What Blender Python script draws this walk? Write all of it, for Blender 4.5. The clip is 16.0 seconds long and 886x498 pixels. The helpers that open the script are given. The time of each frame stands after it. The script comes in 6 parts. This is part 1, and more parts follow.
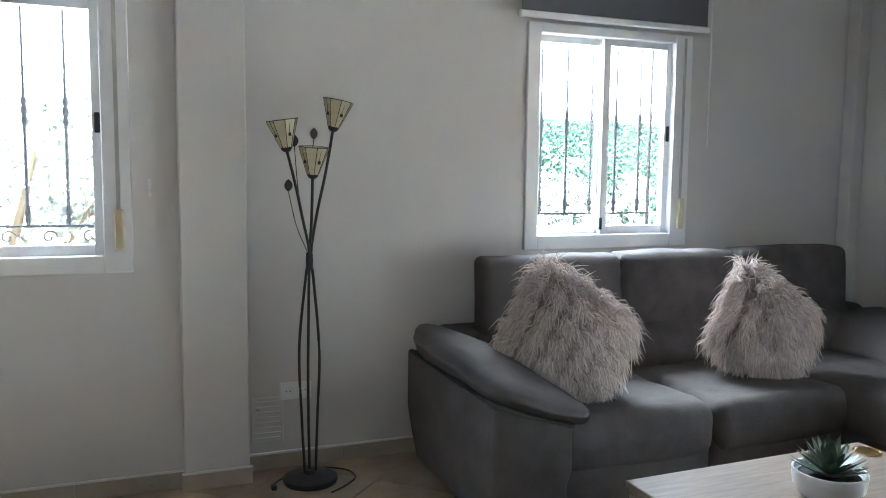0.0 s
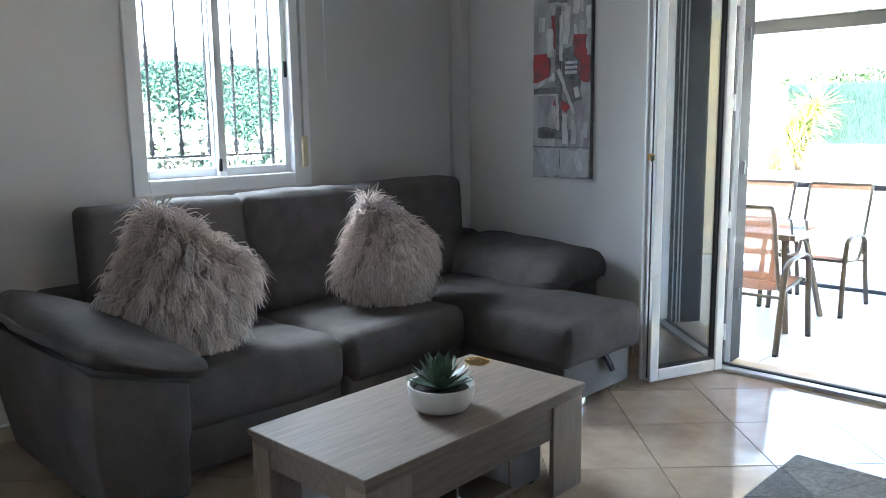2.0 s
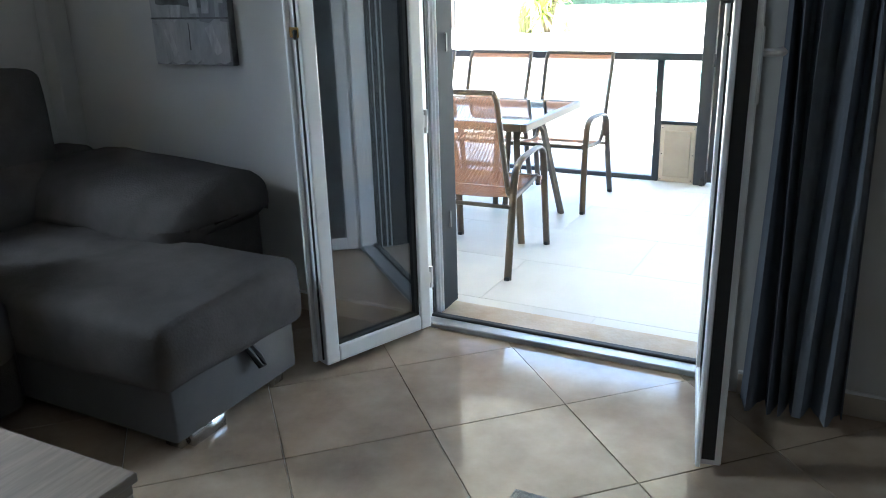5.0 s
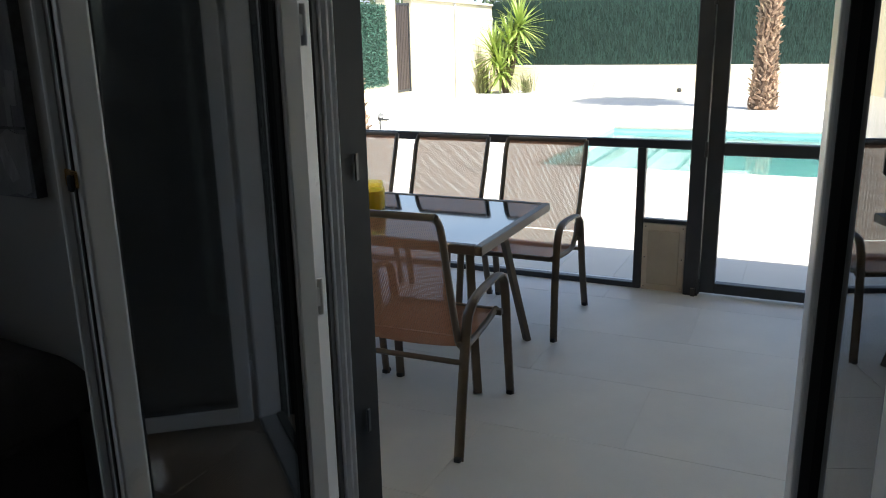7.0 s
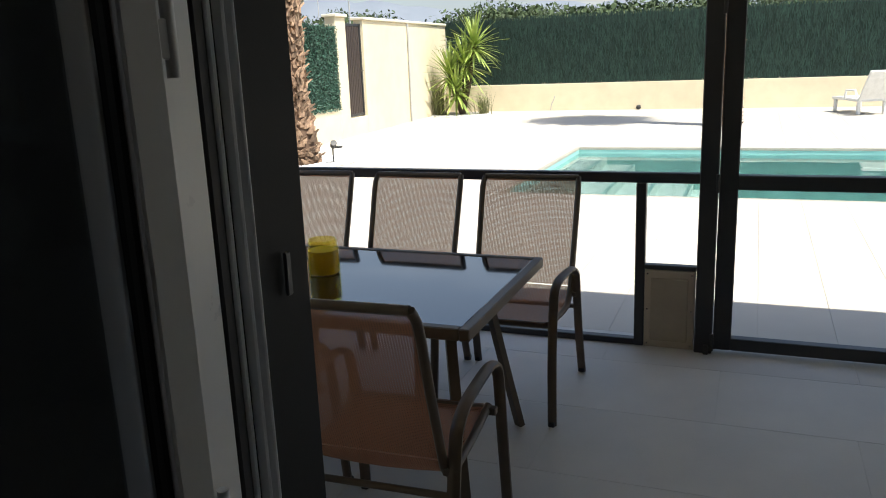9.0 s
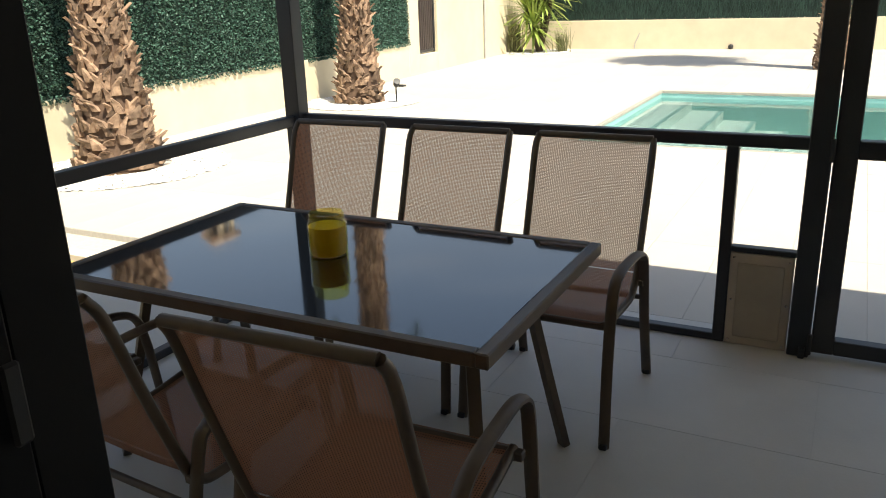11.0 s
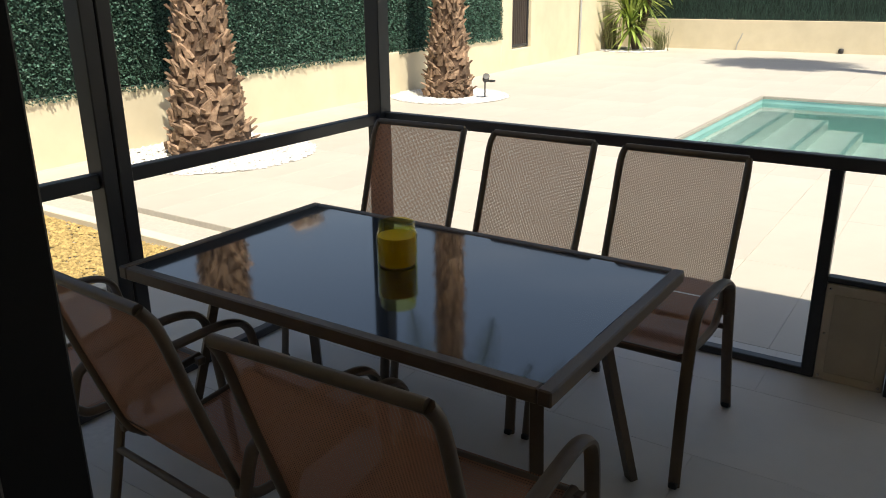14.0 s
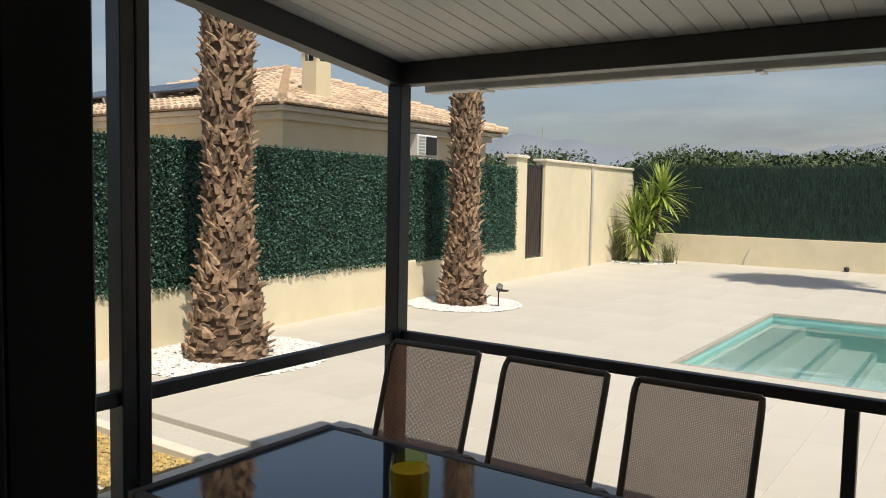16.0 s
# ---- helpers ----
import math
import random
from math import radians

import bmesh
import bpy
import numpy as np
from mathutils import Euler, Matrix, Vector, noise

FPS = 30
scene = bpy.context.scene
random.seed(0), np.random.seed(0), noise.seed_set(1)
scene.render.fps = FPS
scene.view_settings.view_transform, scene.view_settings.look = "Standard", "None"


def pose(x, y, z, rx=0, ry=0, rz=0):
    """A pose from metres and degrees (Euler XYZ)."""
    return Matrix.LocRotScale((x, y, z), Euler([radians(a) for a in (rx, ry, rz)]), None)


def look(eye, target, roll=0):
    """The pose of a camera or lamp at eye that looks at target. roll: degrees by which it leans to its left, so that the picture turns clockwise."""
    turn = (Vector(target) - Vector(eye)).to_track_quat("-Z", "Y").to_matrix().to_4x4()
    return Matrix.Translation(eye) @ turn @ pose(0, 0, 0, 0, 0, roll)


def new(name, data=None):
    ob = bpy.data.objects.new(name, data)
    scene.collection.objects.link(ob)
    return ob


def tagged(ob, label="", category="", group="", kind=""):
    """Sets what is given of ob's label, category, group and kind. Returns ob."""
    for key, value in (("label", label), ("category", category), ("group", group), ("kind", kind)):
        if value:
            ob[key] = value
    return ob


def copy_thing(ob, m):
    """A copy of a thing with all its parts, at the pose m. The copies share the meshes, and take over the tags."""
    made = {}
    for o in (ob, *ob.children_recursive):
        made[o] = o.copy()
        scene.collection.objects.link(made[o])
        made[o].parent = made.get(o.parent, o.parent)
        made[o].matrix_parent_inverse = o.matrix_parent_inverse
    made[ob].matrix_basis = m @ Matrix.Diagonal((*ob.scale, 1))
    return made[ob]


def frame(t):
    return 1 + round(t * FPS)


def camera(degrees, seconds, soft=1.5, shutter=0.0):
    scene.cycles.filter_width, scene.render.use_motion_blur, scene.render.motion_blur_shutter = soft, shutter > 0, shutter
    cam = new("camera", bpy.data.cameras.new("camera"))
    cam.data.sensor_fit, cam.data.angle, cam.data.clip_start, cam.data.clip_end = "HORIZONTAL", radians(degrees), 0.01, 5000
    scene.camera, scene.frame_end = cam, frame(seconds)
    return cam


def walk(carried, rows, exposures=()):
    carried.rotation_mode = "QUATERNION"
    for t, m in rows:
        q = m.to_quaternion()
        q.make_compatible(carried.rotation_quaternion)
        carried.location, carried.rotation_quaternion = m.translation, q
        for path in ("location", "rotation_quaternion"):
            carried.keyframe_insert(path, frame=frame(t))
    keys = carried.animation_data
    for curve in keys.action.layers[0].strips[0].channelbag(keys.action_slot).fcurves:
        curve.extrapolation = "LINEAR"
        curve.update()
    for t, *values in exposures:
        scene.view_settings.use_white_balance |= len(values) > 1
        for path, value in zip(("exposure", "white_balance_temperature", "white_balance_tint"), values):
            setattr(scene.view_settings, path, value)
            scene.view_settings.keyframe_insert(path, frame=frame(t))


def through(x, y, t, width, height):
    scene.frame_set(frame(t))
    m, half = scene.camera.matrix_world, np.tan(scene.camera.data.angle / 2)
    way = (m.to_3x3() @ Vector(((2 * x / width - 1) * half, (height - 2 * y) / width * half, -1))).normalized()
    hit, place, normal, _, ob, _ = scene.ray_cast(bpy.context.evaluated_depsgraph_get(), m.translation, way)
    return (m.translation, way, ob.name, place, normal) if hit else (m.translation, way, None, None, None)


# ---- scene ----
cam = camera(58.6, 16.0, soft=1.0)
PATH = [
    (0, (0.432, 0.225, 1.424), (1.161, 2.077, 1.227), 0.7),
    (0.5, (0.457, 0.209, 1.421), (1.29, 2.017, 1.231), 0.1),
    (1, (0.509, 0.195, 1.41), (1.525, 1.907, 1.224), -0.0),
    (1.5, (0.574, 0.195, 1.399), (1.81, 1.753, 1.19), -0.0),
    (2, (0.68, 0.266, 1.347), (2.096, 1.644, 1.031), -0.8),
    (2.5, (0.788, 0.317, 1.314), (2.349, 1.486, 0.872), -1.3),
    (3, (0.972, 0.328, 1.261), (2.599, 1.36, 0.724), -2.2),
    (3.5, (1.215, 0.34, 1.251), (2.867, 1.315, 0.686), -2.1),
    (5.8, (2.605, 0.866, 1.338), (4.281, 1.736, 0.682), -1.5),
    (6, (2.701, 0.909, 1.345), (4.383, 1.78, 0.704), -1.6),
    (6.5, (2.954, 1.024, 1.37), (4.684, 1.833, 0.776), -2.0),
    (7, (3.195, 1.054, 1.397), (4.945, 1.87, 0.878), -1.2),
    (7.5, (3.363, 1.124, 1.396), (5.106, 1.968, 0.896), -0.8),
    (8, (3.547, 1.285, 1.398), (5.302, 2.11, 0.906), -1.4),
    (8.5, (3.729, 1.387, 1.41), (5.523, 2.135, 0.937), -2.4),
    (8.7, (3.797, 1.405, 1.405), (5.603, 2.128, 0.938), -2.4),
    (11, (4.568, 1.541, 1.373), (6.254, 2.421, 0.755), -1.9),
    (11.5, (4.652, 1.53, 1.291), (6.264, 2.482, 0.588), -1.6),
    (12, (4.671, 1.534, 1.254), (6.208, 2.493, 0.407), -1.5),
    (12.5, (4.67, 1.534, 1.273), (6.177, 2.513, 0.396), -1.5),
    (13, (4.67, 1.536, 1.319), (6.182, 2.55, 0.49), -1.5),
    (13.5, (4.671, 1.547, 1.381), (6.225, 2.595, 0.684), -1.3),
    (14, (4.685, 1.567, 1.415), (6.261, 2.623, 0.781), -0.5),
    (14.5, (4.668, 1.563, 1.451), (6.264, 2.632, 0.896), 0.0),
    (15, (4.654, 1.552, 1.482), (6.267, 2.637, 1.011), 0.8),
    (15.5, (4.659, 1.563, 1.505), (6.273, 2.682, 1.125), 1.4),
    (16, (4.644, 1.557, 1.536), (6.283, 2.695, 1.392), 1.1),
]
EXPOSURES = [(0.0, 5.98, 5950, 5), (1.0, 5.98, 5950, 5), (2.0, 5.52, 5850, 4), (3.5, 5.10, 5800, 3), (5.8, 4.12, 5750, 1), (6.5, 2.88, 5950, 2), (7.0, 2.05, 6250, 5), (7.5, 1.85, 6450, 5), (8.0, 1.60, 6500, 5), (8.5, 1.20, 6500, 7), (10.8, 1.15, 7200, 7), (11.5, 1.55, 7150, 5), (12.1, 2.50, 7150, 2), (12.5, 2.66, 7100, 2), (13.0, 2.10, 7100, 3), (13.7, 1.0, 7150, 7), (14.5, 0.65, 7100, 8), (16.0, 0.38, 7000, 8)]
walk(cam, [(t, look(eye, target, roll)) for t, eye, target, roll in PATH], EXPOSURES)

# ---- world, sun, large lights ----
SUN_AWAY = Vector((0.25, 0.52, -1.0)).normalized()
elev = math.asin(-SUN_AWAY.z)
azim = math.atan2(-SUN_AWAY.x, -SUN_AWAY.y)
world = bpy.data.worlds.new("world")
scene.world = world
world.use_nodes = True
wt = world.node_tree
sky = wt.nodes.new("ShaderNodeTexSky")
sky.sky_type, sky.sun_disc = "NISHITA", False
sky.sun_elevation, sky.sun_rotation = elev, azim
sky.air_density, sky.dust_density, sky.ozone_density = 1.0, 1.2, 1.5
wt.nodes["Background"].inputs["Strength"].default_value = 0.10
# thin haze and soft clouds over the whole sky
tc, cl, cr = wt.nodes.new("ShaderNodeTexCoord"), wt.nodes.new("ShaderNodeTexNoise"), wt.nodes.new("ShaderNodeMapRange")
mp_, mx_ = wt.nodes.new("ShaderNodeMapping"), wt.nodes.new("ShaderNodeMix")
mp_.inputs["Scale"].default_value = (1.0, 1.0, 4.5)
cl.inputs["Scale"].default_value, cl.inputs["Detail"].default_value = 2.6, 7
cr.inputs["From Min"].default_value, cr.inputs["From Max"].default_value = 0.40, 0.72
cr.inputs["To Min"].default_value, cr.inputs["To Max"].default_value = 0.55, 0.9
mx_.data_type = "RGBA"
cm_, c2_, n2_, m2_ = wt.nodes.new("ShaderNodeMix"), wt.nodes.new("ShaderNodeMapRange"), wt.nodes.new("ShaderNodeTexNoise"), wt.nodes.new("ShaderNodeMapping")
cm_.data_type = "RGBA"
cm_.inputs[6].default_value, cm_.inputs[7].default_value = (1.95, 2.1, 2.45, 1), (3.1, 3.1, 3.2, 1)
m2_.inputs["Scale"].default_value = (1.0, 1.0, 7.0)
n2_.inputs["Scale"].default_value, n2_.inputs["Detail"].default_value = 3.4, 8
c2_.inputs["From Min"].default_value, c2_.inputs["From Max"].default_value = 0.50, 0.70
wt.links.new(tc.outputs["Generated"], mp_.inputs["Vector"])
wt.links.new(tc.outputs["Generated"], m2_.inputs["Vector"])
wt.links.new(m2_.outputs["Vector"], n2_.inputs["Vector"])
wt.links.new(n2_.outputs["Fac"], c2_.inputs["Value"])
wt.links.new(c2_.outputs["Result"], cm_.inputs[0])
wt.links.new(cm_.outputs[2], mx_.inputs[7])
wt.links.new(mp_.outputs["Vector"], cl.inputs["Vector"])
wt.links.new(cl.outputs["Fac"], cr.inputs["Value"])
sz_, el_, fm_ = wt.nodes.new("ShaderNodeSeparateXYZ"), wt.nodes.new("ShaderNodeMapRange"), wt.nodes.new("ShaderNodeMath")
fm_.operation = "MULTIPLY"
el_.inputs["From Min"].default_value, el_.inputs["From Max"].default_value = 0.10, 0.50
el_.inputs["To Min"].default_value, el_.inputs["To Max"].default_value = 1.0, 0.12
wt.links.new(tc.outputs["Generated"], sz_.inputs["Vector"])
wt.links.new(sz_.outputs["Z"], el_.inputs["Value"])
wt.links.new(cr.outputs["Result"], fm_.inputs[0])
wt.links.new(el_.outputs["Result"], fm_.inputs[1])
wt.links.new(fm_.outputs["Value"], mx_.inputs[0])
wt.links.new(sky.outputs["Color"], mx_.inputs[6])
wt.links.new(mx_.outputs[2], wt.nodes["Background"].inputs["Color"])
sun_data = bpy.data.lights.new("sun", "SUN")
sun_data.energy, sun_data.angle, sun_data.color = 3.6, radians(0.6), (1.0, 0.95, 0.87)
sun = new("sun", sun_data)
sun.matrix_world = look((0, 0, 30), Vector((0, 0, 30)) + SUN_AWAY)


def window_fill(name, x, y, z, tx, ty, w, h, watts):
    d = bpy.data.lights.new(name, "AREA")
    d.shape, d.size, d.size_y, d.energy, d.color = "RECTANGLE", w, h, watts, (0.93, 0.97, 1.0)
    ob = new(name, d)
    ob.matrix_world = look((x, y, z), (tx, ty, 0.5))
    return ob


# Area lamps added outside the panes to boost the sky's light indoors.
window_fill("added_sky_fill", 2.85, 4.60, 2.20, 2.85, 0.8, 1.1, 0.8, 5.2)
window_fill("added_sky_fill", -0.10, 4.60, 2.20, -0.10, 0.8, 1.1, 0.8, 5.8)


# ---- materials ----
def surf(name, c1, c2=None, scale=6.0, rough=0.6, bump=0.0, bscale=60.0, metal=0.0, vary=0.0, stretch=(1, 1, 1), dirt=0.0, spec=0.5, coat=0.0):
    """Principled surface with colour variation at two scales, fine relief, and per-object tint."""
    m = bpy.data.materials.new(name)
    m.use_nodes = True
    t = m.node_tree
    b = t.nodes["Principled BSDF"]
    N, K = t.nodes.new, t.links.new
    co = N("ShaderNodeTexCoord")
    mp = N("ShaderNodeMapping")
    mp.inputs["Scale"].default_value = stretch
    K(co.outputs["Object"], mp.inputs["Vector"])
    n1 = N("ShaderNodeTexNoise")
    n1.inputs["Scale"].default_value, n1.inputs["Detail"].default_value, n1.inputs["Roughness"].default_value = scale, 6, 0.6
    K(mp.outputs["Vector"], n1.inputs["Vector"])
    c2 = c2 or tuple(v * 0.85 for v in c1)
    ramp = N("ShaderNodeValToRGB")
    ramp.color_ramp.elements[0].position, ramp.color_ramp.elements[1].position = 0.3, 0.7
    ramp.color_ramp.elements[0].color, ramp.color_ramp.elements[1].color = (*c2, 1), (*c1, 1)
    K(n1.outputs["Fac"], ramp.inputs["Fac"])
    out = ramp.outputs["Color"]
    if dirt:
        n3 = N("ShaderNodeTexNoise")
        n3.inputs["Scale"].default_value, n3.inputs["Detail"].default_value = scale * 0.17, 3
        K(co.outputs["Object"], n3.inputs["Vector"])
        mr = N("ShaderNodeMapRange")
        mr.inputs["From Min"].default_value, mr.inputs["From Max"].default_value = 0.35, 0.7
        mr.inputs["To Min"].default_value, mr.inputs["To Max"].default_value = 1.0, 1.0 - dirt
        K(n3.outputs["Fac"], mr.inputs["Value"])
        mu = N("ShaderNodeVectorMath")
        mu.operation = "SCALE"
        K(out, mu.inputs[0])
        K(mr.outputs["Result"], mu.inputs["Scale"])
        out = mu.outputs["Vector"]
    if vary:
        oi = N("ShaderNodeObjectInfo")
        mr = N("ShaderNodeMapRange")
        mr.inputs["To Min"].default_value, mr.inputs["To Max"].default_value = 1 - vary, 1 + vary
        K(oi.outputs["Random"], mr.inputs["Value"])
        mu = N("ShaderNodeVectorMath")
        mu.operation = "SCALE"
        K(out, mu.inputs[0])
        K(mr.outputs["Result"], mu.inputs["Scale"])
        out = mu.outputs["Vector"]
    K(out, b.inputs["Base Color"])
    b.inputs["Metallic"].default_value = metal
    b.inputs["Specular IOR Level"].default_value = spec
    b.inputs["Coat Weight"].default_value = coat
    rr = N("ShaderNodeMapRange")
    rr.inputs["To Min"].default_value, rr.inputs["To Max"].default_value = max(rough - 0.08, 0.02), min(rough + 0.08, 1)
    K(n1.outputs["Fac"], rr.inputs["Value"])
    K(rr.outputs["Result"], b.inputs["Roughness"])
    if bump:
        n2 = N("ShaderNodeTexNoise")
        n2.inputs["Scale"].default_value, n2.inputs["Detail"].default_value = bscale, 4
        K(mp.outputs["Vector"], n2.inputs["Vector"])
        bp = N("ShaderNodeBump")
        bp.inputs["Strength"].default_value, bp.inputs["Distance"].default_value = bump, 0.01
        K(n2.outputs["Fac"], bp.inputs["Height"])
        K(bp.outputs["Normal"], b.inputs["Normal"])
    return m


def island_vary(m, lo, hi):
    """Multiply a material's colour by a random value per loose piece of the mesh."""
    t = m.node_tree
    b = t.nodes["Principled BSDF"]
    src = b.inputs["Base Color"].links[0].from_socket
    g = t.nodes.new("ShaderNodeNewGeometry")
    mr = t.nodes.new("ShaderNodeMapRange")
    mr.inputs["To Min"].default_value, mr.inputs["To Max"].default_value = lo, hi
    t.links.new(g.outputs["Random Per Island"], mr.inputs["Value"])
    mu = t.nodes.new("ShaderNodeVectorMath")
    mu.operation = "SCALE"
    t.links.new(src, mu.inputs[0])
    t.links.new(mr.outputs["Result"], mu.inputs["Scale"])
    t.links.new(mu.outputs["Vector"], b.inputs["Base Color"])
    return m


def glass_mat(name, tint=(1, 1, 1), rough=0.0, ripple=0.0, ior=0.045, dust=0.0):
    """Thin clear pane: straight-through light with Fresnel gloss."""
    m = bpy.data.materials.new(name)
    m.use_nodes = True
    t = m.node_tree
    t.nodes.remove(t.nodes["Principled BSDF"])
    N, K = t.nodes.new, t.links.new
    tr, gl, mx, fr = N("ShaderNodeBsdfTransparent"), N("ShaderNodeBsdfGlossy"), N("ShaderNodeMixShader"), N("ShaderNodeLayerWeight")
    pw, ma = N("ShaderNodeMath"), N("ShaderNodeMath")
    pw.operation, ma.operation = "POWER", "MULTIPLY_ADD"
    pw.inputs[1].default_value = 5.0
    ma.inputs[1].default_value, ma.inputs[2].default_value = 0.9, ior
    K(fr.outputs["Facing"], pw.inputs[0])
    K(pw.outputs["Value"], ma.inputs[0])
    tr.inputs["Color"].default_value = (*tint, 1)
    gl.inputs["Roughness"].default_value = rough
    if ripple:
        n = N("ShaderNodeTexNoise")
        n.inputs["Scale"].default_value, n.inputs["Detail"].default_value = 3.0, 3
        bp = N("ShaderNodeBump")
        bp.inputs["Strength"].default_value, bp.inputs["Distance"].default_value = ripple, 0.05
        K(n.outputs["Fac"], bp.inputs["Height"])
        K(bp.outputs["Normal"], gl.inputs["Normal"])
        K(bp.outputs["Normal"], fr.inputs["Normal"])
    K(ma.outputs["Value"], mx.inputs["Fac"])
    through_ = tr.outputs["BSDF"]
    if dust:
        du, md, nd, rd = N("ShaderNodeBsdfTranslucent"), N("ShaderNodeMixShader"), N("ShaderNodeTexNoise"), N("ShaderNodeMapRange")
        du.inputs["Color"].default_value = (0.78, 0.82, 0.86, 1)
        nd.inputs["Scale"].default_value, nd.inputs["Detail"].default_value = 5.0, 5
        rd.inputs["To Min"].default_value, rd.inputs["To Max"].default_value = dust * 0.6, dust * 1.4
        K(nd.outputs["Fac"], rd.inputs["Value"])
        K(rd.outputs["Result"], md.inputs["Fac"])
        K(tr.outputs["BSDF"], md.inputs[1])
        K(du.outputs["BSDF"], md.inputs[2])
        through_ = md.outputs["Shader"]
    K(through_, mx.inputs[1])
    K(gl.outputs["BSDF"], mx.inputs[2])
    K(mx.outputs["Shader"], t.nodes["Material Output"].inputs["Surface"])
    return m


M = {}
M["wall"] = surf("wall_paint", (0.65, 0.635, 0.62), (0.615, 0.60, 0.585), 1.5, 0.8, 0.06, 90, dirt=0.06)
M["ceiling"] = surf("ceiling_paint", (0.82, 0.82, 0.81), None, 2, 0.85, 0.05, 80)
M["floor_tile"] = surf("marbled_floor_tile", (0.49, 0.39, 0.295), (0.31, 0.235, 0.175), 4.5, 0.10, 0.012, 8, vary=0.06, dirt=0.12)
M["grout"] = surf("grout", (0.66, 0.61, 0.54), None, 40, 0.9)
M["base_tile"] = surf("skirting_tile", (0.48, 0.42, 0.35), (0.38, 0.32, 0.26), 5, 0.3, vary=0.05)
M["white_pvc"] = surf("white_pvc", (0.78, 0.79, 0.80), (0.74, 0.75, 0.77), 8, 0.3, 0.01, 40)
M["gasket"] = surf("black_gasket", (0.02, 0.02, 0.022), None, 30, 0.6)
M["anthracite"] = surf("anthracite_aluminium", (0.028, 0.030, 0.034), (0.022, 0.024, 0.028), 14, 0.42, 0.03, 200)
M["shutter_black"] = surf("shutter_black", (0.012, 0.013, 0.015), (0.009, 0.010, 0.012), 14, 0.62, 0.02, 200, spec=0.2)
M["black"] = surf("black_metal", (0.02, 0.02, 0.022), (0.03, 0.03, 0.03), 20, 0.5, 0.04, 150)
M["iron"] = surf("grille_iron", (0.020, 0.020, 0.021), (0.013, 0.013, 0.014), 20, 0.6, spec=0.2)
M["chrome"] = surf("chrome", (0.7, 0.7, 0.72), None, 10, 0.15, metal=1.0)
M["brass"] = surf("brass", (0.75, 0.50, 0.20), (0.65, 0.42, 0.16), 20, 0.25, metal=1.0)
M["sofa"] = surf("grey_microfibre", (0.135, 0.124, 0.119), (0.088, 0.080, 0.077), 7.5, 0.92, 0.22, 120, dirt=0.38, spec=0.1)
M["sofa_dark"] = surf("sofa_base_fabric", (0.12, 0.115, 0.115), (0.09, 0.087, 0.088), 6, 0.85, 0.12, 240)
M["fur"] = island_vary(surf("shaggy_fur", (0.74, 0.65, 0.61), (0.62, 0.54, 0.50), 30, 0.75), 0.55, 1.3)
# The dark of the gaps between strands is put into the body's colour.
M["fur_base"] = surf("fur_gap_dark", (0.33, 0.28, 0.26), None, 40, 0.9)
M["oak"] = surf("light_oak_laminate", (0.235, 0.187, 0.148), (0.145, 0.114, 0.091), 7, 0.58, 0.05, 60, stretch=(1, 9, 9), dirt=0.1, spec=0.32)
M["oak_leg"] = surf("light_oak_laminate_upright", (0.30, 0.245, 0.20), (0.215, 0.172, 0.14), 7, 0.45, 0.05, 60, stretch=(9, 9, 1))
M["pouf"] = surf("pale_pouf_fabric", (0.42, 0.42, 0.45), (0.36, 0.36, 0.39), 12, 0.85, 0.1, 200)
M["ceramic"] = surf("white_ceramic", (0.72, 0.72, 0.71), (0.66, 0.66, 0.65), 10, 0.35, 0.02, 60)
M["succulent"] = surf("succulent_leaf", (0.085, 0.125, 0.085), (0.045, 0.080, 0.052), 18, 0.5, 0.05, 60, vary=0.3)
M["soil"] = surf("dark_soil", (0.03, 0.025, 0.02), None, 60, 0.9, 0.5, 80)
M["curtain"] = surf("slate_curtain", (0.15, 0.17, 0.205), (0.12, 0.137, 0.17), 7, 0.8, 0.06, 260, stretch=(1, 1, 0.3))
M["blind"] = surf("grey_blind_fabric", (0.13, 0.135, 0.15), (0.11, 0.115, 0.13), 10, 0.8, 0.1, 250)
M["rug_dark"] = surf("rug_charcoal", (0.062, 0.061, 0.073), (0.026, 0.026, 0.036), 55, 0.95, 0.8, 190)
M["rug_mid"] = surf("rug_grey", (0.25, 0.245, 0.245), (0.13, 0.13, 0.135), 55, 0.95, 0.8, 190, dirt=0.2)
M["rug_light"] = surf("rug_pale_grey", (0.37, 0.355, 0.335), (0.20, 0.195, 0.19), 55, 0.95, 0.8, 190, dirt=0.2)
M["rug_line"] = surf("rug_groove", (0.20, 0.19, 0.19), (0.12, 0.12, 0.12), 40, 0.95, 0.6, 190)
M["canvas"] = surf("painted_canvas_grey", (0.50, 0.50, 0.52), (0.16, 0.16, 0.18), 5, 0.7, 0.25, 60, stretch=(1, 1.6, 0.55))
M["paint_white"] = surf("thick_white_paint", (0.66, 0.66, 0.67), (0.34, 0.34, 0.36), 14, 0.6, 0.4, 40, stretch=(1, 2, 0.6))
M["paint_grey"] = surf("grey_paint_wash", (0.52, 0.52, 0.54), (0.33, 0.33, 0.35), 12, 0.65, 0.35, 50, stretch=(1, 1.5, 0.5))
M["paint_red"] = surf("red_paint", (0.42, 0.025, 0.035), (0.14, 0.05, 0.05), 16, 0.55, 0.3, 40)
M["paint_dark"] = surf("black_paint", (0.05, 0.05, 0.055), (0.20, 0.20, 0.21), 16, 0.55, 0.3, 40)
M["shade_glass"] = surf("amber_lamp_glass", (0.62, 0.56, 0.36), (0.50, 0.47, 0.34), 16, 0.25, 0.05, 40)
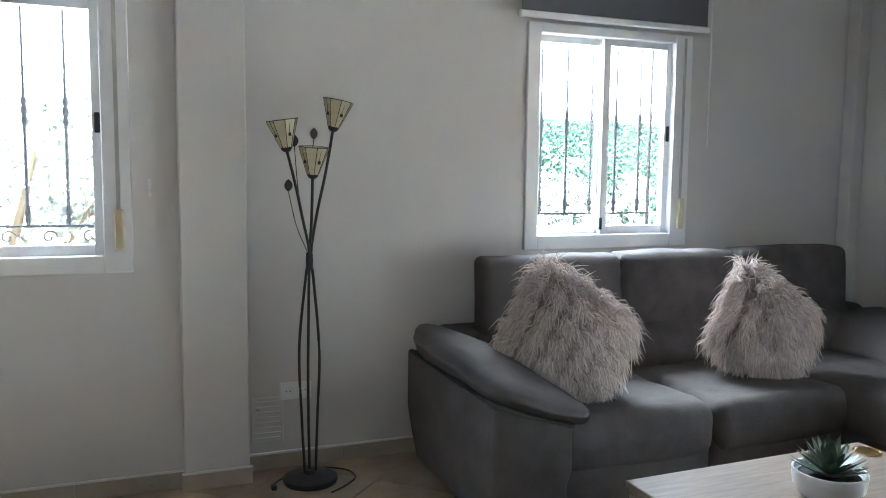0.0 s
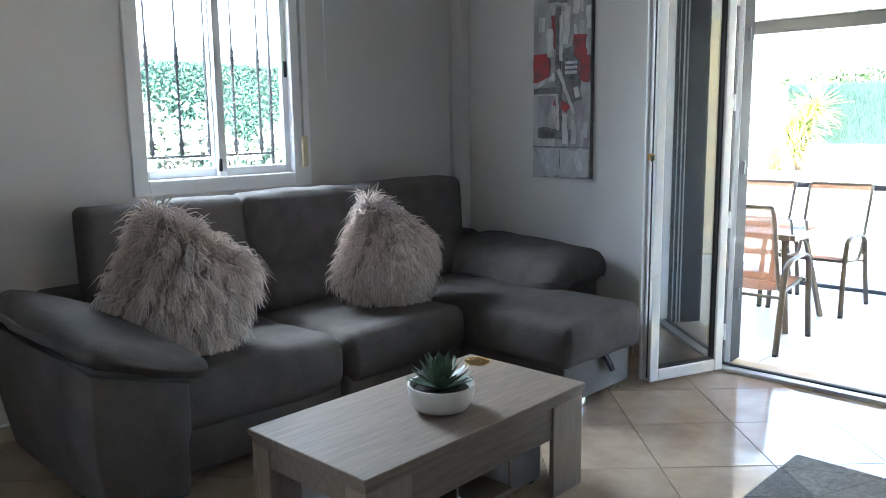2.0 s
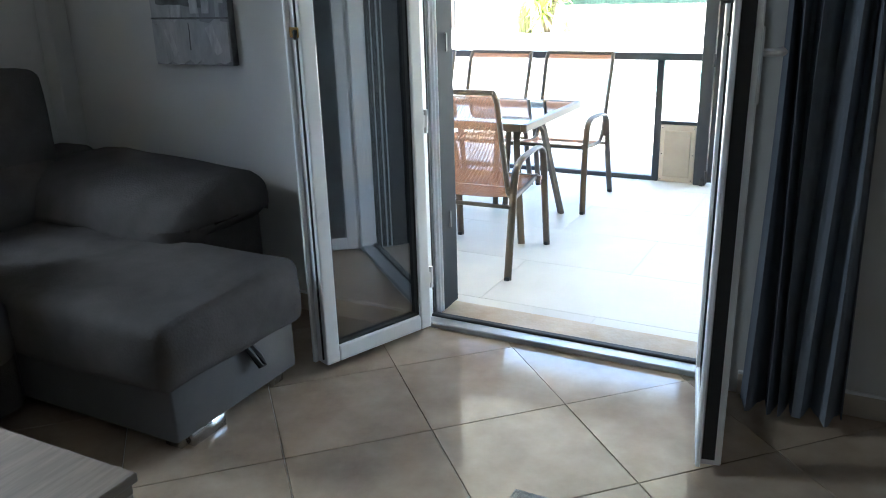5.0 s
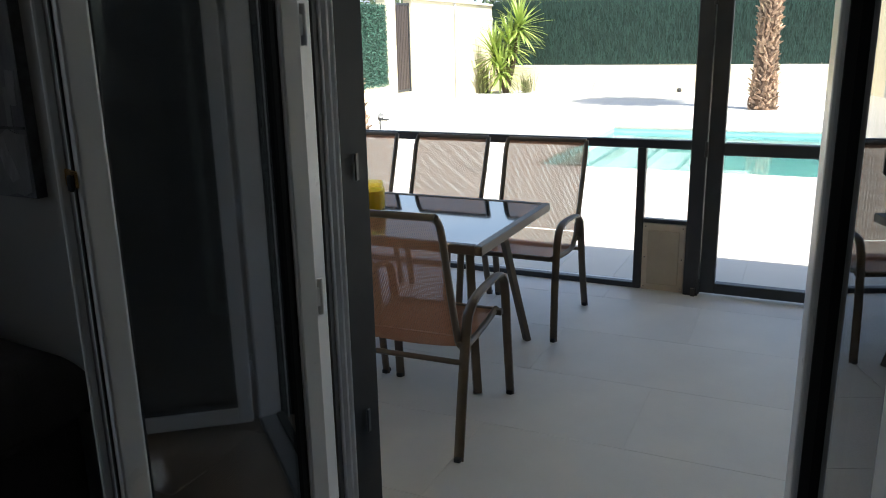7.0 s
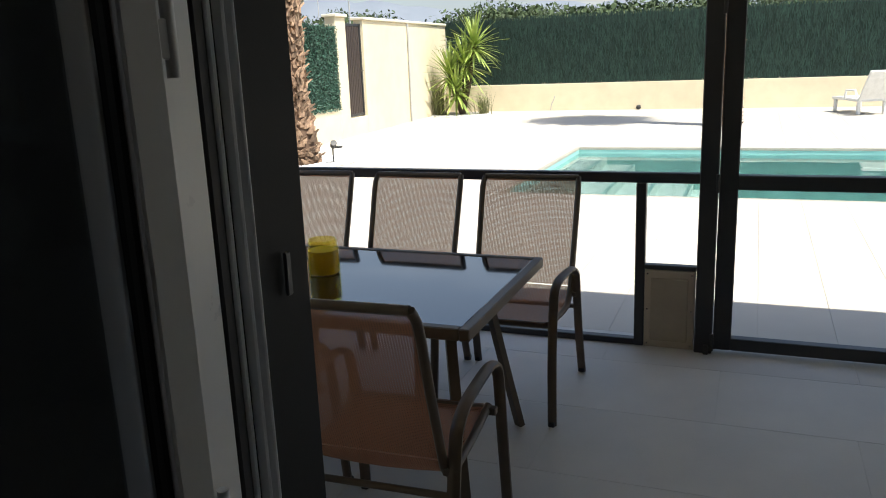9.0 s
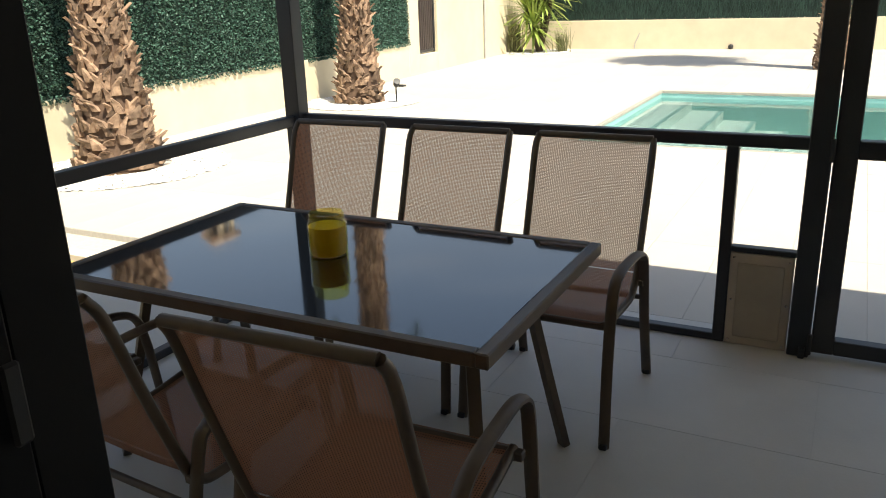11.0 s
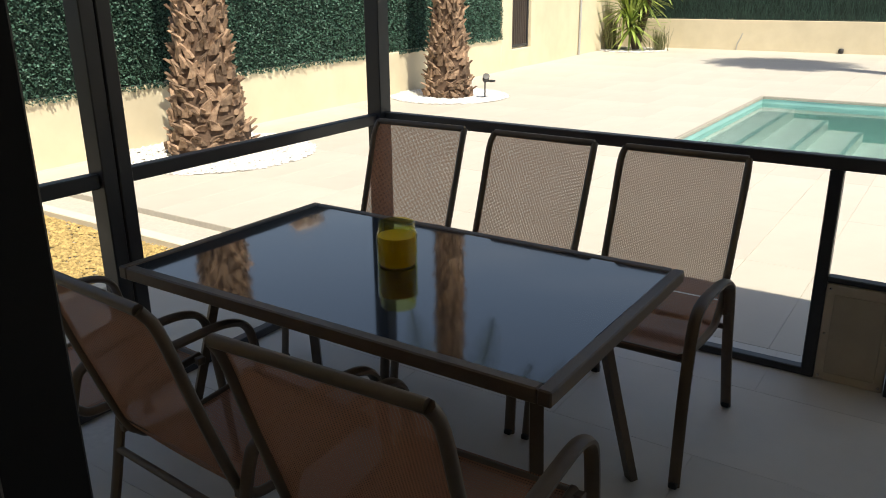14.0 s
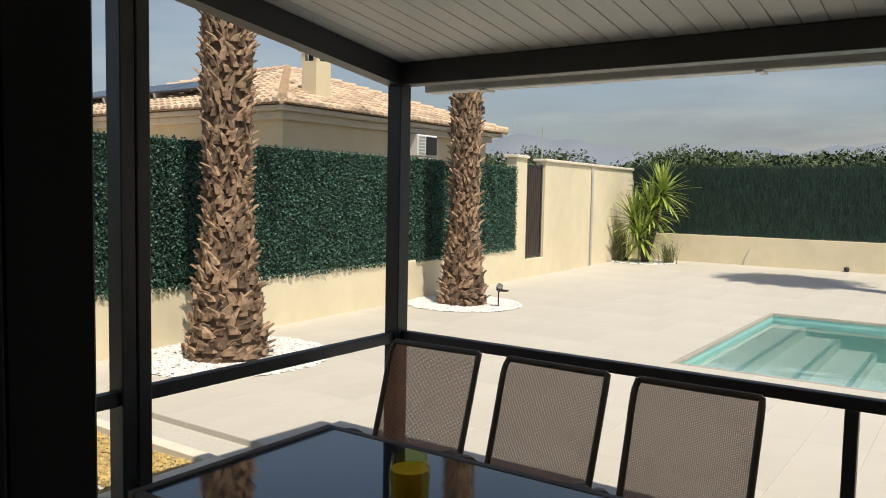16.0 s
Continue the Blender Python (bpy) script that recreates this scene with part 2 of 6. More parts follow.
M["ivory"] = surf("ivory_plastic", (0.62, 0.54, 0.36), (0.56, 0.48, 0.32), 14, 0.45)
M["wicker"] = surf("grey_wicker", (0.20, 0.17, 0.13), (0.11, 0.09, 0.07), 30, 0.75, 0.2, 120)
M["terrace_tile"] = surf("terrace_porcelain", (0.60, 0.575, 0.53), (0.54, 0.515, 0.475), 3.0, 0.55, 0.06, 90, vary=0.02, dirt=0.14)
M["deck"] = surf("pale_stone_paving", (0.56, 0.52, 0.45), (0.51, 0.47, 0.405), 1.6, 0.7, 0.08, 60, vary=0.03, dirt=0.07)
M["pool_rim"] = surf("pool_rim_stone", (0.40, 0.36, 0.30), (0.33, 0.30, 0.25), 8, 0.7)
M["pool_edge"] = surf("pool_step_edge", (0.24, 0.44, 0.42), None, 6, 0.5)
M["joint"] = surf("paving_joint", (0.55, 0.51, 0.44), None, 30, 0.9)
M["sill_stone"] = surf("worn_sill_stone", (0.45, 0.33, 0.21), (0.55, 0.46, 0.36), 7, 0.6, 0.2, 50, dirt=0.3)
M["cream"] = surf("cream_render", (0.77, 0.68, 0.49), (0.71, 0.62, 0.44), 3, 0.9, 0.15, 120, dirt=0.12)
M["coping"] = surf("coping_render", (0.72, 0.66, 0.54), (0.66, 0.60, 0.48), 5, 0.85, 0.1, 80)
M["hedge"] = island_vary(surf("artificial_hedge_leaf", (0.062, 0.135, 0.098), (0.038, 0.092, 0.066), 3, 0.55, spec=0.4), 0.4, 1.8)
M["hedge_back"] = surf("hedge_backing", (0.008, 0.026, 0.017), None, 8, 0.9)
M["reed"] = island_vary(surf("green_heather_screen", (0.022, 0.052, 0.040), (0.014, 0.034, 0.026), 4, 0.85, stretch=(1, 3, 0.5)), 0.55, 1.6)
M["trunk"] = surf("palm_trunk", (0.16, 0.10, 0.065), (0.09, 0.055, 0.035), 9, 0.9, 0.6, 40)
M["boot"] = island_vary(surf("palm_leaf_base", (0.42, 0.285, 0.185), (0.13, 0.078, 0.05), 14, 0.85, 0.5, 60), 0.45, 1.4)
M["frond"] = island_vary(surf("palm_frond", (0.07, 0.11, 0.035), (0.05, 0.08, 0.03), 8, 0.55), 0.7, 1.3)
M["yucca"] = surf("yucca_leaf", (0.36, 0.43, 0.10), (0.20, 0.30, 0.06), 8, 0.45, vary=0.25)
M["dry_grass"] = island_vary(surf("dry_grass", (0.20, 0.20, 0.09), (0.12, 0.13, 0.05), 8, 0.8), 0.7, 1.3)
M["gravel_white"] = island_vary(surf("white_pebbles", (0.74, 0.73, 0.70), (0.62, 0.61, 0.58), 20, 0.7), 0.75, 1.15)
M["gravel_ochre"] = island_vary(surf("ochre_gravel", (0.50, 0.36, 0.14), (0.38, 0.27, 0.10), 14, 0.85), 0.6, 1.3)
M["pool_tile"] = surf("turquoise_pool_lining", (0.30, 0.54, 0.51), (0.25, 0.48, 0.46), 3, 0.4)
M["pool_step"] = surf("pale_pool_step", (0.56, 0.68, 0.64), (0.49, 0.62, 0.585), 3, 0.5)
M["water"] = glass_mat("pool_water", (0.91, 0.97, 0.96), 0.02, 0.25, 0.02)
M["glass"] = glass_mat("window_glass")
M["door_glass"] = glass_mat("double_glazing", (0.46, 0.48, 0.49), 0.0, 0.0, 0.24)
M["jar_glass"] = glass_mat("jar_glass", (0.98, 0.94, 0.55), 0.02)
M["jar_wax"] = surf("yellow_wax", (0.72, 0.52, 0.01), (0.62, 0.43, 0.01), 10, 0.4)
M["table_glass"] = surf("dark_table_glass", (0.004, 0.006, 0.010), None, 2, 0.03, spec=0.9, coat=0.6)
M["chair_frame"] = surf("bronze_chair_frame", (0.115, 0.085, 0.060), (0.085, 0.063, 0.045), 14, 0.42, 0.03, 120, spec=0.5)
M["flap"] = surf("pale_cat_flap_plastic", (0.50, 0.44, 0.36), (0.44, 0.38, 0.31), 8, 0.5)
M["panel_white"] = surf("white_roof_panel", (0.74, 0.74, 0.72), (0.68, 0.68, 0.66), 4, 0.5, 0.02, 60)
M["roof_tile"] = island_vary(surf("terracotta_tile", (0.62, 0.47, 0.34), (0.50, 0.36, 0.25), 7, 0.85), 0.7, 1.25)
M["house_wall"] = surf("sand_render", (0.72, 0.62, 0.43), (0.66, 0.56, 0.39), 2, 0.9, 0.1, 80)
M["cornice"] = surf("pale_cornice", (0.68, 0.64, 0.57), None, 4, 0.85)
M["solar"] = surf("solar_panel", (0.03, 0.04, 0.06), (0.05, 0.06, 0.09), 10, 0.2)
M["grey_paint"] = surf("light_grey_paint", (0.45, 0.45, 0.44), None, 9, 0.6)
M["bush"] = island_vary(surf("bush_leaf", (0.20, 0.225, 0.19), (0.15, 0.175, 0.145), 5, 0.5), 0.5, 1.5)
M["far_leaf"] = island_vary(surf("far_tree_leaf", (0.07, 0.105, 0.04), (0.045, 0.07, 0.03), 2, 0.8), 0.6, 1.3)
M["hill"] = surf("hazy_hill", (0.095, 0.11, 0.095), (0.07, 0.085, 0.07), 0.03, 1.0)
# Distance haze is put into the mountains' paler, bluer colour.
M["far_hill"] = surf("mountain_haze_tint", (0.20, 0.225, 0.26), (0.17, 0.195, 0.23), 0.01, 1.0)
M["earth"] = surf("dry_earth", (0.30, 0.25, 0.17), (0.22, 0.19, 0.12), 0.4, 0.95, 0.2, 5)
M["trunk_bark"] = surf("bark", (0.12, 0.09, 0.06), None, 12, 0.9, 0.5, 40)
M["lounger"] = surf("white_resin", (0.72, 0.72, 0.70), None, 10, 0.45)


def sling_mat(name, col, through, fine):
    """Woven sling cloth: a fine weave with open holes that lets light through."""
    m = bpy.data.materials.new(name)
    m.use_nodes = True
    t = m.node_tree
    N, K = t.nodes.new, t.links.new
    b = t.nodes["Principled BSDF"]
    b.inputs["Roughness"].default_value = 0.75
    co = N("ShaderNodeTexCoord")
    w1, w2 = N("ShaderNodeTexWave"), N("ShaderNodeTexWave")
    w1.bands_direction, w2.bands_direction = "Y", "X"
    sp_, ad_, cb_ = N("ShaderNodeSeparateXYZ"), N("ShaderNodeMath"), N("ShaderNodeCombineXYZ")
    ad_.operation = "SUBTRACT"
    K(co.outputs["Object"], sp_.inputs["Vector"])
    K(sp_.outputs["X"], ad_.inputs[0])
    K(sp_.outputs["Z"], ad_.inputs[1])
    K(ad_.outputs["Value"], cb_.inputs["X"])
    K(sp_.outputs["Y"], cb_.inputs["Y"])
    for w in (w1, w2):
        w.inputs["Scale"].default_value = fine
        K(cb_.outputs["Vector"], w.inputs["Vector"])
    mx = N("ShaderNodeMath")
    mx.operation = "MAXIMUM"
    K(w1.outputs["Fac"], mx.inputs[0])
    K(w2.outputs["Fac"], mx.inputs[1])
    cr = N("ShaderNodeValToRGB")
    cr.color_ramp.elements[0].color, cr.color_ramp.elements[1].color = (*[v * 0.75 for v in col], 1), (*col, 1)
    K(mx.outputs["Value"], cr.inputs["Fac"])
    K(cr.outputs["Color"], b.inputs["Base Color"])
    tl, tp, m1, m2 = N("ShaderNodeBsdfTranslucent"), N("ShaderNodeBsdfTransparent"), N("ShaderNodeMixShader"), N("ShaderNodeMixShader")
    tl.inputs["Color"].default_value = (*col, 1)
    m1.inputs["Fac"].default_value = 0.28
    K(b.outputs["BSDF"], m1.inputs[1])
    K(tl.outputs["BSDF"], m1.inputs[2])
    mr = N("ShaderNodeMapRange")
    mr.inputs["From Min"].default_value, mr.inputs["From Max"].default_value = 0.25, 0.6
    mr.inputs["To Min"].default_value, mr.inputs["To Max"].default_value = through, through * 0.25
    K(mx.outputs["Value"], mr.inputs["Value"])
    K(mr.outputs["Result"], m2.inputs["Fac"])
    K(m1.outputs["Shader"], m2.inputs[1])
    K(tp.outputs["BSDF"], m2.inputs[2])
    K(m2.outputs["Shader"], t.nodes["Material Output"].inputs["Surface"])
    return m


M["sling"] = sling_mat("terracotta_sling", (0.35, 0.172, 0.104), 0.46, 42)
M["terrace_joint"] = surf("terrace_joint", (0.60, 0.575, 0.53), None, 30, 0.9)


# ---- mesh helpers ----
def bm_box(bm, a, b, bev=0.0, seg=1):
    """A box from corner a to corner b, its edges bevelled."""
    r = bmesh.ops.create_cube(bm, size=1.0)
    s = [b[i] - a[i] for i in range(3)]
    c = [(b[i] + a[i]) / 2 for i in range(3)]
    bmesh.ops.transform(bm, matrix=Matrix.Translation(c) @ Matrix.Diagonal((*s, 1)), verts=r["verts"])
    if bev:
        edges = list({e for v in r["verts"] for e in v.link_edges})
        bmesh.ops.bevel(bm, geom=edges, offset=bev, segments=seg, affect="EDGES", profile=0.5)
    return bm


def box(a, b, bev=0.0, seg=1):
    return bm_box(bmesh.new(), a, b, bev, seg)


def lathe(profile, n=24, bm=None, at=(0, 0, 0)):
    """A surface of revolution from (radius, z) pairs."""
    bm = bm or bmesh.new()
    rings = []
    for r, z in profile:
        rings.append([bm.verts.new((at[0] + r * math.cos(2 * math.pi * k / n), at[1] + r * math.sin(2 * math.pi * k / n), at[2] + z)) for k in range(n)])
    for p, q in zip(rings, rings[1:]):
        for k in range(n):
            bm.faces.new((p[k], p[(k + 1) % n], q[(k + 1) % n], q[k]))
    if profile[0][0] > 1e-4:
        bm.faces.new(list(reversed(rings[0])))
    if profile[-1][0] > 1e-4:
        bm.faces.new(rings[-1])
    return bm


def tube(points, r, n=8, bm=None, flat=1.0):
    """A bent bar through points; flat squashes its section in the second direction; r may be a list."""
    bm = bm or bmesh.new()
    pts = [Vector(p) for p in points]
    rs = r if isinstance(r, (list, tuple)) else [r] * len(pts)
    rings, up = [], Vector((0, 0, 1))
    for i, p in enumerate(pts):
        d = (pts[min(i + 1, len(pts) - 1)] - pts[max(i - 1, 0)]).normalized()
        side = d.cross(up)
        if side.length < 0.05:
            side = d.cross(Vector((0, 1, 0)))
        if rings and side.dot(last) < 0:
            side = -side
        side.normalize()
        last = side
        nor = side.cross(d).normalized()
        rings.append([bm.verts.new(p + side * (math.cos(2 * math.pi * (k + 0.5) / n) * rs[i]) + nor * (math.sin(2 * math.pi * (k + 0.5) / n) * rs[i] * flat)) for k in range(n)])
    for p, q in zip(rings, rings[1:]):
        for k in range(n):
            bm.faces.new((p[k], p[(k + 1) % n], q[(k + 1) % n], q[k]))
    bm.faces.new(list(reversed(rings[0])))
    bm.faces.new(rings[-1])
    return bm


def smooth_path(pts, steps=5):
    """Catmull-Rom curve through points."""
    P = [Vector(p) for p in pts]
    P = [P[0] * 2 - P[1]] + P + [P[-1] * 2 - P[-2]]
    out = []
    for i in range(1, len(P) - 2):
        for s in range(steps):
            t = s / steps
            a, b, c, d = P[i - 1 : i + 3]
            out.append(0.5 * (2 * b + (c - a) * t + (2 * a - 5 * b + 4 * c - d) * t * t + (3 * b - a - 3 * c + d) * t**3))
    return out + [P[-2]]


def soft_block(a, b, r=0.06, puff=0.03, cuts=7, wob=0.0, seed=0):
    """A stuffed upholstery block: rounded, puffed and slightly creased."""
    bm = bmesh.new()
    bmesh.ops.create_cube(bm, size=2.0)
    bmesh.ops.subdivide_edges(bm, edges=bm.edges[:], cuts=cuts, use_grid_fill=True)
    h = Vector([(b[i] - a[i]) / 2 for i in range(3)])
    c = Vector([(b[i] + a[i]) / 2 for i in range(3)])
    for v in bm.verts:
        u = v.co.copy()
        k = (cuts + 1) / 2
        p = Vector()
        for i in range(3):
            t = abs(u[i]) * k
            q = (h[i] - r) * t / (k - 2) if t <= k - 2 else (h[i] - r) + (t - k + 2) / 2 * r
            p[i] = math.copysign(q, u[i])
        inner = Vector([max(-(h[i] - r), min(h[i] - r, p[i])) for i in range(3)])
        d = p - inner
        if d.length > 1e-6:
            p = inner + d.normalized() * max(abs(d.x), abs(d.y), abs(d.z))
        for i in range(3):
            j, k = (i + 1) % 3, (i + 2) % 3
            if abs(u[i]) > 0.999:
                p[i] += math.copysign(puff * (1 - u[j] ** 2) * (1 - u[k] ** 2), u[i])
        if wob:
            p += noise.noise_vector((p + Vector((seed * 7.3, seed, 0))) * 5.0) * wob
        v.co = c + p
    return bm


def to_mesh(name, bm, mat, smooth=False):
    me = bpy.data.meshes.new(name)
    bmesh.ops.recalc_face_normals(bm, faces=bm.faces[:])
    bm.to_mesh(me)
    bm.free()
    for m in mat if isinstance(mat, (list, tuple)) else [mat]:
        me.materials.append(m)
    if smooth:
        me.shade_smooth()
        me.set_sharp_from_angle(angle=radians(smooth if smooth > 1 else 40))
    return me


def part(name, bm, mat, parent=None, label="", smooth=False):
    """One mesh object from a bmesh, under a thing or a part."""
    ob = new(name, to_mesh(name, bm, mat, smooth))
    if parent:
        ob.parent = parent
    return tagged(ob, label)


def thing(name, x, y, z, label, category, rz=0, group="", kind=""):
    e = new(name)
    e.empty_display_size = 0.1
    e.matrix_world = pose(x, y, z, 0, 0, rz)
    return tagged(e, label, category, group, kind)


def whole(name, bm, mat, label, category, kind="", smooth=False, group=""):
    return tagged(part(name, bm, mat, None, "", smooth), label, category, group, kind)


def quads_mesh(name, verts, mat, faces=None, smooth=False):
    """A mesh of loose quads from an array of shape (n, 4, 3)."""
    me = bpy.data.meshes.new(name)
    v = np.asarray(verts, float).reshape(-1, 3)
    f = faces if faces is not None else np.arange(len(v)).reshape(-1, 4)
    me.from_pydata(v.tolist(), [], [list(map(int, q)) for q in f])
    me.materials.append(mat)
    return me


def piece(name, me, parent, m=None):
    ob = new(name, me)
    ob.parent = parent
    if m is not None:
        ob.matrix_basis = m
    return ob


rng = np.random.default_rng(7)
FLOOR, TERR = 0.0, -0.16
WX, WXO = 4.62, 4.90          # door wall, inner and outer face
WY, WYL, PIL = 3.915, 3.825, 3.775   # window wall, its left stretch, the pillar's face
CEIL = 2.62
DY0, DY1, DZ = 0.96, 2.13, 2.16   # patio door opening

# ---- setting: the room ----
whole("floor_base", box((-3.2, -3.2, -0.30), (WX + 0.06, 4.2, -0.008)), M["grout"], "pale grout bed under the living room tiles", "floor", "structure")
whole("ceiling", box((-3.2, -3.2, CEIL), (WXO, 4.2, CEIL + 0.2)), M["ceiling"], "plain white living room ceiling", "ceiling", "structure")


def holed_wall(name, axis, face0, face1, u0, u1, z0, z1, holes, mat, label):
    """A wall slab with rectangular openings: axis x has its faces at x = face0, face1 and runs along y."""
    bm = bmesh.new()

    def blk(a0, a1, b0, b1):
        if a1 - a0 < 1e-4 or b1 - b0 < 1e-4:
            return
        if axis == "x":
            bm_box(bm, (face0, a0, b0), (face1, a1, b1))
        else:
            bm_box(bm, (a0, face0, b0), (a1, face1, b1))

    us = sorted({u0, u1, *[h for q in holes for h in q[:2]]})
    for a, b in zip(us, us[1:]):
        cut = [q for q in holes if q[0] <= a + 1e-6 and q[1] >= b - 1e-6]
        if cut:
            blk(a, b, z0, cut[0][2])
            blk(a, b, cut[0][3], z1)
        else:
            blk(a, b, z0, z1)
    return whole(name, bm, mat, label, "wall", "structure")


W1 = (2.334, 3.364, 1.015, 2.19)
W2 = (-0.62, 0.43, 0.978, 2.15)
holed_wall("wall_north", "y", WY, WY + 0.26, 0.90, WX, -0.3, CEIL, [W1], M["wall"], "light grey painted living room wall with a window")
holed_wall("wall_north_left", "y", WYL, WYL + 0.35, -3.2, 0.616, -0.3, CEIL, [W2], M["wall"], "light grey painted wall stretch with a window")
holed_wall("wall_east", "x", WX, WXO, -3.2, 4.2, -0.3, CEIL, [(DY0, DY1, -0.13, DZ)], M["wall"], "light grey painted wall with the patio door opening")
whole("pillar", box((0.616, PIL, 0), (0.90, WY + 0.26, CEIL), 0.006), M["wall"], "grey painted square pillar in the wall", "pillar", "structure")
whole("corner_pillar", box((4.52, 3.825, 0), (WX - 0.003, WY - 0.003, CEIL), 0.006), M["wall"], "slim painted pipe casing in the room corner", "pillar", "structure")
whole("wall_south", box((-3.2, -3.4, -0.3), (WXO, -3.2, CEIL)), M["wall"], "plain light grey wall closing the room", "wall", "structure")
whole("wall_west", box((-3.4, -3.4, -0.3), (-3.2, 4.2, CEIL)), M["wall"], "plain light grey wall closing the room", "wall", "structure")


def skirting(x0, y0, x1, y1, nx, ny):
    """Skirting tiles from one end of a wall to the other, standing proud by their thickness."""
    n = max(1, round(math.dist((x0, y0), (x1, y1)) / 0.45))
    base = thing("baseboard", x0, y0, 0, "beige marbled skirting tiles with a white top line", "baseboard", kind="structure")
    dx, dy = (x1 - x0) / n, (y1 - y0) / n
    g = 0.0012
    for k in range(n):
        ax, ay, bx, by = dx * k, dy * k, dx * (k + 1), dy * (k + 1)
        lx, ly = math.copysign(g, dx) if dx else 0, math.copysign(g, dy) if dy else 0
        p, q = (min(ax + lx, bx - lx), min(ay + ly, by - ly)), (max(ax + lx, bx - lx), max(ay + ly, by - ly))
        p = (p[0] + min(nx, 0) * 0.011, p[1] + min(ny, 0) * 0.011, 0.0)
        q = (q[0] + max(nx, 0) * 0.011, q[1] + max(ny, 0) * 0.011, 0.072)
        part("tile", box(p, q, 0.002), M["base_tile"], base)
    p = (min(0, x1 - x0) + min(nx, 0) * 0.013, min(0, y1 - y0) + min(ny, 0) * 0.013, 0.0735)
    q = (max(0, x1 - x0) + max(nx, 0) * 0.013, max(0, y1 - y0) + max(ny, 0) * 0.013, 0.083)
    part("top_line", box(p, q, 0.002), M["white_pvc"], base, "white plastic edge strip")


skirting(-1.6, WYL, 0.616, WYL, 0, -1)
skirting(0.604, PIL, 0.912, PIL, 0, -1)
skirting(0.912, WY, 4.52, WY, 0, -1)
skirting(WX, 2.15, WX, 3.825, -1, 0)
skirting(WX, -1.4, WX, 0.90, -1, 0)


# ---- windows ----
def window(name, w, face, label):
    """White sliding window: outer frame, two sashes with panes, blind strap box and latches."""
    x0, x1, z0, z1 = w
    cx = (x0 + x1) / 2
    o = thing(name, cx, face, z0, label, "window", kind="structure")
    hw, H = (x1 - x0) / 2, z1 - z0
    F = part("frame", bmesh.new(), M["white_pvc"], o)
    bm = bmesh.new()
    t = 0.075
    for a, b in [((-hw, -0.018, 0), (-hw + t, 0.10, H)), ((hw - t - 0.04, -0.018, 0), (hw, 0.10, H)), ((-hw + t, -0.018, 0), (hw - t - 0.04, 0.10, 0.075)), ((-hw + t, -0.018, H - 0.05), (hw - t - 0.04, 0.10, H))]:
        bm_box(bm, a, b, 0.004)
    F.data = to_mesh("frame", bm, M["white_pvc"])
    l, r = -hw + t, hw - t - 0.04
    mid = (l + r) / 2
    for (a, b, y) in ((l - 0.01, mid + 0.02, 0.055), (mid - 0.02, r + 0.01, 0.018)):
        bm = bmesh.new()
        st = 0.045
        zb, zt = 0.07, H - 0.045
        for p, q in [((a, y, zb), (a + st, y + 0.032, zt)), ((b - st, y, zb), (b, y + 0.032, zt)), ((a + st, y, zb), (b - st, y + 0.032, zb + 0.05)), ((a + st, y, zt - 0.04), (b - st, y + 0.032, zt))]:
            bm_box(bm, p, q, 0.003)
        s = part("sash", bm, M["white_pvc"], o)
        g = part("pane", box((a + st, y + 0.013, zb + 0.05), (b - st, y + 0.018, zt - 0.04)), M["glass"], s, "clear glass")
        g.visible_shadow = False
        part("latch", box((a + 0.012 if y > 0.04 else b - 0.034, y - 0.004, H * 0.50), ((a + 0.034) if y > 0.04 else b - 0.012, y, H * 0.50 + 0.085), 0.002), M["gasket"], s, "dark recessed latch")
    part("lock", box((mid - 0.028, 0.0, 0.10), (mid - 0.012, 0.017, 0.165), 0.003), M["gasket"], o, "black sliding lock")
    part("strap", box((hw - 0.062, -0.0225, 0.26), (hw - 0.046, -0.0185, H - 0.02)), M["grey_paint"], o, "grey blind strap")
    part("strap_box", box((hw - 0.072, -0.040, 0.10), (hw - 0.034, -0.0185, 0.27), 0.005), M["ivory"], o, "ivory blind strap box")
    return o


window("window_1", W1, WY, "white sliding window above the sofa, closed")
window("window_2", W2, WYL, "white sliding window near the pillar, closed")


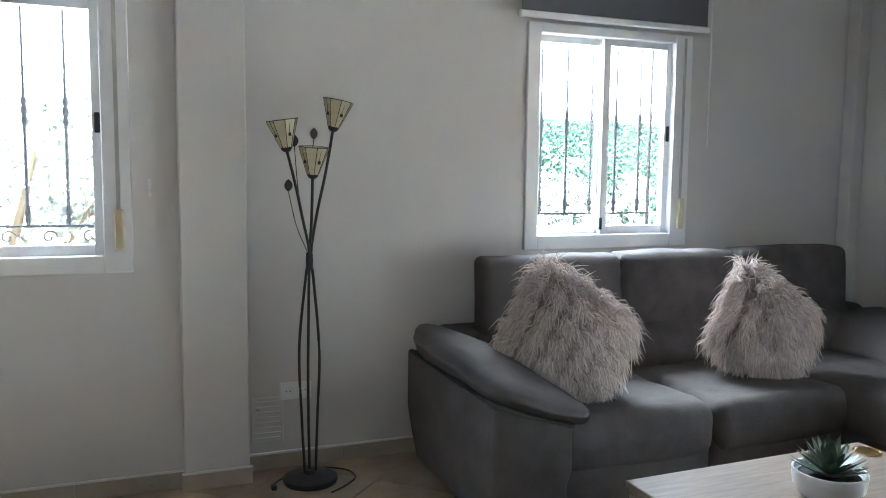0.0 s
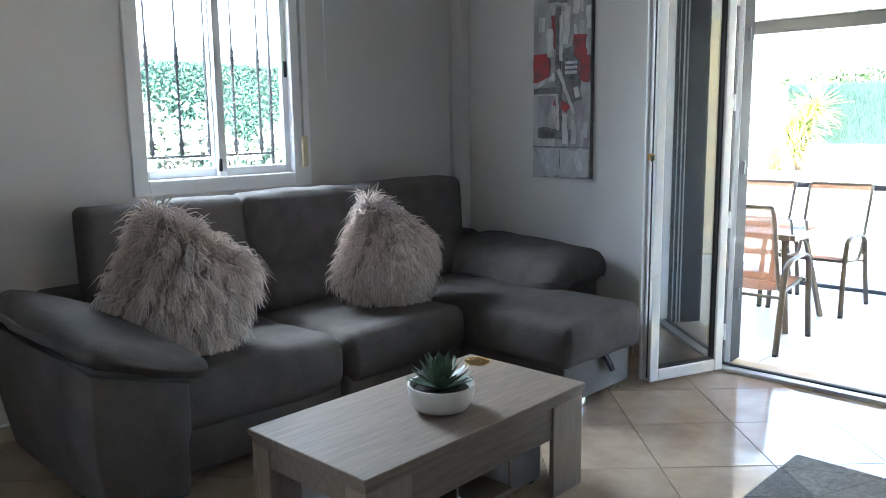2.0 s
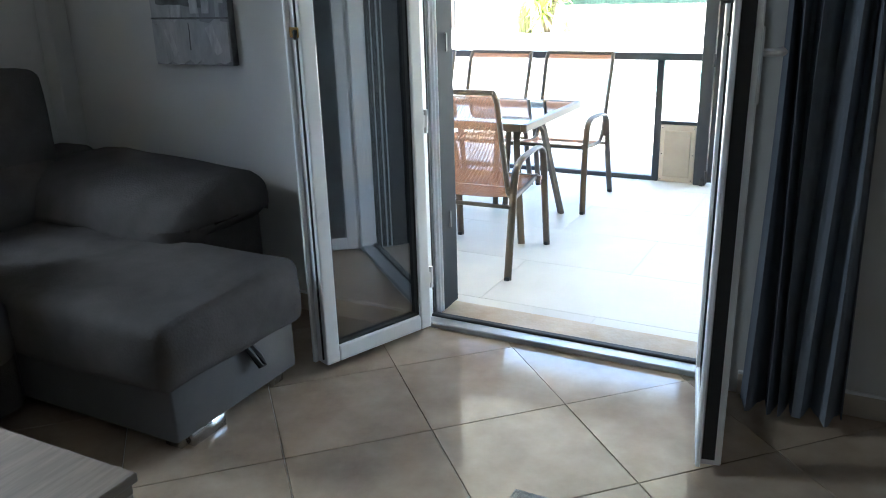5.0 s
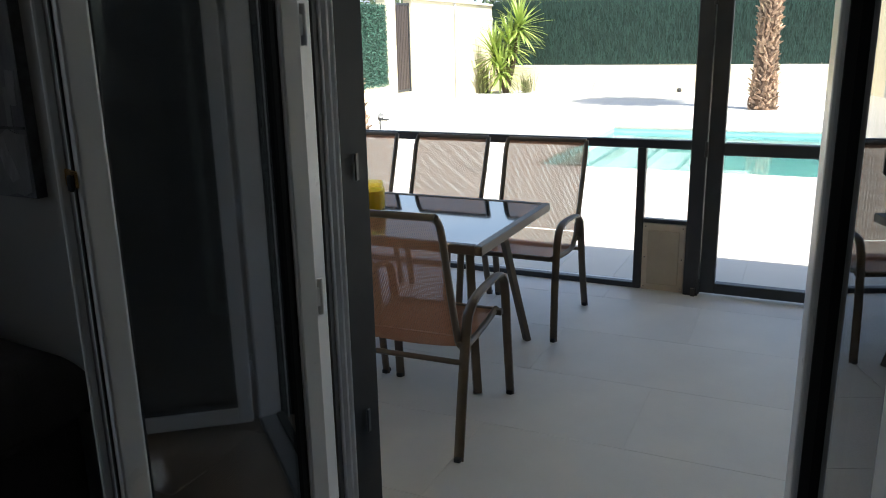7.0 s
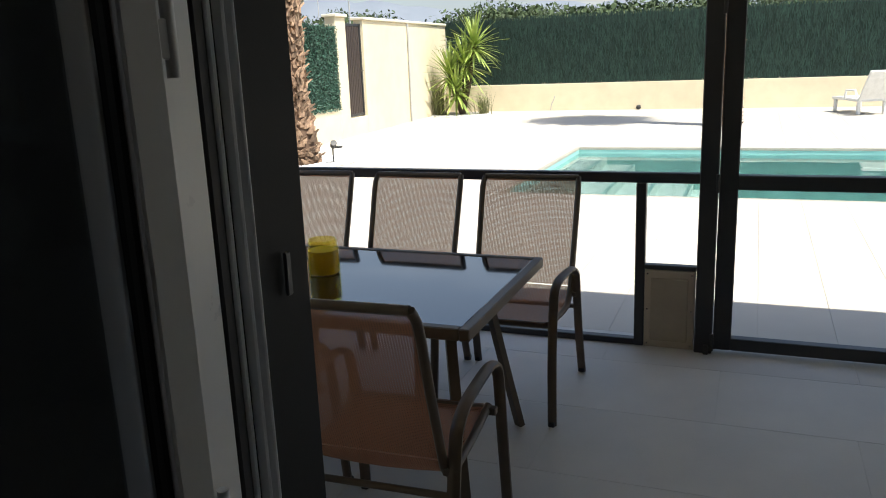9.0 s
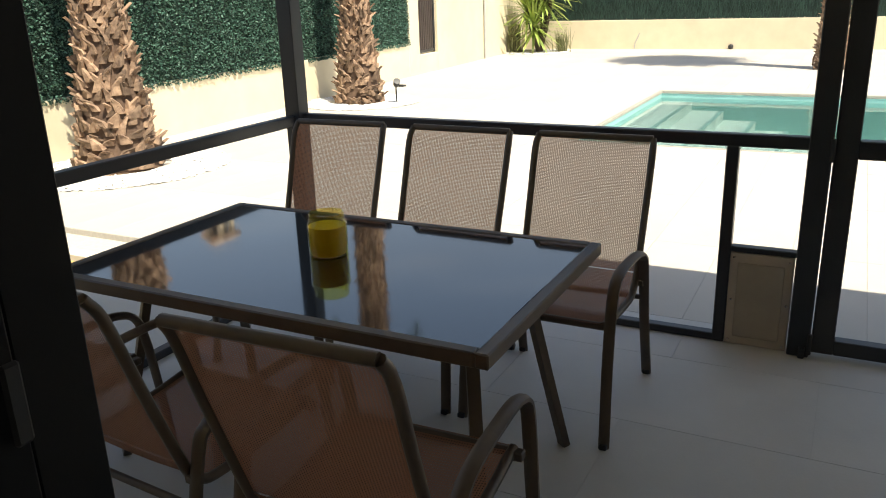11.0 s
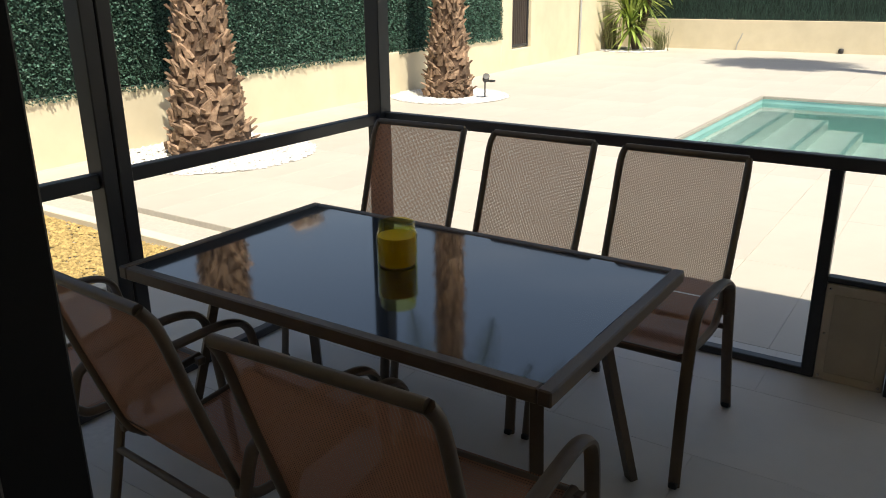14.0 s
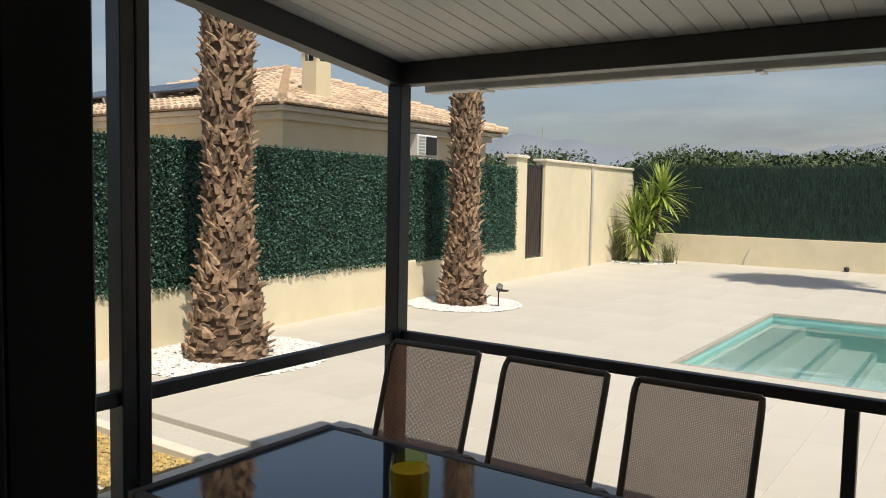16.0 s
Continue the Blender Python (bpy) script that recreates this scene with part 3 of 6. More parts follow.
def grille(x0, x1, z0, z1, y, n):
    """Wrought iron window grille: turned bars, rails and small scrolls."""
    o = thing("window_grille", (x0 + x1) / 2, y, z0, "wrought iron window grille with turned bars outside the window", "window grille")
    hw, H = (x1 - x0) / 2, z1 - z0
    prof = [(0.006, 0.10), (0.006, 0.115), (0.014, 0.13), (0.010, 0.15), (0.016, 0.17), (0.008, 0.20), (0.007, 0.52)]
    prof += [(0.008, 0.56), (0.015, 0.58), (0.009, 0.60), (0.016, 0.625), (0.009, 0.65), (0.015, 0.67), (0.008, 0.69), (0.006, 0.72), (0.006, H - 0.02)]
    me = to_mesh("bar", lathe(prof, 8), M["iron"], 40)
    for k in range(n):
        piece("bar", me, o, Matrix.Translation((-hw + (k + 0.5) * 2 * hw / n, 0, 0)))
    for z in (0.0, 0.10, H - 0.02):
        part("rail", box((-hw, -0.006, z), (hw, 0.006, z + 0.012), 0.002), M["iron"], o)
    for k in range(n - 1):
        x = -hw + (k + 1) * 2 * hw / n
        s = [(x + (0.035 - 0.0022 * i) * math.cos(i * 0.55), 0, 0.055 + (0.035 - 0.0022 * i) * math.sin(i * 0.55)) for i in range(14)]
        part("scroll", tube(s, 0.004, 6), M["iron"], o)
    for x in (-hw, hw - 0.014):
        part("side_bar", box((x, -0.007, -0.02), (x + 0.014, 0.007, H)), M["iron"], o)
    # the sill stone carries it
    part("foot", box((-hw, -0.10, -0.045), (hw, 0.05, -0.02), 0.004), M["sill_stone"], o, "stone window ledge")


grille(2.35, 3.345, 1.08, 2.20, WY + 0.32, 6)
grille(-0.60, 0.41, 1.045, 2.16, WYL + 0.41, 6)

bl = thing("roller_blind", 2.845, WY, 2.2, "dark grey roller blind above the window, raised", "blind")
part("fabric", box((-0.575, -0.060, 0.03), (0.575, -0.054, 0.36), 0.001), M["blind"], bl)
part("bottom_bar", box((-0.588, -0.075, 0.0), (0.588, -0.045, 0.032), 0.006), M["white_pvc"], bl, "white bottom bar")
part("roll", lathe([(0.04, -0.585), (0.04, 0.585)], 20), M["blind"], bl, smooth=40).matrix_basis = pose(0, -0.05, 0.38, 0, 90, 0)
part("bracket", box((-0.60, -0.095, 0.33), (-0.585, 0.0, 0.42), 0.003), M["white_pvc"], bl)
part("bracket", box((0.585, -0.095, 0.33), (0.60, 0.0, 0.42), 0.003), M["white_pvc"], bl)
part("chain", tube([(0.612, -0.05, 0.40), (0.615, -0.045, -0.1), (0.618, -0.045, -0.62), (0.622, -0.045, -0.1), (0.612, -0.03, 0.40)], 0.003, 6), M["white_pvc"], bl, "white bead chain")


# ---- patio door ----
door = thing("door_1", WX + 0.05, 1.5, 0, "white double patio door frame with black outer shutter guides", "door", kind="structure")
y0, y1 = DY0 - 1.5, DY1 - 1.5
bm = bmesh.new()
bm_box(bm, (-0.004, y0 - 0.015, 0), (0.075, y0 + 0.038, DZ), 0.004)
bm_box(bm, (-0.004, y1 - 0.038, 0), (0.075, y1 + 0.015, DZ), 0.004)
bm_box(bm, (-0.004, y0 + 0.038, DZ - 0.05), (0.075, y1 - 0.038, DZ + 0.012), 0.004)
part("frame", bm, M["white_pvc"], door)
bm = bmesh.new()
bm_box(bm, (-0.006, y0 + 0.038, 0.0), (0.055, y1 - 0.038, 0.022), 0.004)
part("threshold", bm, surf("brushed_threshold", (0.40, 0.41, 0.43), None, 30, 0.35, metal=0.6), door, "grey metal threshold")
part("seal", box((0.055, y0 + 0.038, 0.002), (0.085, y1 - 0.038, 0.030), 0.004), M["gasket"], door, "black rubber seal")
for s, ya in ((1, y0), (-1, y1)):
    def span(a, b):
        return (ya + a, ya + b) if s > 0 else (ya - b, ya - a)
    for nm, xa, xb, a, b, mt in (("seal", 0.0755, 0.10, 0.0, 0.040, "gasket"), ("guide", 0.100, 0.105, 0.0, 0.047, "white_pvc"), ("guide", 0.105, 0.132, 0.0, 0.030, "shutter_black"), ("guide", 0.132, 0.137, 0.0, 0.045, "white_pvc"), ("guide", 0.137, 0.156, 0.0, 0.030, "shutter_black"), ("guide", 0.156, 0.160, 0.0, 0.044, "white_pvc"), ("outer_frame", 0.160, 0.235, 0.0, 0.040, "shutter_black"), ("outer_stop", 0.235, 0.303, 0.0, 0.036, "shutter_black")):
        p, q = span(a, b)
        part(nm, box((xa, p, 0.0), (xb, q, DZ), 0.003), M[mt], door)
    for hz in (0.35, 1.05, 1.75):
        p, q = span(0.046, 0.052)
        part("hinge", box((0.215, p, hz), (0.232, q, hz + 0.07), 0.003), M["anthracite"], door)
part("sill", box((0.086, y0, -0.12), (0.315, y1, -0.012), 0.006), M["sill_stone"], door, "worn brown stone sill")
part("lintel_guide", box((0.080, y0 + 0.055, DZ - 0.05), (0.262, y1 - 0.055, DZ), 0.003), M["anthracite"], door)


def patio_leaf(name, hinge, free, swing, label, strip=0.007):
    """A white door leaf with one tall pane, hinge knuckles and a handle, standing open into the room."""
    hx, hy = hinge
    ang = math.degrees(math.atan2(free[1] - hy, free[0] - hx))
    L = math.dist(hinge, free)
    o = thing(name, hx, hy, 0.025, label, "door", ang, kind="structure")
    H = 2.062
    bm = bmesh.new()
    T, a, c = 0.034, 0.052, L - 0.056
    for p, q in [((0, -T, 0), (a, T, H)), ((c, -T, 0), (L, T, H)), ((a, -T, 0), (c, T, 0.06)), ((a, -T, H - 0.06), (c, T, H))]:
        bm_box(bm, p, q, 0.006, 2)
    # overlapping rebate lip round the free edge
    bm_box(bm, (L, -T if swing > 0 else T - 0.014, 0.0), (L + 0.018, -T + 0.014 if swing > 0 else T, H), 0.003)
    fr = part("frame", bm, M["white_pvc"], o)
    g = part("pane", box((a - 0.003, -0.006, 0.057), (c + 0.003, 0.006, H - 0.057)), M["door_glass"], o, "clear glass")
    g.visible_shadow = False
    bm = bmesh.new()
    for p, q in [((a, -0.022, 0.06), (a + 0.007, 0.022, H - 0.06)), ((c - 0.007, -0.022, 0.06), (c, 0.022, H - 0.06)), ((a + 0.007, -0.022, 0.06), (c - 0.007, 0.022, 0.067)), ((a + 0.007, -0.022, H - 0.067), (c - 0.007, 0.022, H - 0.06))]:
        bm_box(bm, p, q)
    part("seal", bm, M["gasket"], o, "black glazing seal")
    for z in (0.16, 0.76, 1.36, 1.88):
        bm = lathe([(0.008, 0), (0.008, 0.085)], 10)
        k = part("hinge", bm, M["white_pvc"], o, "white hinge", 40)
        k.matrix_basis = Matrix.Translation((-0.010, 0.028 * swing, z))
        part("plate", box((-0.012, 0.028 * swing - 0.012, z + 0.02), (0.022, 0.0275 * swing + 0.006, z + 0.065), 0.002), M["white_pvc"], o)
    part("edge_strip", box((L, 0.016 - strip, 0.02), (L + 0.004, 0.016, H - 0.02)), M["gasket"], o, "black edge seal")
    return o, L


leaf, L1 = patio_leaf("patio_door_leaf", (4.640, 2.070), (4.185, 2.243), 1, "white glazed patio door leaf, standing open beside the sofa")
part("bolt", box((L1, -0.026, 1.125), (L1 + 0.006, 0.027, 1.157), 0.002), M["brass"], leaf, "brass edge bolt")
part("bolt", box((L1 + 0.006, 0.012, 1.12), (L1 + 0.016, 0.024, 1.15), 0.003), M["black"], leaf, "black bolt knob")
leaf2, L2 = patio_leaf("patio_door_leaf", (4.640, 1.003), (4.120, 0.905), 1, "white glazed patio door leaf, open against the curtain", 0.034)
part("pull", tube([(L2 - 0.045, -0.03, 1.215), (L2 - 0.045, -0.055, 1.215), (L2 - 0.045, -0.062, 1.222), (L2 - 0.045, -0.062, 1.258), (L2 - 0.045, -0.055, 1.265), (L2 - 0.045, -0.03, 1.265)], 0.0045, 8), M["black"], leaf2, "black pull handle", 40)
part("keeper", box((L2 - 0.050, -0.042, 1.135), (L2 - 0.038, -0.03, 1.147), 0.003), M["black"], leaf2, "black lock keeper")
part("handle_plate", box((L2 - 0.055, 0.030, 0.98), (L2 - 0.025, 0.040, 1.16), 0.004, 2), M["white_pvc"], leaf2, "white handle plate")
part("handle", tube([(L2 - 0.04, 0.03, 1.10), (L2 - 0.04, 0.075, 1.10), (L2 - 0.055, 0.085, 1.10), (L2 - 0.15, 0.085, 1.095)], 0.010, 8), M["white_pvc"], leaf2, "white lever handle", 40)


def curtain(x, ya, yb, z0, z1, folds, label, depth=0.045):
    """A hanging pleated cloth with thickness."""
    bm = bmesh.new()
    nu, nv = folds * 10, 14
    grid = []
    for j in range(nv + 1):
        f = j / nv
        row = []
        for i in range(nu + 1):
            u = i / nu
            a = 2 * math.pi * folds * u
            d = depth * (0.55 + 0.45 * f) * math.sin(a + 0.6 * math.sin(3 * f + u * 5)) + 0.012 * math.sin(2.3 * a)
            row.append(bm.verts.new((x + d, ya + (yb - ya) * u + 0.015 * math.sin(4 * f + 9 * u), z1 + (z0 - z1) * f)))
        grid.append(row)
    for p, q in zip(grid, grid[1:]):
        for i in range(nu):
            bm.faces.new((p[i], p[i + 1], q[i + 1], q[i]))
    bmesh.ops.recalc_face_normals(bm, faces=bm.faces[:])
    bmesh.ops.solidify(bm, geom=bm.faces[:], thickness=0.003)
    return whole("curtain", bm, M["curtain"], label, "curtain", smooth=60)


curtain(WX - 0.11, 0.60, 0.87, 0.03, 2.47, 5, "slate blue curtain gathered beside the patio door")
curtain(WX - 0.07, 2.12, 2.40, 2.22, 2.47, 4, "slate blue curtain bundle above the door leaf", 0.03)
rod = thing("curtain_rod", WX - 0.085, 1.45, 2.485, "dark metal curtain rod above the patio door", "curtain rod")
part("rod", lathe([(0.011, -1.05), (0.011, 1.05)], 12), M["black"], rod, smooth=40).matrix_basis = pose(0, 0, 0, 90, 0, 0)
for s in (-1, 1):
    part("finial", lathe([(0.0, -0.03), (0.022, -0.015), (0.026, 0.0), (0.022, 0.015), (0.0, 0.03)], 12), M["black"], rod, smooth=60).matrix_basis = pose(0, s * 1.07, 0)
    part("bracket", box((-0.008, s * 0.98 - 0.008, -0.012), (0.085, s * 0.98 + 0.008, 0.012), 0.002), M["black"], rod)


# ---- living room things ----
# sofa: long corner sofa with a chaise
sofa = thing("corner_sofa", 2.95, 3.2, 0, "dark grey microfibre corner sofa with chaise and raised headrests", "sofa")
SX, SY = -2.95, -3.2


def sp(name, bm, mat="sofa", label="", parent=None):
    for v in bm.verts:
        v.co.x, v.co.y = 4.26 - (4.26 - v.co.x) * 0.952 + SX, 3.75 - (3.75 - v.co.y) * 0.975 + SY
    return part(name, bm, M[mat], parent or sofa, label, 50)


sp("base", box((1.78, 2.93, 0.05), (3.50, 3.84, 0.26), 0.015, 2), "sofa_dark")
sp("chaise_base", box((3.50, 2.25, 0.05), (4.09, 3.84, 0.25), 0.012, 2), "sofa_dark", "storage base of the chaise")
sp("back_frame", soft_block((1.70, 3.66, 0.10), (4.55, 3.90, 0.66), 0.05, 0.0, 7))
for i, (a, b) in enumerate(((1.80, 2.645), (2.645, 3.445))):
    sp("seat_cushion", soft_block((a + 0.003, 2.80, 0.235), (b - 0.003, 3.58, 0.455), 0.060, 0.018, 11, 0.014, i))
    sp("seat_front", soft_block((a + 0.006, 2.835, 0.07), (b - 0.006, 3.0, 0.30), 0.03, 0.006, 5))
sp("chaise_cushion", soft_block((3.435, 2.185, 0.245), (4.085, 3.58, 0.455), 0.036, 0.014, 13, 0.014, 5))
for i, (a, b) in enumerate(((1.86, 2.652), (2.652, 3.446), (3.446, 4.26))):
    lo = soft_block((a + 0.004, 3.44, 0.42), (b - 0.004, 3.68, 0.665), 0.07, 0.025, 9, 0.012, 10 + i)
    for v in lo.verts:
        v.co.y += (v.co.z - 0.42) * 0.22
    sp("backrest", lo)
    up = soft_block((a + 0.002, 3.54, 0.635), (b - 0.002, 3.72, 1.005 + 0.006 * i), 0.034, 0.014, 11, 0.012, 20 + i)
    for v in up.verts:
        v.co.y += (v.co.z - 0.63) * 0.10
    sp("headrest", up)
# arm with a pad that slopes to the front
arm = soft_block((1.445, 2.60, 0.10), (1.775, 3.56, 0.622), 0.016, 0.006, 9)
for v in arm.verts:
    if v.co.z > 0.3:
        v.co.z -= 0.30 * (v.co.x - 1.44) * (v.co.z - 0.3) / 0.32
    if v.co.y < 2.75 and v.co.z < 0.3:
        v.co.y += 0.03
    if v.co.x < 1.5:
        v.co.x += 0.05 * max(0, (0.35 - v.co.z)) / 0.25
sp("arm", arm)
pad = soft_block((1.436, 2.600, 0.612), (1.855, 3.50, 0.764), 0.058, 0.022, 13, 0.018, 31)
for v in pad.verts:
    f = min(1.0, max(0.0, (3.55 - v.co.y) / 0.95))
    top = max(0.0, (v.co.z - 0.612) / 0.133)
    v.co.z -= (0.012 + 0.050 * top) * f**1.3
    v.co.x += 0.02 * f
    v.co.z -= 0.30 * (v.co.x - 1.44) * (0.9 + 0.1 * top)
    if v.co.x < 1.50:
        v.co.y = max(v.co.y, 2.618)
sp("arm_pad", pad)
# Crease shade between pad and arm, drawn as a thin black tube.
sp("seam_shade", tube(smooth_path([(1.437, 3.45, 0.618), (1.434, 3.2, 0.616), (1.434, 2.9, 0.614), (1.438, 2.66, 0.611), (1.456, 2.594, 0.604), (1.60, 2.590, 0.564), (1.77, 2.594, 0.514)], 4), 0.007, 6), "gasket", "black tube drawn as the shade line under the arm pad")
ra = soft_block((4.02, 2.66, 0.44), (4.575, 3.62, 0.655), 0.09, 0.02, 9, 0.012, 41)
for v in ra.verts:
    f = max(0.0, (3.3 - v.co.y) / 0.65)
    v.co.z -= 0.05 * f if v.co.z > 0.5 else 0
    v.co.z -= max(0.0, (4.30 - v.co.x)) * 0.22 if v.co.z > 0.5 else 0
sp("side_arm", ra)
sp("side_body", soft_block((4.095, 2.74, 0.05), (4.555, 3.84, 0.47), 0.03, 0.006, 7))
for x, y in ((1.62, 2.83), (1.62, 3.7), (3.0, 3.7), (3.0, 2.96), (4.02, 2.32), (3.58, 2.32), (4.42, 3.75)):
    sp("foot", box((x - 0.035, y - 0.035, 0.0), (x + 0.035, y + 0.035, 0.105 if x < 2 else 0.055), 0.006), "chrome", "metal foot")
sp("front_foot", box((3.575, 2.262, 0.0), (3.725, 2.30, 0.05), 0.004), "chrome", "polished metal foot bar")
sp("pull_loop", tube([(3.825, 2.249, 0.245), (3.84, 2.225, 0.20), (3.86, 2.215, 0.155), (3.88, 2.215, 0.15), (3.875, 2.225, 0.185), (3.85, 2.235, 0.225), (3.84, 2.249, 0.245)], 0.010, 6), "gasket", "black pull strap")


def fur_cushion(x, y, z, rz, tilt, size, label, seed, lean):
    """A square shaggy cushion standing on one corner, with long hair strands."""
    r = np.random.default_rng(seed)
    o = thing("fur_cushion", x, y, z, label, "cushion", rz, "shaggy cushions on the sofa")
    bm = soft_block((-size / 2, -0.075, -size / 2), (size / 2, 0.075, size / 2), 0.06, 0.035, 7)
    for v in bm.verts:
        u = Vector((v.co.x / (size / 2), v.co.z / (size / 2)))
        v.co.y *= max(0.15, 1 - 0.75 * max(abs(u.x), abs(u.y)) ** 3)
    rot = Matrix.Translation((0, 0, size * 0.56)) @ pose(0, 0, 0, tilt, 0, 0) @ pose(0, 0, 0, 0, 45 + lean, 0)
    bmesh.ops.transform(bm, matrix=rot, verts=bm.verts[:])
    for v in bm.verts:
        if v.co.z > size * 0.85:
            v.co.z += 0.30 * (v.co.z - size * 0.85)
        if v.co.z < size * 0.30:
            v.co.x *= 1.0 + 0.4 * (size * 0.30 - v.co.z)
            v.co.z = size * 0.30 - (size * 0.30 - v.co.z) * 0.62
    bmesh.ops.recalc_face_normals(bm, faces=bm.faces[:])
    faces = [(f.calc_center_median(), f.normal.copy(), [v.co.copy() for v in f.verts], f.calc_area()) for f in bm.faces]
    part("body", bm, M["fur_base"], o, smooth=60)
    area = sum(f[3] for f in faces)
    verts, quads = [], []
    for c, nrm, vs, a in faces:
        if nrm.y > 0.5:
            continue
        for _ in range(max(1, int(15000 * a / area + r.random()))):
            w = r.random(len(vs))
            w /= w.sum()
            p = sum((v * float(k) for v, k in zip(vs, w)), Vector())
            out = Vector((p.x, 0, p.z - size * 0.60))
            d = (nrm * 0.75 + Vector((0, 0, -0.80)) + out * 1.3 + Vector(r.normal(0, 0.20, 3).tolist())).normalized()
            ln = 0.055 + 0.065 * r.random()
            side = d.cross(Vector((0.2, -1, 0.1))).normalized() * (0.0016 + 0.0022 * r.random())
            q1 = p + d * ln * 0.5 + nrm * 0.014
            q2 = p + (d + Vector((0, 0, -0.40)) + Vector(r.normal(0, 0.16, 3).tolist())).normalized() * ln
            b = len(verts)
            verts += [p - side, p + side, q1 + side * 0.9, q1 - side * 0.9, q2 + side * 0.15, q2 - side * 0.15]
            quads += [(b, b + 1, b + 2, b + 3), (b + 3, b + 2, b + 4, b + 5)]
    me = bpy.data.meshes.new("hair")
    me.from_pydata([tuple(v) for v in verts], [], quads)
    me.materials.append(M["fur"])
    tagged(piece("hair", me, o), "long pale mauve hair", kind="stuff")


fur_cushion(2.150, 3.155, 0.46, -14, -20, 0.445, "pale pinkish grey shaggy fur cushion leaning beside the sofa arm", 3, -14)
fur_cushion(3.262, 3.184, 0.455, -10, -22, 0.415, "pale pinkish grey shaggy fur cushion leaning in the sofa corner", 4, -11)

# coffee table
ct = thing("coffee_table", 2.505, 2.12, 0, "light oak laminate coffee table with lift top and open shelf", "coffee table", 1)
ct.scale = (0.969, 0.922, 1.0)
part("tabletop", box((-0.56, -0.307, 0.370), (0.56, 0.307, 0.392), 0.003), M["oak"], ct)
part("lower_top", box((-0.55, -0.298, 0.345), (0.55, 0.298, 0.368), 0.002), M["oak"], ct)
for sx in (-1, 1):
    for sy in (-1, 1):
        a = (min(sx * 0.55, sx * 0.365), min(sy * 0.297, sy * 0.275), 0)
        b = (max(sx * 0.55, sx * 0.365), max(sy * 0.297, sy * 0.275), 0.344)
        part("leg", box(a, b, 0.002), M["oak_leg"], ct)
        a = (min(sx * 0.549, sx * 0.527), min(sy * 0.274, sy * 0.20), 0)
        b = (max(sx * 0.549, sx * 0.527), max(sy * 0.274, sy * 0.20), 0.344)
        part("leg_return", box(a, b, 0.002), M["oak_leg"], ct)
for sy in (-1, 1):
    part("apron", box((-0.364, min(sy * 0.290, sy * 0.270), 0.225), (0.364, max(sy * 0.290, sy * 0.270), 0.344), 0.002), M["oak"], ct)
for sx in (-1, 1):
    part("apron", box((min(sx * 0.545, sx * 0.527), -0.199, 0.28), (max(sx * 0.545, sx * 0.527), 0.199, 0.344), 0.002), M["oak"], ct)
part("shelf", box((-0.17, -0.262, 0.085), (0.17, 0.262, 0.105), 0.002), M["oak"], ct)
for x in (-0.12, 0.155):
    for y in (-0.255, 0.255):
        part("rod", lathe([(0.006, 0.105), (0.006, 0.345)], 10), M["chrome"], ct, "thin metal rod", 40).matrix_basis = Matrix.Translation((x, y, 0))
for i, x in enumerate((2.20, 2.81)):
    pf = thing("pouf", x, 2.12, 0, "pale grey padded cube pouf tucked under the table", "pouf", 0, "poufs under the coffee table")
    part("body", soft_block((-0.135, -0.155, 0.015), (0.135, 0.155, 0.235), 0.02, 0.004, 7), M["pouf"], pf, smooth=50)
    for a in (-0.1, 0.1):
        for b in (-0.12, 0.12):
            part("foot", box((a - 0.015, b - 0.015, 0), (a + 0.015, b + 0.015, 0.02), 0.003), M["gasket"], pf)

pot = thing("potted_succulent", 2.505, 2.06, 0.392, "dark green succulent in a white ceramic bowl on the coffee table", "plant")
part("bowl", lathe([(0.066, 0.0), (0.088, 0.006), (0.108, 0.035), (0.114, 0.080), (0.114, 0.088), (0.107, 0.088), (0.104, 0.070), (0.0, 0.066)], 36), M["ceramic"], pot, "white ceramic bowl", 50)
part("soil", lathe([(0.0, 0.0665), (0.06, 0.074), (0.1, 0.069)], 24), M["soil"], pot, smooth=50)
for ring, (n, ln, up, h0) in enumerate(((14, 0.112, 0.22, 0.072), (13, 0.108, 0.50, 0.078), (11, 0.10, 0.82, 0.082), (8, 0.09, 1.12, 0.085), (5, 0.075, 1.4, 0.085))):
    for k in range(n):
        a = 2 * math.pi * (k + 0.37 * ring) / n + random.uniform(-0.12, 0.12)
        L = ln * random.uniform(0.88, 1.1)
        bm = bmesh.new()
        rows = []
        for j in range(7):
            f = j / 6
            w = 0.0145 * math.sin(math.pi * min(1.0, 0.22 + 0.78 * f)) ** 0.8 + 0.0006
            lift = math.sin(min(up, 1.5)) * L * f + 0.018 * f * f
            out = math.cos(min(up, 1.5)) * L * f + 0.008
            rows.append([bm.verts.new((out, -w, lift + w * 0.35)), bm.verts.new((out, 0, lift - 0.006 * (1 - f))), bm.verts.new((out, w, lift + w * 0.35)), bm.verts.new((out, 0, lift + 0.003))])
        for p, q in zip(rows, rows[1:]):
            for i in range(4):
                bm.faces.new((p[i], p[(i + 1) % 4], q[(i + 1) % 4], q[i]))
        lf = part("leaf", bm, M["succulent"], pot, smooth=60)
        lf.matrix_basis = Matrix.Translation((0, 0, h0)) @ Matrix.Rotation(a, 4, "Z")

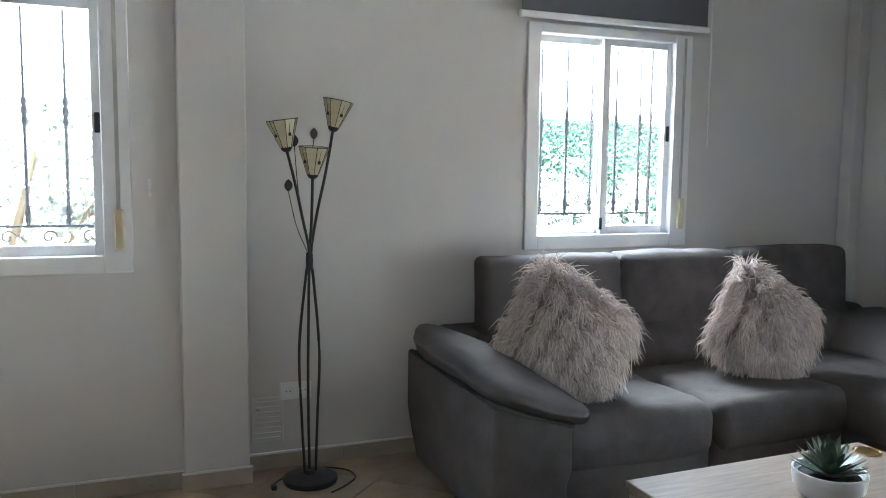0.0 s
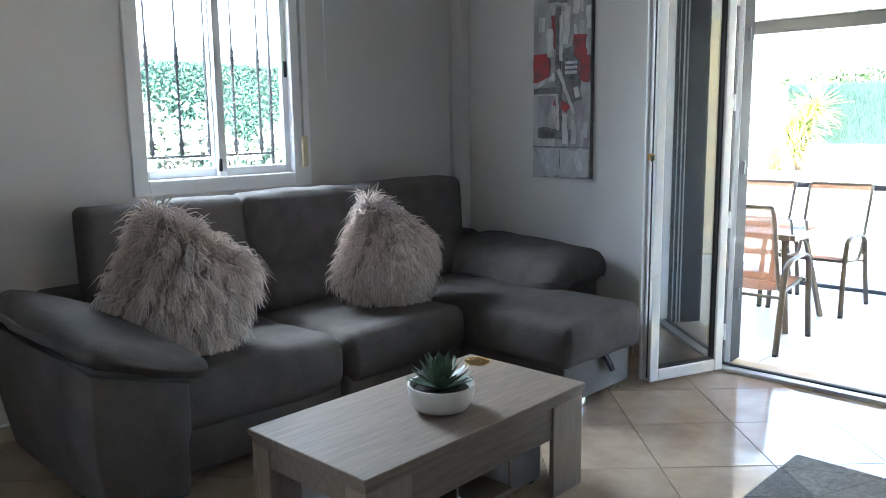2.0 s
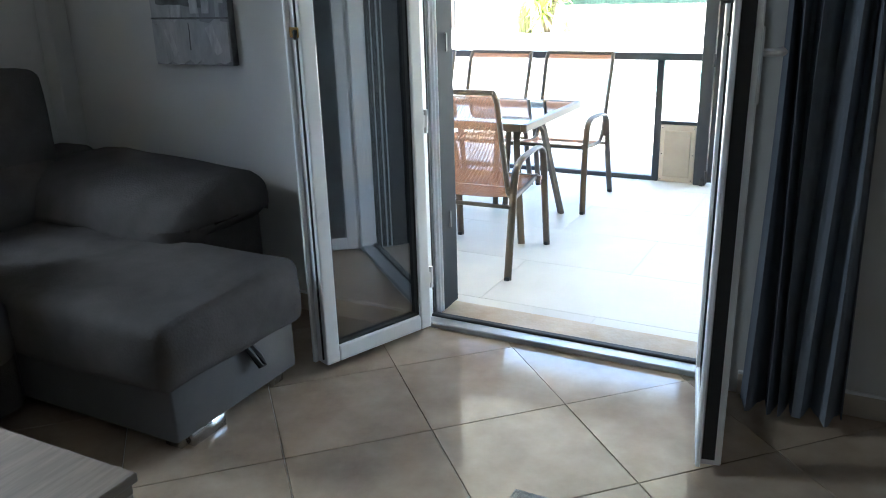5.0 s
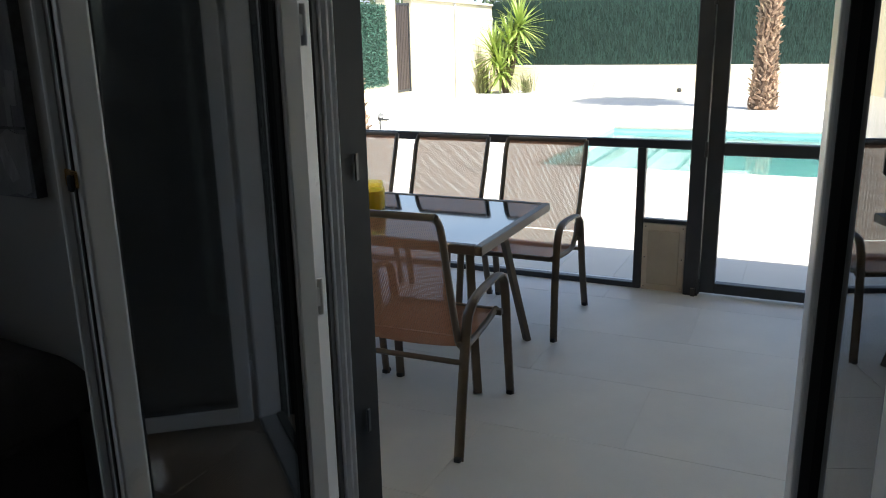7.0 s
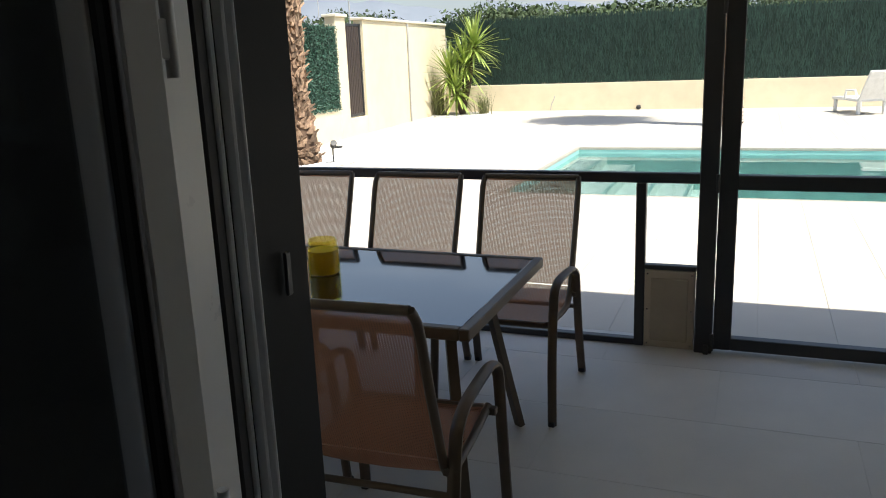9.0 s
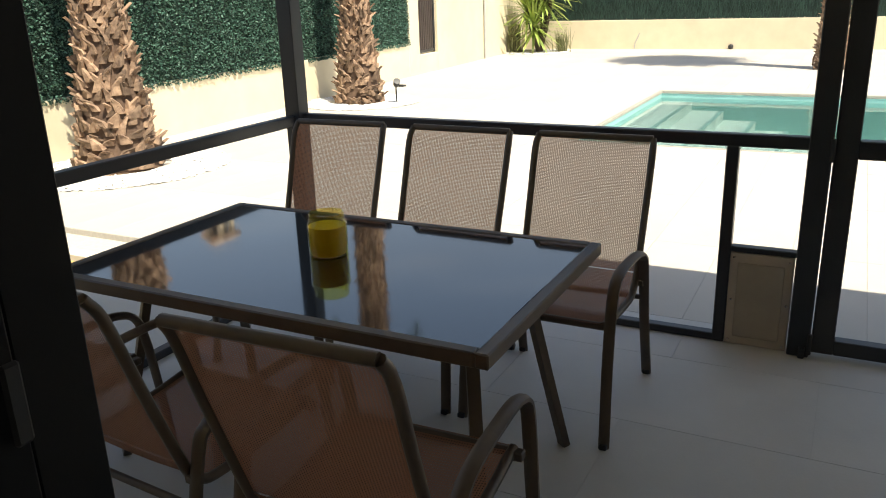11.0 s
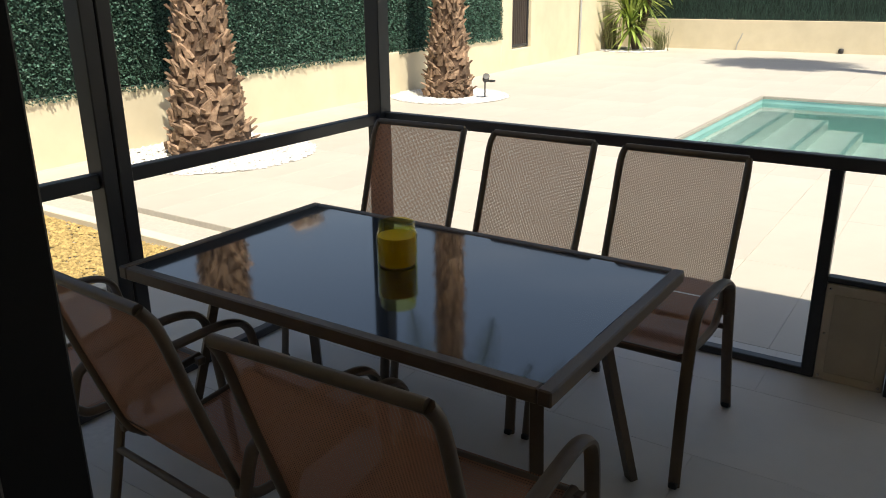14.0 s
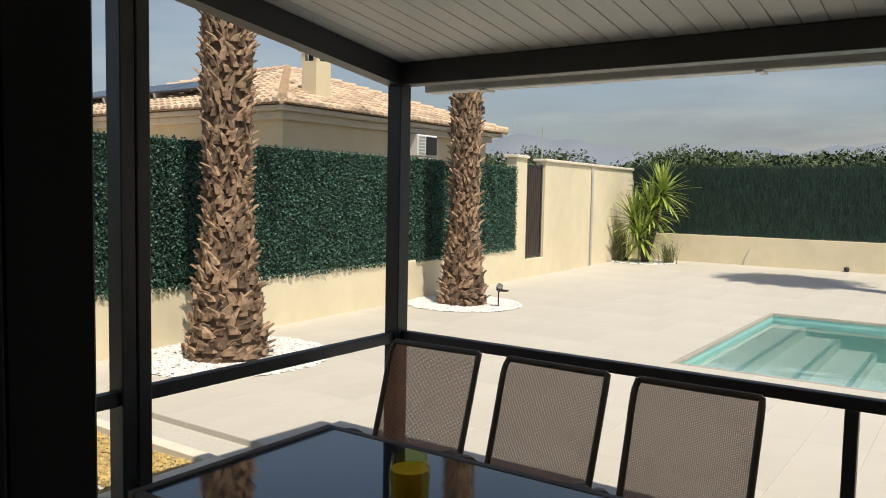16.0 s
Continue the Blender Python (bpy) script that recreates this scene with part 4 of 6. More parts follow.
co = thing("coaster", 2.975, 2.315, 0.392, "round gold rimmed coaster on the coffee table", "coaster")
part("plate", lathe([(0.0, 0.0), (0.045, 0.0), (0.046, 0.004), (0.0, 0.0045)], 32), M["brass"], co, smooth=40)
part("rim", lathe([(0.0455, 0.0), (0.050, 0.0), (0.050, 0.006), (0.0455, 0.006), (0.0455, 0.0)], 32), M["brass"], co, "gold rim", 40)

# rug with angular patches
rug = thing("rug", 2.665, 0.55, 0, "grey and charcoal rug with a geometric patchwork of angular fields", "rug")
RW, RH = 1.15, 0.80
part("pile_base", box((-RW, -RH, 0.0), (RW, RH, 0.008), 0.003), M["rug_line"], rug, "dark carved dividing lines")
kinds = ["rug_light", "rug_mid", "rug_dark", "rug_mid", "rug_light", "rug_mid", "rug_dark", "rug_light"]
NX, NY = 9, 7
node = [[(-RW + 2 * RW * i / NX + (0 if i in (0, NX) else random.uniform(-0.10, 0.10)), -RH + 2 * RH * j / NY + (0 if j in (0, NY) else random.uniform(-0.09, 0.09))) for j in range(NY + 1)] for i in range(NX + 1)]
for i in range(NX):
    for j in range(NY):
        q = [node[i][j], node[i + 1][j], node[i + 1][j + 1], node[i][j + 1]]
        style = random.choice((0, 1, 2, 3, 1, 2))
        tris = [tuple(q)]
        if style == 1:
            tris = [(q[0], q[1], q[2]), (q[0], q[2], q[3])]
        elif style == 2:
            tris = [(q[0], q[1], q[3]), (q[1], q[2], q[3])]
        elif style == 3:
            m_ = ((q[2][0] + q[1][0]) / 2, (q[2][1] + q[1][1]) / 2)
            tris = [(q[0], q[1], m_), (q[0], m_, q[2], q[3])]
        for t_ in tris:
            cx = sum(p[0] for p in t_) / len(t_)
            cy = sum(p[1] for p in t_) / len(t_)
            g = 0.0012
            P = []
            for p in t_:
                d = math.hypot(p[0] - cx, p[1] - cy)
                P.append((cx + (p[0] - cx) * (1 - 1.7 * g / d), cy + (p[1] - cy) * (1 - 1.7 * g / d)))
            bm = bmesh.new()
            lo = [bm.verts.new((*p, 0.006)) for p in P]
            hi = [bm.verts.new((cx + (p[0] - cx) * 0.985, cy + (p[1] - cy) * 0.985, 0.0125)) for p in P]
            for k in range(len(t_)):
                bm.faces.new((lo[k], lo[(k + 1) % len(t_)], hi[(k + 1) % len(t_)], hi[k]))
            bm.faces.new(hi)
            part("field", bm, M[random.choice(kinds)], rug)

# floor lamp with three stained glass shades
fl = thing("floor_lamp", 1.16, 3.70, 0, "black metal floor lamp with three small leaded glass shades, unlit", "floor lamp")
part("base", lathe([(0.0, 0.0), (0.120, 0.0), (0.124, 0.010), (0.122, 0.024), (0.105, 0.033), (0.03, 0.040), (0.02, 0.055), (0.0, 0.055)], 40), M["black"], fl, "round black weighted base", 40)
stems = [
    [(-0.025, 0.0, 0.04), (-0.036, 0.01, 0.30), (-0.046, 0.01, 0.62), (-0.016, 0, 0.95), (0.0, 0.0, 1.05), (-0.035, -0.015, 1.22), (-0.07, -0.02, 1.38), (-0.10, -0.02, 1.50)],
    [(0.0, 0.015, 0.04), (-0.004, 0.022, 0.4), (-0.002, 0.02, 0.7), (0.002, 0.01, 1.02), (0.006, -0.02, 1.2), (0.008, -0.035, 1.385)],
    [(0.025, 0.0, 0.04), (0.035, 0.008, 0.30), (0.045, 0.008, 0.60), (0.018, 0, 0.93), (0.006, 0.0, 1.04), (0.035, 0.008, 1.22), (0.08, 0.015, 1.42), (0.112, 0.02, 1.595)],
]
for s in stems:
    part("stem", tube(smooth_path(s, 6), 0.0065, 8), M["black"], fl, smooth=60)
part("collar", lathe([(0.0, 0.97), (0.014, 0.98), (0.017, 1.02), (0.014, 1.055), (0.0, 1.06)], 14), M["black"], fl, smooth=50)


def lamp_shade(at, tilt_x, tilt_y, name="shade"):
    """Eight-sided flared shade: leaded glass panels between dark cames, on a cup."""
    sh = part("cup", lathe([(0.0, -0.005), (0.016, 0.0), (0.025, 0.012), (0.024, 0.02), (0.0, 0.022)], 16), M["black"], fl, smooth=50)
    sh.matrix_basis = pose(*at, tilt_x, tilt_y, 0)
    n, r0, r1, H = 8, 0.026, 0.068, 0.118
    for k in range(n):
        a, b = 2 * math.pi * k / n, 2 * math.pi * (k + 1) / n
        bm = bmesh.new()
        c0, c1 = (math.cos(a), math.sin(a)), (math.cos(b), math.sin(b))
        pts = [(r0, c0, 0.018), (r0, c1, 0.018), (r1, c1, 0.018 + H), (r1, c0, 0.018 + H)]
        o_ = [bm.verts.new((r * c[0], r * c[1], z)) for r, c, z in pts]
        i_ = [bm.verts.new(((r - 0.003) * c[0], (r - 0.003) * c[1], z)) for r, c, z in pts]
        bm.faces.new(o_)
        bm.faces.new(list(reversed(i_)))
        for e in range(4):
            bm.faces.new((o_[e], o_[(e + 1) % 4], i_[(e + 1) % 4], i_[e]))
        part("glass", bm, M["shade_glass"], sh, "amber and cream glass panel")
        bm = tube([(r0 * c0[0], r0 * c0[1], 0.018), (r1 * c0[0], r1 * c0[1], 0.018 + H)], 0.0016, 5)
        tube([(r1 * c0[0], r1 * c0[1], 0.018 + H), (r1 * c1[0], r1 * c1[1], 0.018 + H)], 0.0018, 5, bm)
        if k % 2 == 0:
            mx, my = (c0[0] + c1[0]) / 2, (c0[1] + c1[1]) / 2
            ra, rb = r0 + (r1 - r0) * 0.45, r1
            tube([(ra * mx * 1.02, ra * my * 1.02, 0.018 + H * 0.45), (rb * mx * 0.98 + 0.004 * my, rb * my * 0.98, 0.018 + H * 0.98)], 0.0014, 5, bm)
            bm_box(bm, (ra * mx - 0.006, ra * my - 0.006, 0.018 + H * 0.40), (ra * mx + 0.006, ra * my + 0.006, 0.018 + H * 0.52))
        part("lead", bm, M["black"], sh)


lamp_shade((-0.10, -0.02, 1.50), 2, -9)
lamp_shade((0.008, -0.035, 1.385), 6, 2)
lamp_shade((0.112, 0.02, 1.595), 3, 10)


def lamp_leaf(base, tip, size):
    part("twig", tube(smooth_path([base, ((base[0] + tip[0]) / 2 - 0.006, (base[1] + tip[1]) / 2, (base[2] + tip[2]) / 2 - 0.02), tip], 5), 0.002, 6), M["black"], fl)
    bm = bmesh.new()
    ring = []
    for j in range(7):
        f = j / 6
        w = size * 0.32 * math.sin(math.pi * f) ** 0.8 + 0.0008
        ring.append([bm.verts.new((-w, 0, size * f)), bm.verts.new((0, -0.004, size * f)), bm.verts.new((w, 0, size * f)), bm.verts.new((0, 0.004, size * f))])
    for p, q in zip(ring, ring[1:]):
        for i in range(4):
            bm.faces.new((p[i], p[(i + 1) % 4], q[(i + 1) % 4], q[i]))
    part("metal_leaf", bm, M["black"], fl, "black metal leaf", 60).matrix_basis = Matrix.Translation(tip)


lamp_leaf((-0.01, 0, 1.06), (-0.093, -0.01, 1.325), 0.055)
lamp_leaf((-0.02, 0, 1.18), (-0.062, 0.01, 1.52), 0.055)
lamp_leaf((0.01, 0, 1.40), (0.022, 0.0, 1.555), 0.050)
cable = [(0.0, 0.122, 0.012), (0.09, 0.115, 0.012), (0.19, 0.06, 0.006), (0.20, -0.04, 0.006), (0.13, -0.12, 0.006), (0.06, -0.17, 0.006)]
part("cable", tube(smooth_path(cable, 6), 0.004, 6), M["black"], fl, "black power cable", 60)
part("cable", tube(smooth_path([(-0.11, 0.05, 0.012), (-0.14, 0.03, 0.010), (-0.165, 0.0, 0.008), (-0.17, -0.03, 0.008)], 5), 0.004, 6), M["black"], fl, "black power cable", 60)
part("plug", box((-0.185, -0.06, 0.0), (-0.160, -0.025, 0.022), 0.005), M["black"], fl, "black switch plug")

# wall socket, painted-over vent and small wall fittings
so = thing("wall_socket", 1.134, WY, 0.372, "white double wall socket above the skirting", "socket")
part("plate", box((-0.075, -0.010, -0.042), (0.075, 0.0, 0.042), 0.004, 2), M["white_pvc"], so)
for x in (-0.036, 0.036):
    s_ = part("outlet", lathe([(0.030, 0.0), (0.030, 0.004), (0.024, 0.004), (0.021, 0.0015), (0.0, 0.0015)], 24), M["white_pvc"], so, "round socket outlet", 40)
    s_.matrix_basis = pose(x, -0.010, 0, 90, 0, 0)
    for d in (-0.0095, 0.0095):
        part("pin_hole", box((x + d - 0.0025, -0.0140, -0.0025), (x + d + 0.0025, -0.0078, 0.0025)), M["gasket"], so)
ve = thing("wall_vent", 1.0, WY, 0.13, "painted slatted air vent low in the wall", "vent")
part("frame", box((-0.075, -0.006, 0.0), (0.075, 0.0, 0.22), 0.002), M["wall"], ve)
for k in range(8):
    part("slat", box((-0.06, -0.011, 0.018 + k * 0.025), (0.06, -0.005, 0.027 + k * 0.025), 0.002), M["wall"], ve)
part("screw", lathe([(0.007, 0.0), (0.006, 0.004), (0.0, 0.005)], 12), M["chrome"], ve).matrix_basis = pose(-0.045, -0.006, 0.165, 90, 0, 0)
ho = thing("wall_hook", 0.50, WYL, 1.30, "small white curtain tie hook on the wall", "hook")
part("plate", box((-0.006, -0.005, 0.0), (0.006, 0.0, 0.075), 0.002), M["white_pvc"], ho)
part("prong", tube([(0, -0.004, 0.02), (0, -0.022, 0.012), (0, -0.03, 0.03)], 0.004, 6), M["white_pvc"], ho)
sw = thing("light_switch", WX, 0.735, 1.015, "white light switch beside the patio door", "switch")
part("plate", box((-0.010, -0.042, 0), (0.0, 0.042, 0.084), 0.004, 2), M["white_pvc"], sw)
part("rocker", box((-0.015, -0.030, 0.012), (-0.0095, 0.030, 0.072), 0.003), M["white_pvc"], sw)

# abstract painting
pa = thing("abstract_painting", WX, 3.075, 1.01, "tall abstract canvas in greys with red and black blocks", "painting")
part("canvas", box((-0.034, -0.206, 0.0), (0.0, 0.206, 1.183), 0.003), M["canvas"], pa)
part("edge", box((-0.033, -0.2085, 0.0), (-0.001, -0.2062, 1.183)), M["paint_dark"], pa, "black painted canvas edge")
PW, PH = 0.412, 1.183
layer = [0]


def stroke(u0, v0, u1, v1, w, mt, rough=0.006):
    """A raised band of paint from one point of the canvas to another; u runs across, v down, w is its width."""
    a, b = Vector((0.206 - u0 * PW, (1 - v0) * PH)), Vector((0.206 - u1 * PW, (1 - v1) * PH))
    d = (b - a).normalized()
    n2 = Vector((-d.y, d.x)) * w / 2
    layer[0] += 1
    x1 = -0.0352 - 0.00007 * layer[0]
    bm = bmesh.new()
    steps = max(2, int((b - a).length / 0.03))
    side = []
    for i in range(steps + 1):
        p = a.lerp(b, i / steps)
        k = 0.8 + 0.4 * random.random()
        side.append((p + n2 * k, p - n2 * (0.8 + 0.4 * random.random())))
    clip = lambda q: (max(-0.204, min(0.204, q.x + random.uniform(-rough, rough) * 0.5)), max(0.002, min(PH - 0.002, q.y)))
    rows = []
    for p, q in side:
        p, q = clip(p), clip(q)
        rows.append([bm.verts.new((x1, *p)), bm.verts.new((x1, *q)), bm.verts.new((-0.0335, *q)), bm.verts.new((-0.0335, *p))])
    for g, h in zip(rows, rows[1:]):
        for i in range(4):
            bm.faces.new((g[i], g[(i + 1) % 4], h[(i + 1) % 4], h[i]))
    bm.faces.new(rows[0])
    bm.faces.new(rows[-1])
    part("brush_stroke", bm, M[mt], pa)


for k in range(34):
    u, v = random.uniform(0.03, 0.97), random.uniform(0.02, 0.80)
    ln = random.uniform(0.03, 0.13)
    mt = random.choice(("canvas", "paint_white", "paint_grey", "paint_grey"))
    stroke(u, v, u + random.uniform(-0.05, 0.05), v + ln, random.uniform(0.012, 0.05), mt)
for q in ((0.15, 0.38, 0.15, 0.52, 0.13, "paint_red"), (0.42, 0.20, 0.42, 0.36, 0.07, "paint_red"), (0.82, 0.30, 0.78, 0.52, 0.10, "paint_red"), (0.93, 0.40, 0.93, 0.53, 0.05, "paint_red"),
          (0.40, 0.61, 0.62, 0.66, 0.05, "paint_red"), (0.30, 0.06, 0.62, 0.09, 0.02, "paint_dark"), (0.28, 0.12, 0.60, 0.13, 0.03, "paint_dark"), (0.02, 0.565, 0.46, 0.56, 0.035, "paint_dark"),
          (0.44, 0.16, 0.47, 0.78, 0.035, "paint_dark"), (0.60, 0.36, 0.74, 0.62, 0.11, "paint_dark"), (0.10, 0.77, 0.75, 0.79, 0.06, "paint_dark"), (0.50, 0.20, 0.50, 0.42, 0.026, "paint_white"),
          (0.62, 0.16, 0.58, 0.34, 0.045, "paint_white"), (0.04, 0.54, 0.38, 0.50, 0.030, "paint_white"), (0.03, 0.582, 0.46, 0.585, 0.008, "paint_white"), (0.45, 0.46, 0.74, 0.68, 0.022, "paint_white"),
          (0.44, 0.59, 0.46, 0.76, 0.020, "paint_white"), (0.58, 0.68, 0.58, 0.83, 0.040, "paint_white"), (0.73, 0.71, 0.73, 0.83, 0.034, "paint_white"), (0.76, 0.55, 0.80, 0.60, 0.035, "paint_white"),
          (0.30, 0.26, 0.32, 0.40, 0.05, "paint_white"), (0.47, 0.0, 0.46, 0.10, 0.010, "paint_dark"), (0.54, 0.0, 0.54, 0.08, 0.008, "paint_dark"),
          (0.01, 0.925, 0.99, 0.925, 0.165, "paint_grey"), (0.0, 0.845, 1.0, 0.845, 0.007, "paint_dark"), (0.50, 0.86, 0.49, 0.95, 0.006, "paint_dark"), (0.20, 0.88, 0.30, 0.97, 0.03, "paint_white"), (0.75, 0.87, 0.86, 0.96, 0.04, "paint_white")):
    stroke(*q)
for k in range(12):
    a0, a1 = k * math.pi / 6, (k + 1) * math.pi / 6
    stroke(0.68 + 0.15 * math.cos(a0), 0.455 + 0.053 * math.sin(a0), 0.68 + 0.15 * math.cos(a1), 0.455 + 0.053 * math.sin(a1), 0.008, "paint_dark")
for k in range(3):
    stroke(0.58, 0.43 + 0.024 * k, 0.78, 0.43 + 0.024 * k, 0.018, "paint_white")

# wicker lantern
la = thing("wicker_lantern", 4.485, 0.30, 0, "grey wicker lantern with a glass insert on the floor", "lantern")
R_ = 0.105
bm = bmesh.new()
for k in range(14):
    for s in (-1, 1):
        a0 = 2 * math.pi * k / 14
        tube([((R_ + 0.002 * s) * math.cos(a0 + s * f * 1.5), (R_ + 0.002 * s) * math.sin(a0 + s * f * 1.5), 0.03 + 0.38 * f) for f in [i / 8 for i in range(9)]], 0.005, 5, bm)
tagged(part("lattice", bm, M["wicker"], la, "woven diagonal wicker lattice"), kind="stuff")
for z in (0.015, 0.41, 0.435):
    part("hoop", tube([((R_ + 0.004) * math.cos(i * math.pi / 12), (R_ + 0.004) * math.sin(i * math.pi / 12), z) for i in range(25)], 0.012, 6), M["wicker"], la, smooth=60)
part("bottom", lathe([(0.0, 0.0), (R_, 0.0), (R_, 0.02), (0.0, 0.022)], 24), M["wicker"], la, smooth=40)
part("glass_insert", lathe([(0.082, 0.03), (0.085, 0.42), (0.080, 0.54), (0.0785, 0.54), (0.083, 0.42), (0.080, 0.035)], 24), M["glass"], la, "clear glass cylinder", 40)
part("handle", tube([(0.0, (R_ + 0.01) * math.cos(i * math.pi / 14), 0.42 + 0.24 * math.sin(i * math.pi / 14)) for i in range(15)], 0.007, 6), M["wicker"], la, "bent twig handle", 60)


# ---- terrace setting ----
holed_wall("house_wall_outside", "x", WXO, WXO + 0.02, -3.4, 4.35, -0.35, 2.9, [(DY0, DY1, -0.2, DZ)], M["cream"], "cream rendered outside wall of the house")
# Unseen wall, added to stop sun coming in under the terrace roof.
whole("added_sun_stop_wall", box((WXO + 0.02, -2.7, -0.35), (8.2, -2.5, 2.75)), M["cream"], "unseen cream wall added to keep the sun off the terrace", "wall", "structure")
whole("terrace_base", box((WXO, -2.7, -0.34), (8.20, 4.30, TERR - 0.0022)), M["terrace_joint"], "grey bed under the terrace tiles", "floor", "structure")

EX, EY = 8.03, 4.19      # enclosure: front and side line
RAIL = 0.755


def bar(o, name, a, b, bev=0.004):
    return part(name, box(a, b, bev), M["anthracite"], o)


enc = thing("terrace_enclosure", EX, EY, TERR, "anthracite aluminium terrace enclosure with posts, rails and a hinged door", "enclosure", kind="structure")


def eb(name, a, b, bev=0.004):
    return bar(enc, name, [a[0] - EX, a[1] - EY, a[2] - TERR], [b[0] - EX, b[1] - EY, b[2] - TERR], bev)


TOP = 2.095
eb("corner_post", (EX - 0.06, EY - 0.035, TERR), (EX + 0.03, EY + 0.055, TOP))
eb("post", (6.335, EY - 0.03, TERR), (6.395, EY + 0.06, 2.32))
eb("post", (6.402, EY - 0.03, TERR), (6.46, EY + 0.06, 2.31))
eb("post", (WXO + 0.022, EY - 0.03, TERR), (WXO + 0.09, EY + 0.06, 2.50))
eb("side_rail", (WXO + 0.09, EY - 0.01, RAIL - 0.04), (6.335, EY + 0.04, RAIL + 0.015))
eb("side_rail", (6.46, EY - 0.01, RAIL - 0.04), (EX - 0.06, EY + 0.04, RAIL + 0.015))
eb("side_bottom_rail", (WXO + 0.09, EY - 0.01, TERR), (6.335, EY + 0.04, TERR + 0.04))
eb("side_bottom_rail", (6.46, EY - 0.01, TERR), (EX - 0.06, EY + 0.04, TERR + 0.04))
eb("front_rail", (EX - 0.02, 1.67, RAIL - 0.03), (EX + 0.03, EY - 0.035, RAIL + 0.022))
eb("front_bottom_rail", (EX - 0.02, 1.97, TERR), (EX + 0.03, EY - 0.035, TERR + 0.035))
eb("mullion", (EX - 0.022, 1.935, TERR), (EX + 0.032, 1.985, RAIL - 0.03))
eb("door_post", (EX - 0.05, 1.585, TERR), (EX + 0.05, 1.672, TOP))
eb("flap_rail", (EX - 0.02, 1.672, 0.268), (EX + 0.03, 1.935, 0.292))
# the door's own stiles and rails
eb("door_stile", (EX - 0.03, 1.492, TERR + 0.02), (EX + 0.03, 1.580, TOP - 0.02))
eb("door_stile", (EX - 0.03, 0.55, TERR + 0.02), (EX + 0.03, 0.64, TOP - 0.02))
eb("door_rail", (EX - 0.03, 0.64, 0.700), (EX + 0.03, 1.492, 0.772))
eb("door_rail", (EX - 0.03, 0.64, TERR + 0.02), (EX + 0.03, 1.492, TERR + 0.085))
eb("door_rail", (EX - 0.03, 0.64, TOP - 0.10), (EX + 0.03, 1.492, TOP - 0.02))
for z in (0.02, 0.85, 1.7):
    part("hinge", lathe([(0.010, 0), (0.010, 0.09)], 10), M["black"], enc, smooth=40).matrix_basis = Matrix.Translation((-0.055, 1.585 - EY, z))
part("floor_bolt", box((-0.07, 1.60 - EY, 0.0), (-0.05, 1.625 - EY, 0.05), 0.003), M["black"], enc)
eb("post", (EX - 0.05, 0.46, TERR), (EX + 0.05, 0.545, TOP))
eb("front_rail", (EX - 0.02, -2.5, RAIL - 0.03), (EX + 0.03, 0.46, RAIL + 0.022))
eb("front_bottom_rail", (EX - 0.02, -2.5, TERR), (EX + 0.03, 0.46, TERR + 0.035))
eb("post", (EX - 0.05, -1.10, TERR + 0.035), (EX + 0.05, -1.02, RAIL - 0.03))
eb("post", (EX - 0.05, -1.10, RAIL + 0.022), (EX + 0.05, -1.02, TOP))
eb("front_beam", (EX - 0.06, -2.5, TOP), (EX + 0.04, EY + 0.065, TOP + 0.115))

SL = math.tan(radians(7.5))


def roof_z(x):
    return TOP + 0.115 + (EX - 0.06 - x) * SL


bm = bmesh.new()
n = bm.verts.new
for y in (EY - 0.03, EY + 0.06):
    for x, dz in ((WXO + 0.02, -0.12), (EX - 0.06, -0.115), (EX - 0.06, 0.0), (WXO + 0.02, 0.0)):
        n((x - EX, y - EY, roof_z(x) + dz - TERR))
bm.verts.ensure_lookup_table()
v = bm.verts
for f in ((0, 1, 2, 3), (7, 6, 5, 4), (0, 4, 5, 1), (1, 5, 6, 2), (2, 6, 7, 3), (3, 7, 4, 0)):
    bm.faces.new([v[i] for i in f])
part("side_beam", bm, M["anthracite"], enc)
# sloping panel roof with grooves, one mesh
bm = bmesh.new()
y = -2.5
while y < EY + 0.05:
    w = 0.098
    a, b = y, min(y + w - 0.006, EY + 0.07)
    pts = [(WXO + 0.02, roof_z(WXO + 0.02)), (EX + 0.20, roof_z(EX + 0.20))]
    vs = [bm.verts.new((x, yy, z + dz)) for x, z in pts for yy in (a, b) for dz in (0.004, 0.05)]
    for f in ((0, 2, 6, 4), (1, 5, 7, 3), (0, 4, 5, 1), (2, 3, 7, 6), (0, 1, 3, 2), (4, 6, 7, 5)):
        bm.faces.new([vs[i] for i in f])
    y += w
vs = [bm.verts.new((x, yy, roof_z(x) + dz)) for x in (WXO + 0.02, EX + 0.20) for yy in (-2.5, EY + 0.07) for dz in (0.012, 0.09)]
for f in ((0, 2, 6, 4), (1, 5, 7, 3), (0, 4, 5, 1), (2, 3, 7, 6), (0, 1, 3, 2), (4, 6, 7, 5)):
    bm.faces.new([vs[i] for i in f])
whole("terrace_ceiling", bm, M["panel_white"], "white grooved panel roof over the terrace", "ceiling", "structure")
gu = thing("gutter", EX + 0.22, 0.8, 2.085, "white gutter along the terrace roof edge", "gutter")
part("channel", box((-0.015, -3.3, 0.0), (0.085, 3.40, 0.11), 0.012, 2), M["panel_white"], gu)
for k in range(5):
    part("clip", box((-0.02, -2.6 + 1.4 * k, -0.008), (0.09, -2.57 + 1.4 * k, 0.0), 0.002), M["panel_white"], gu)

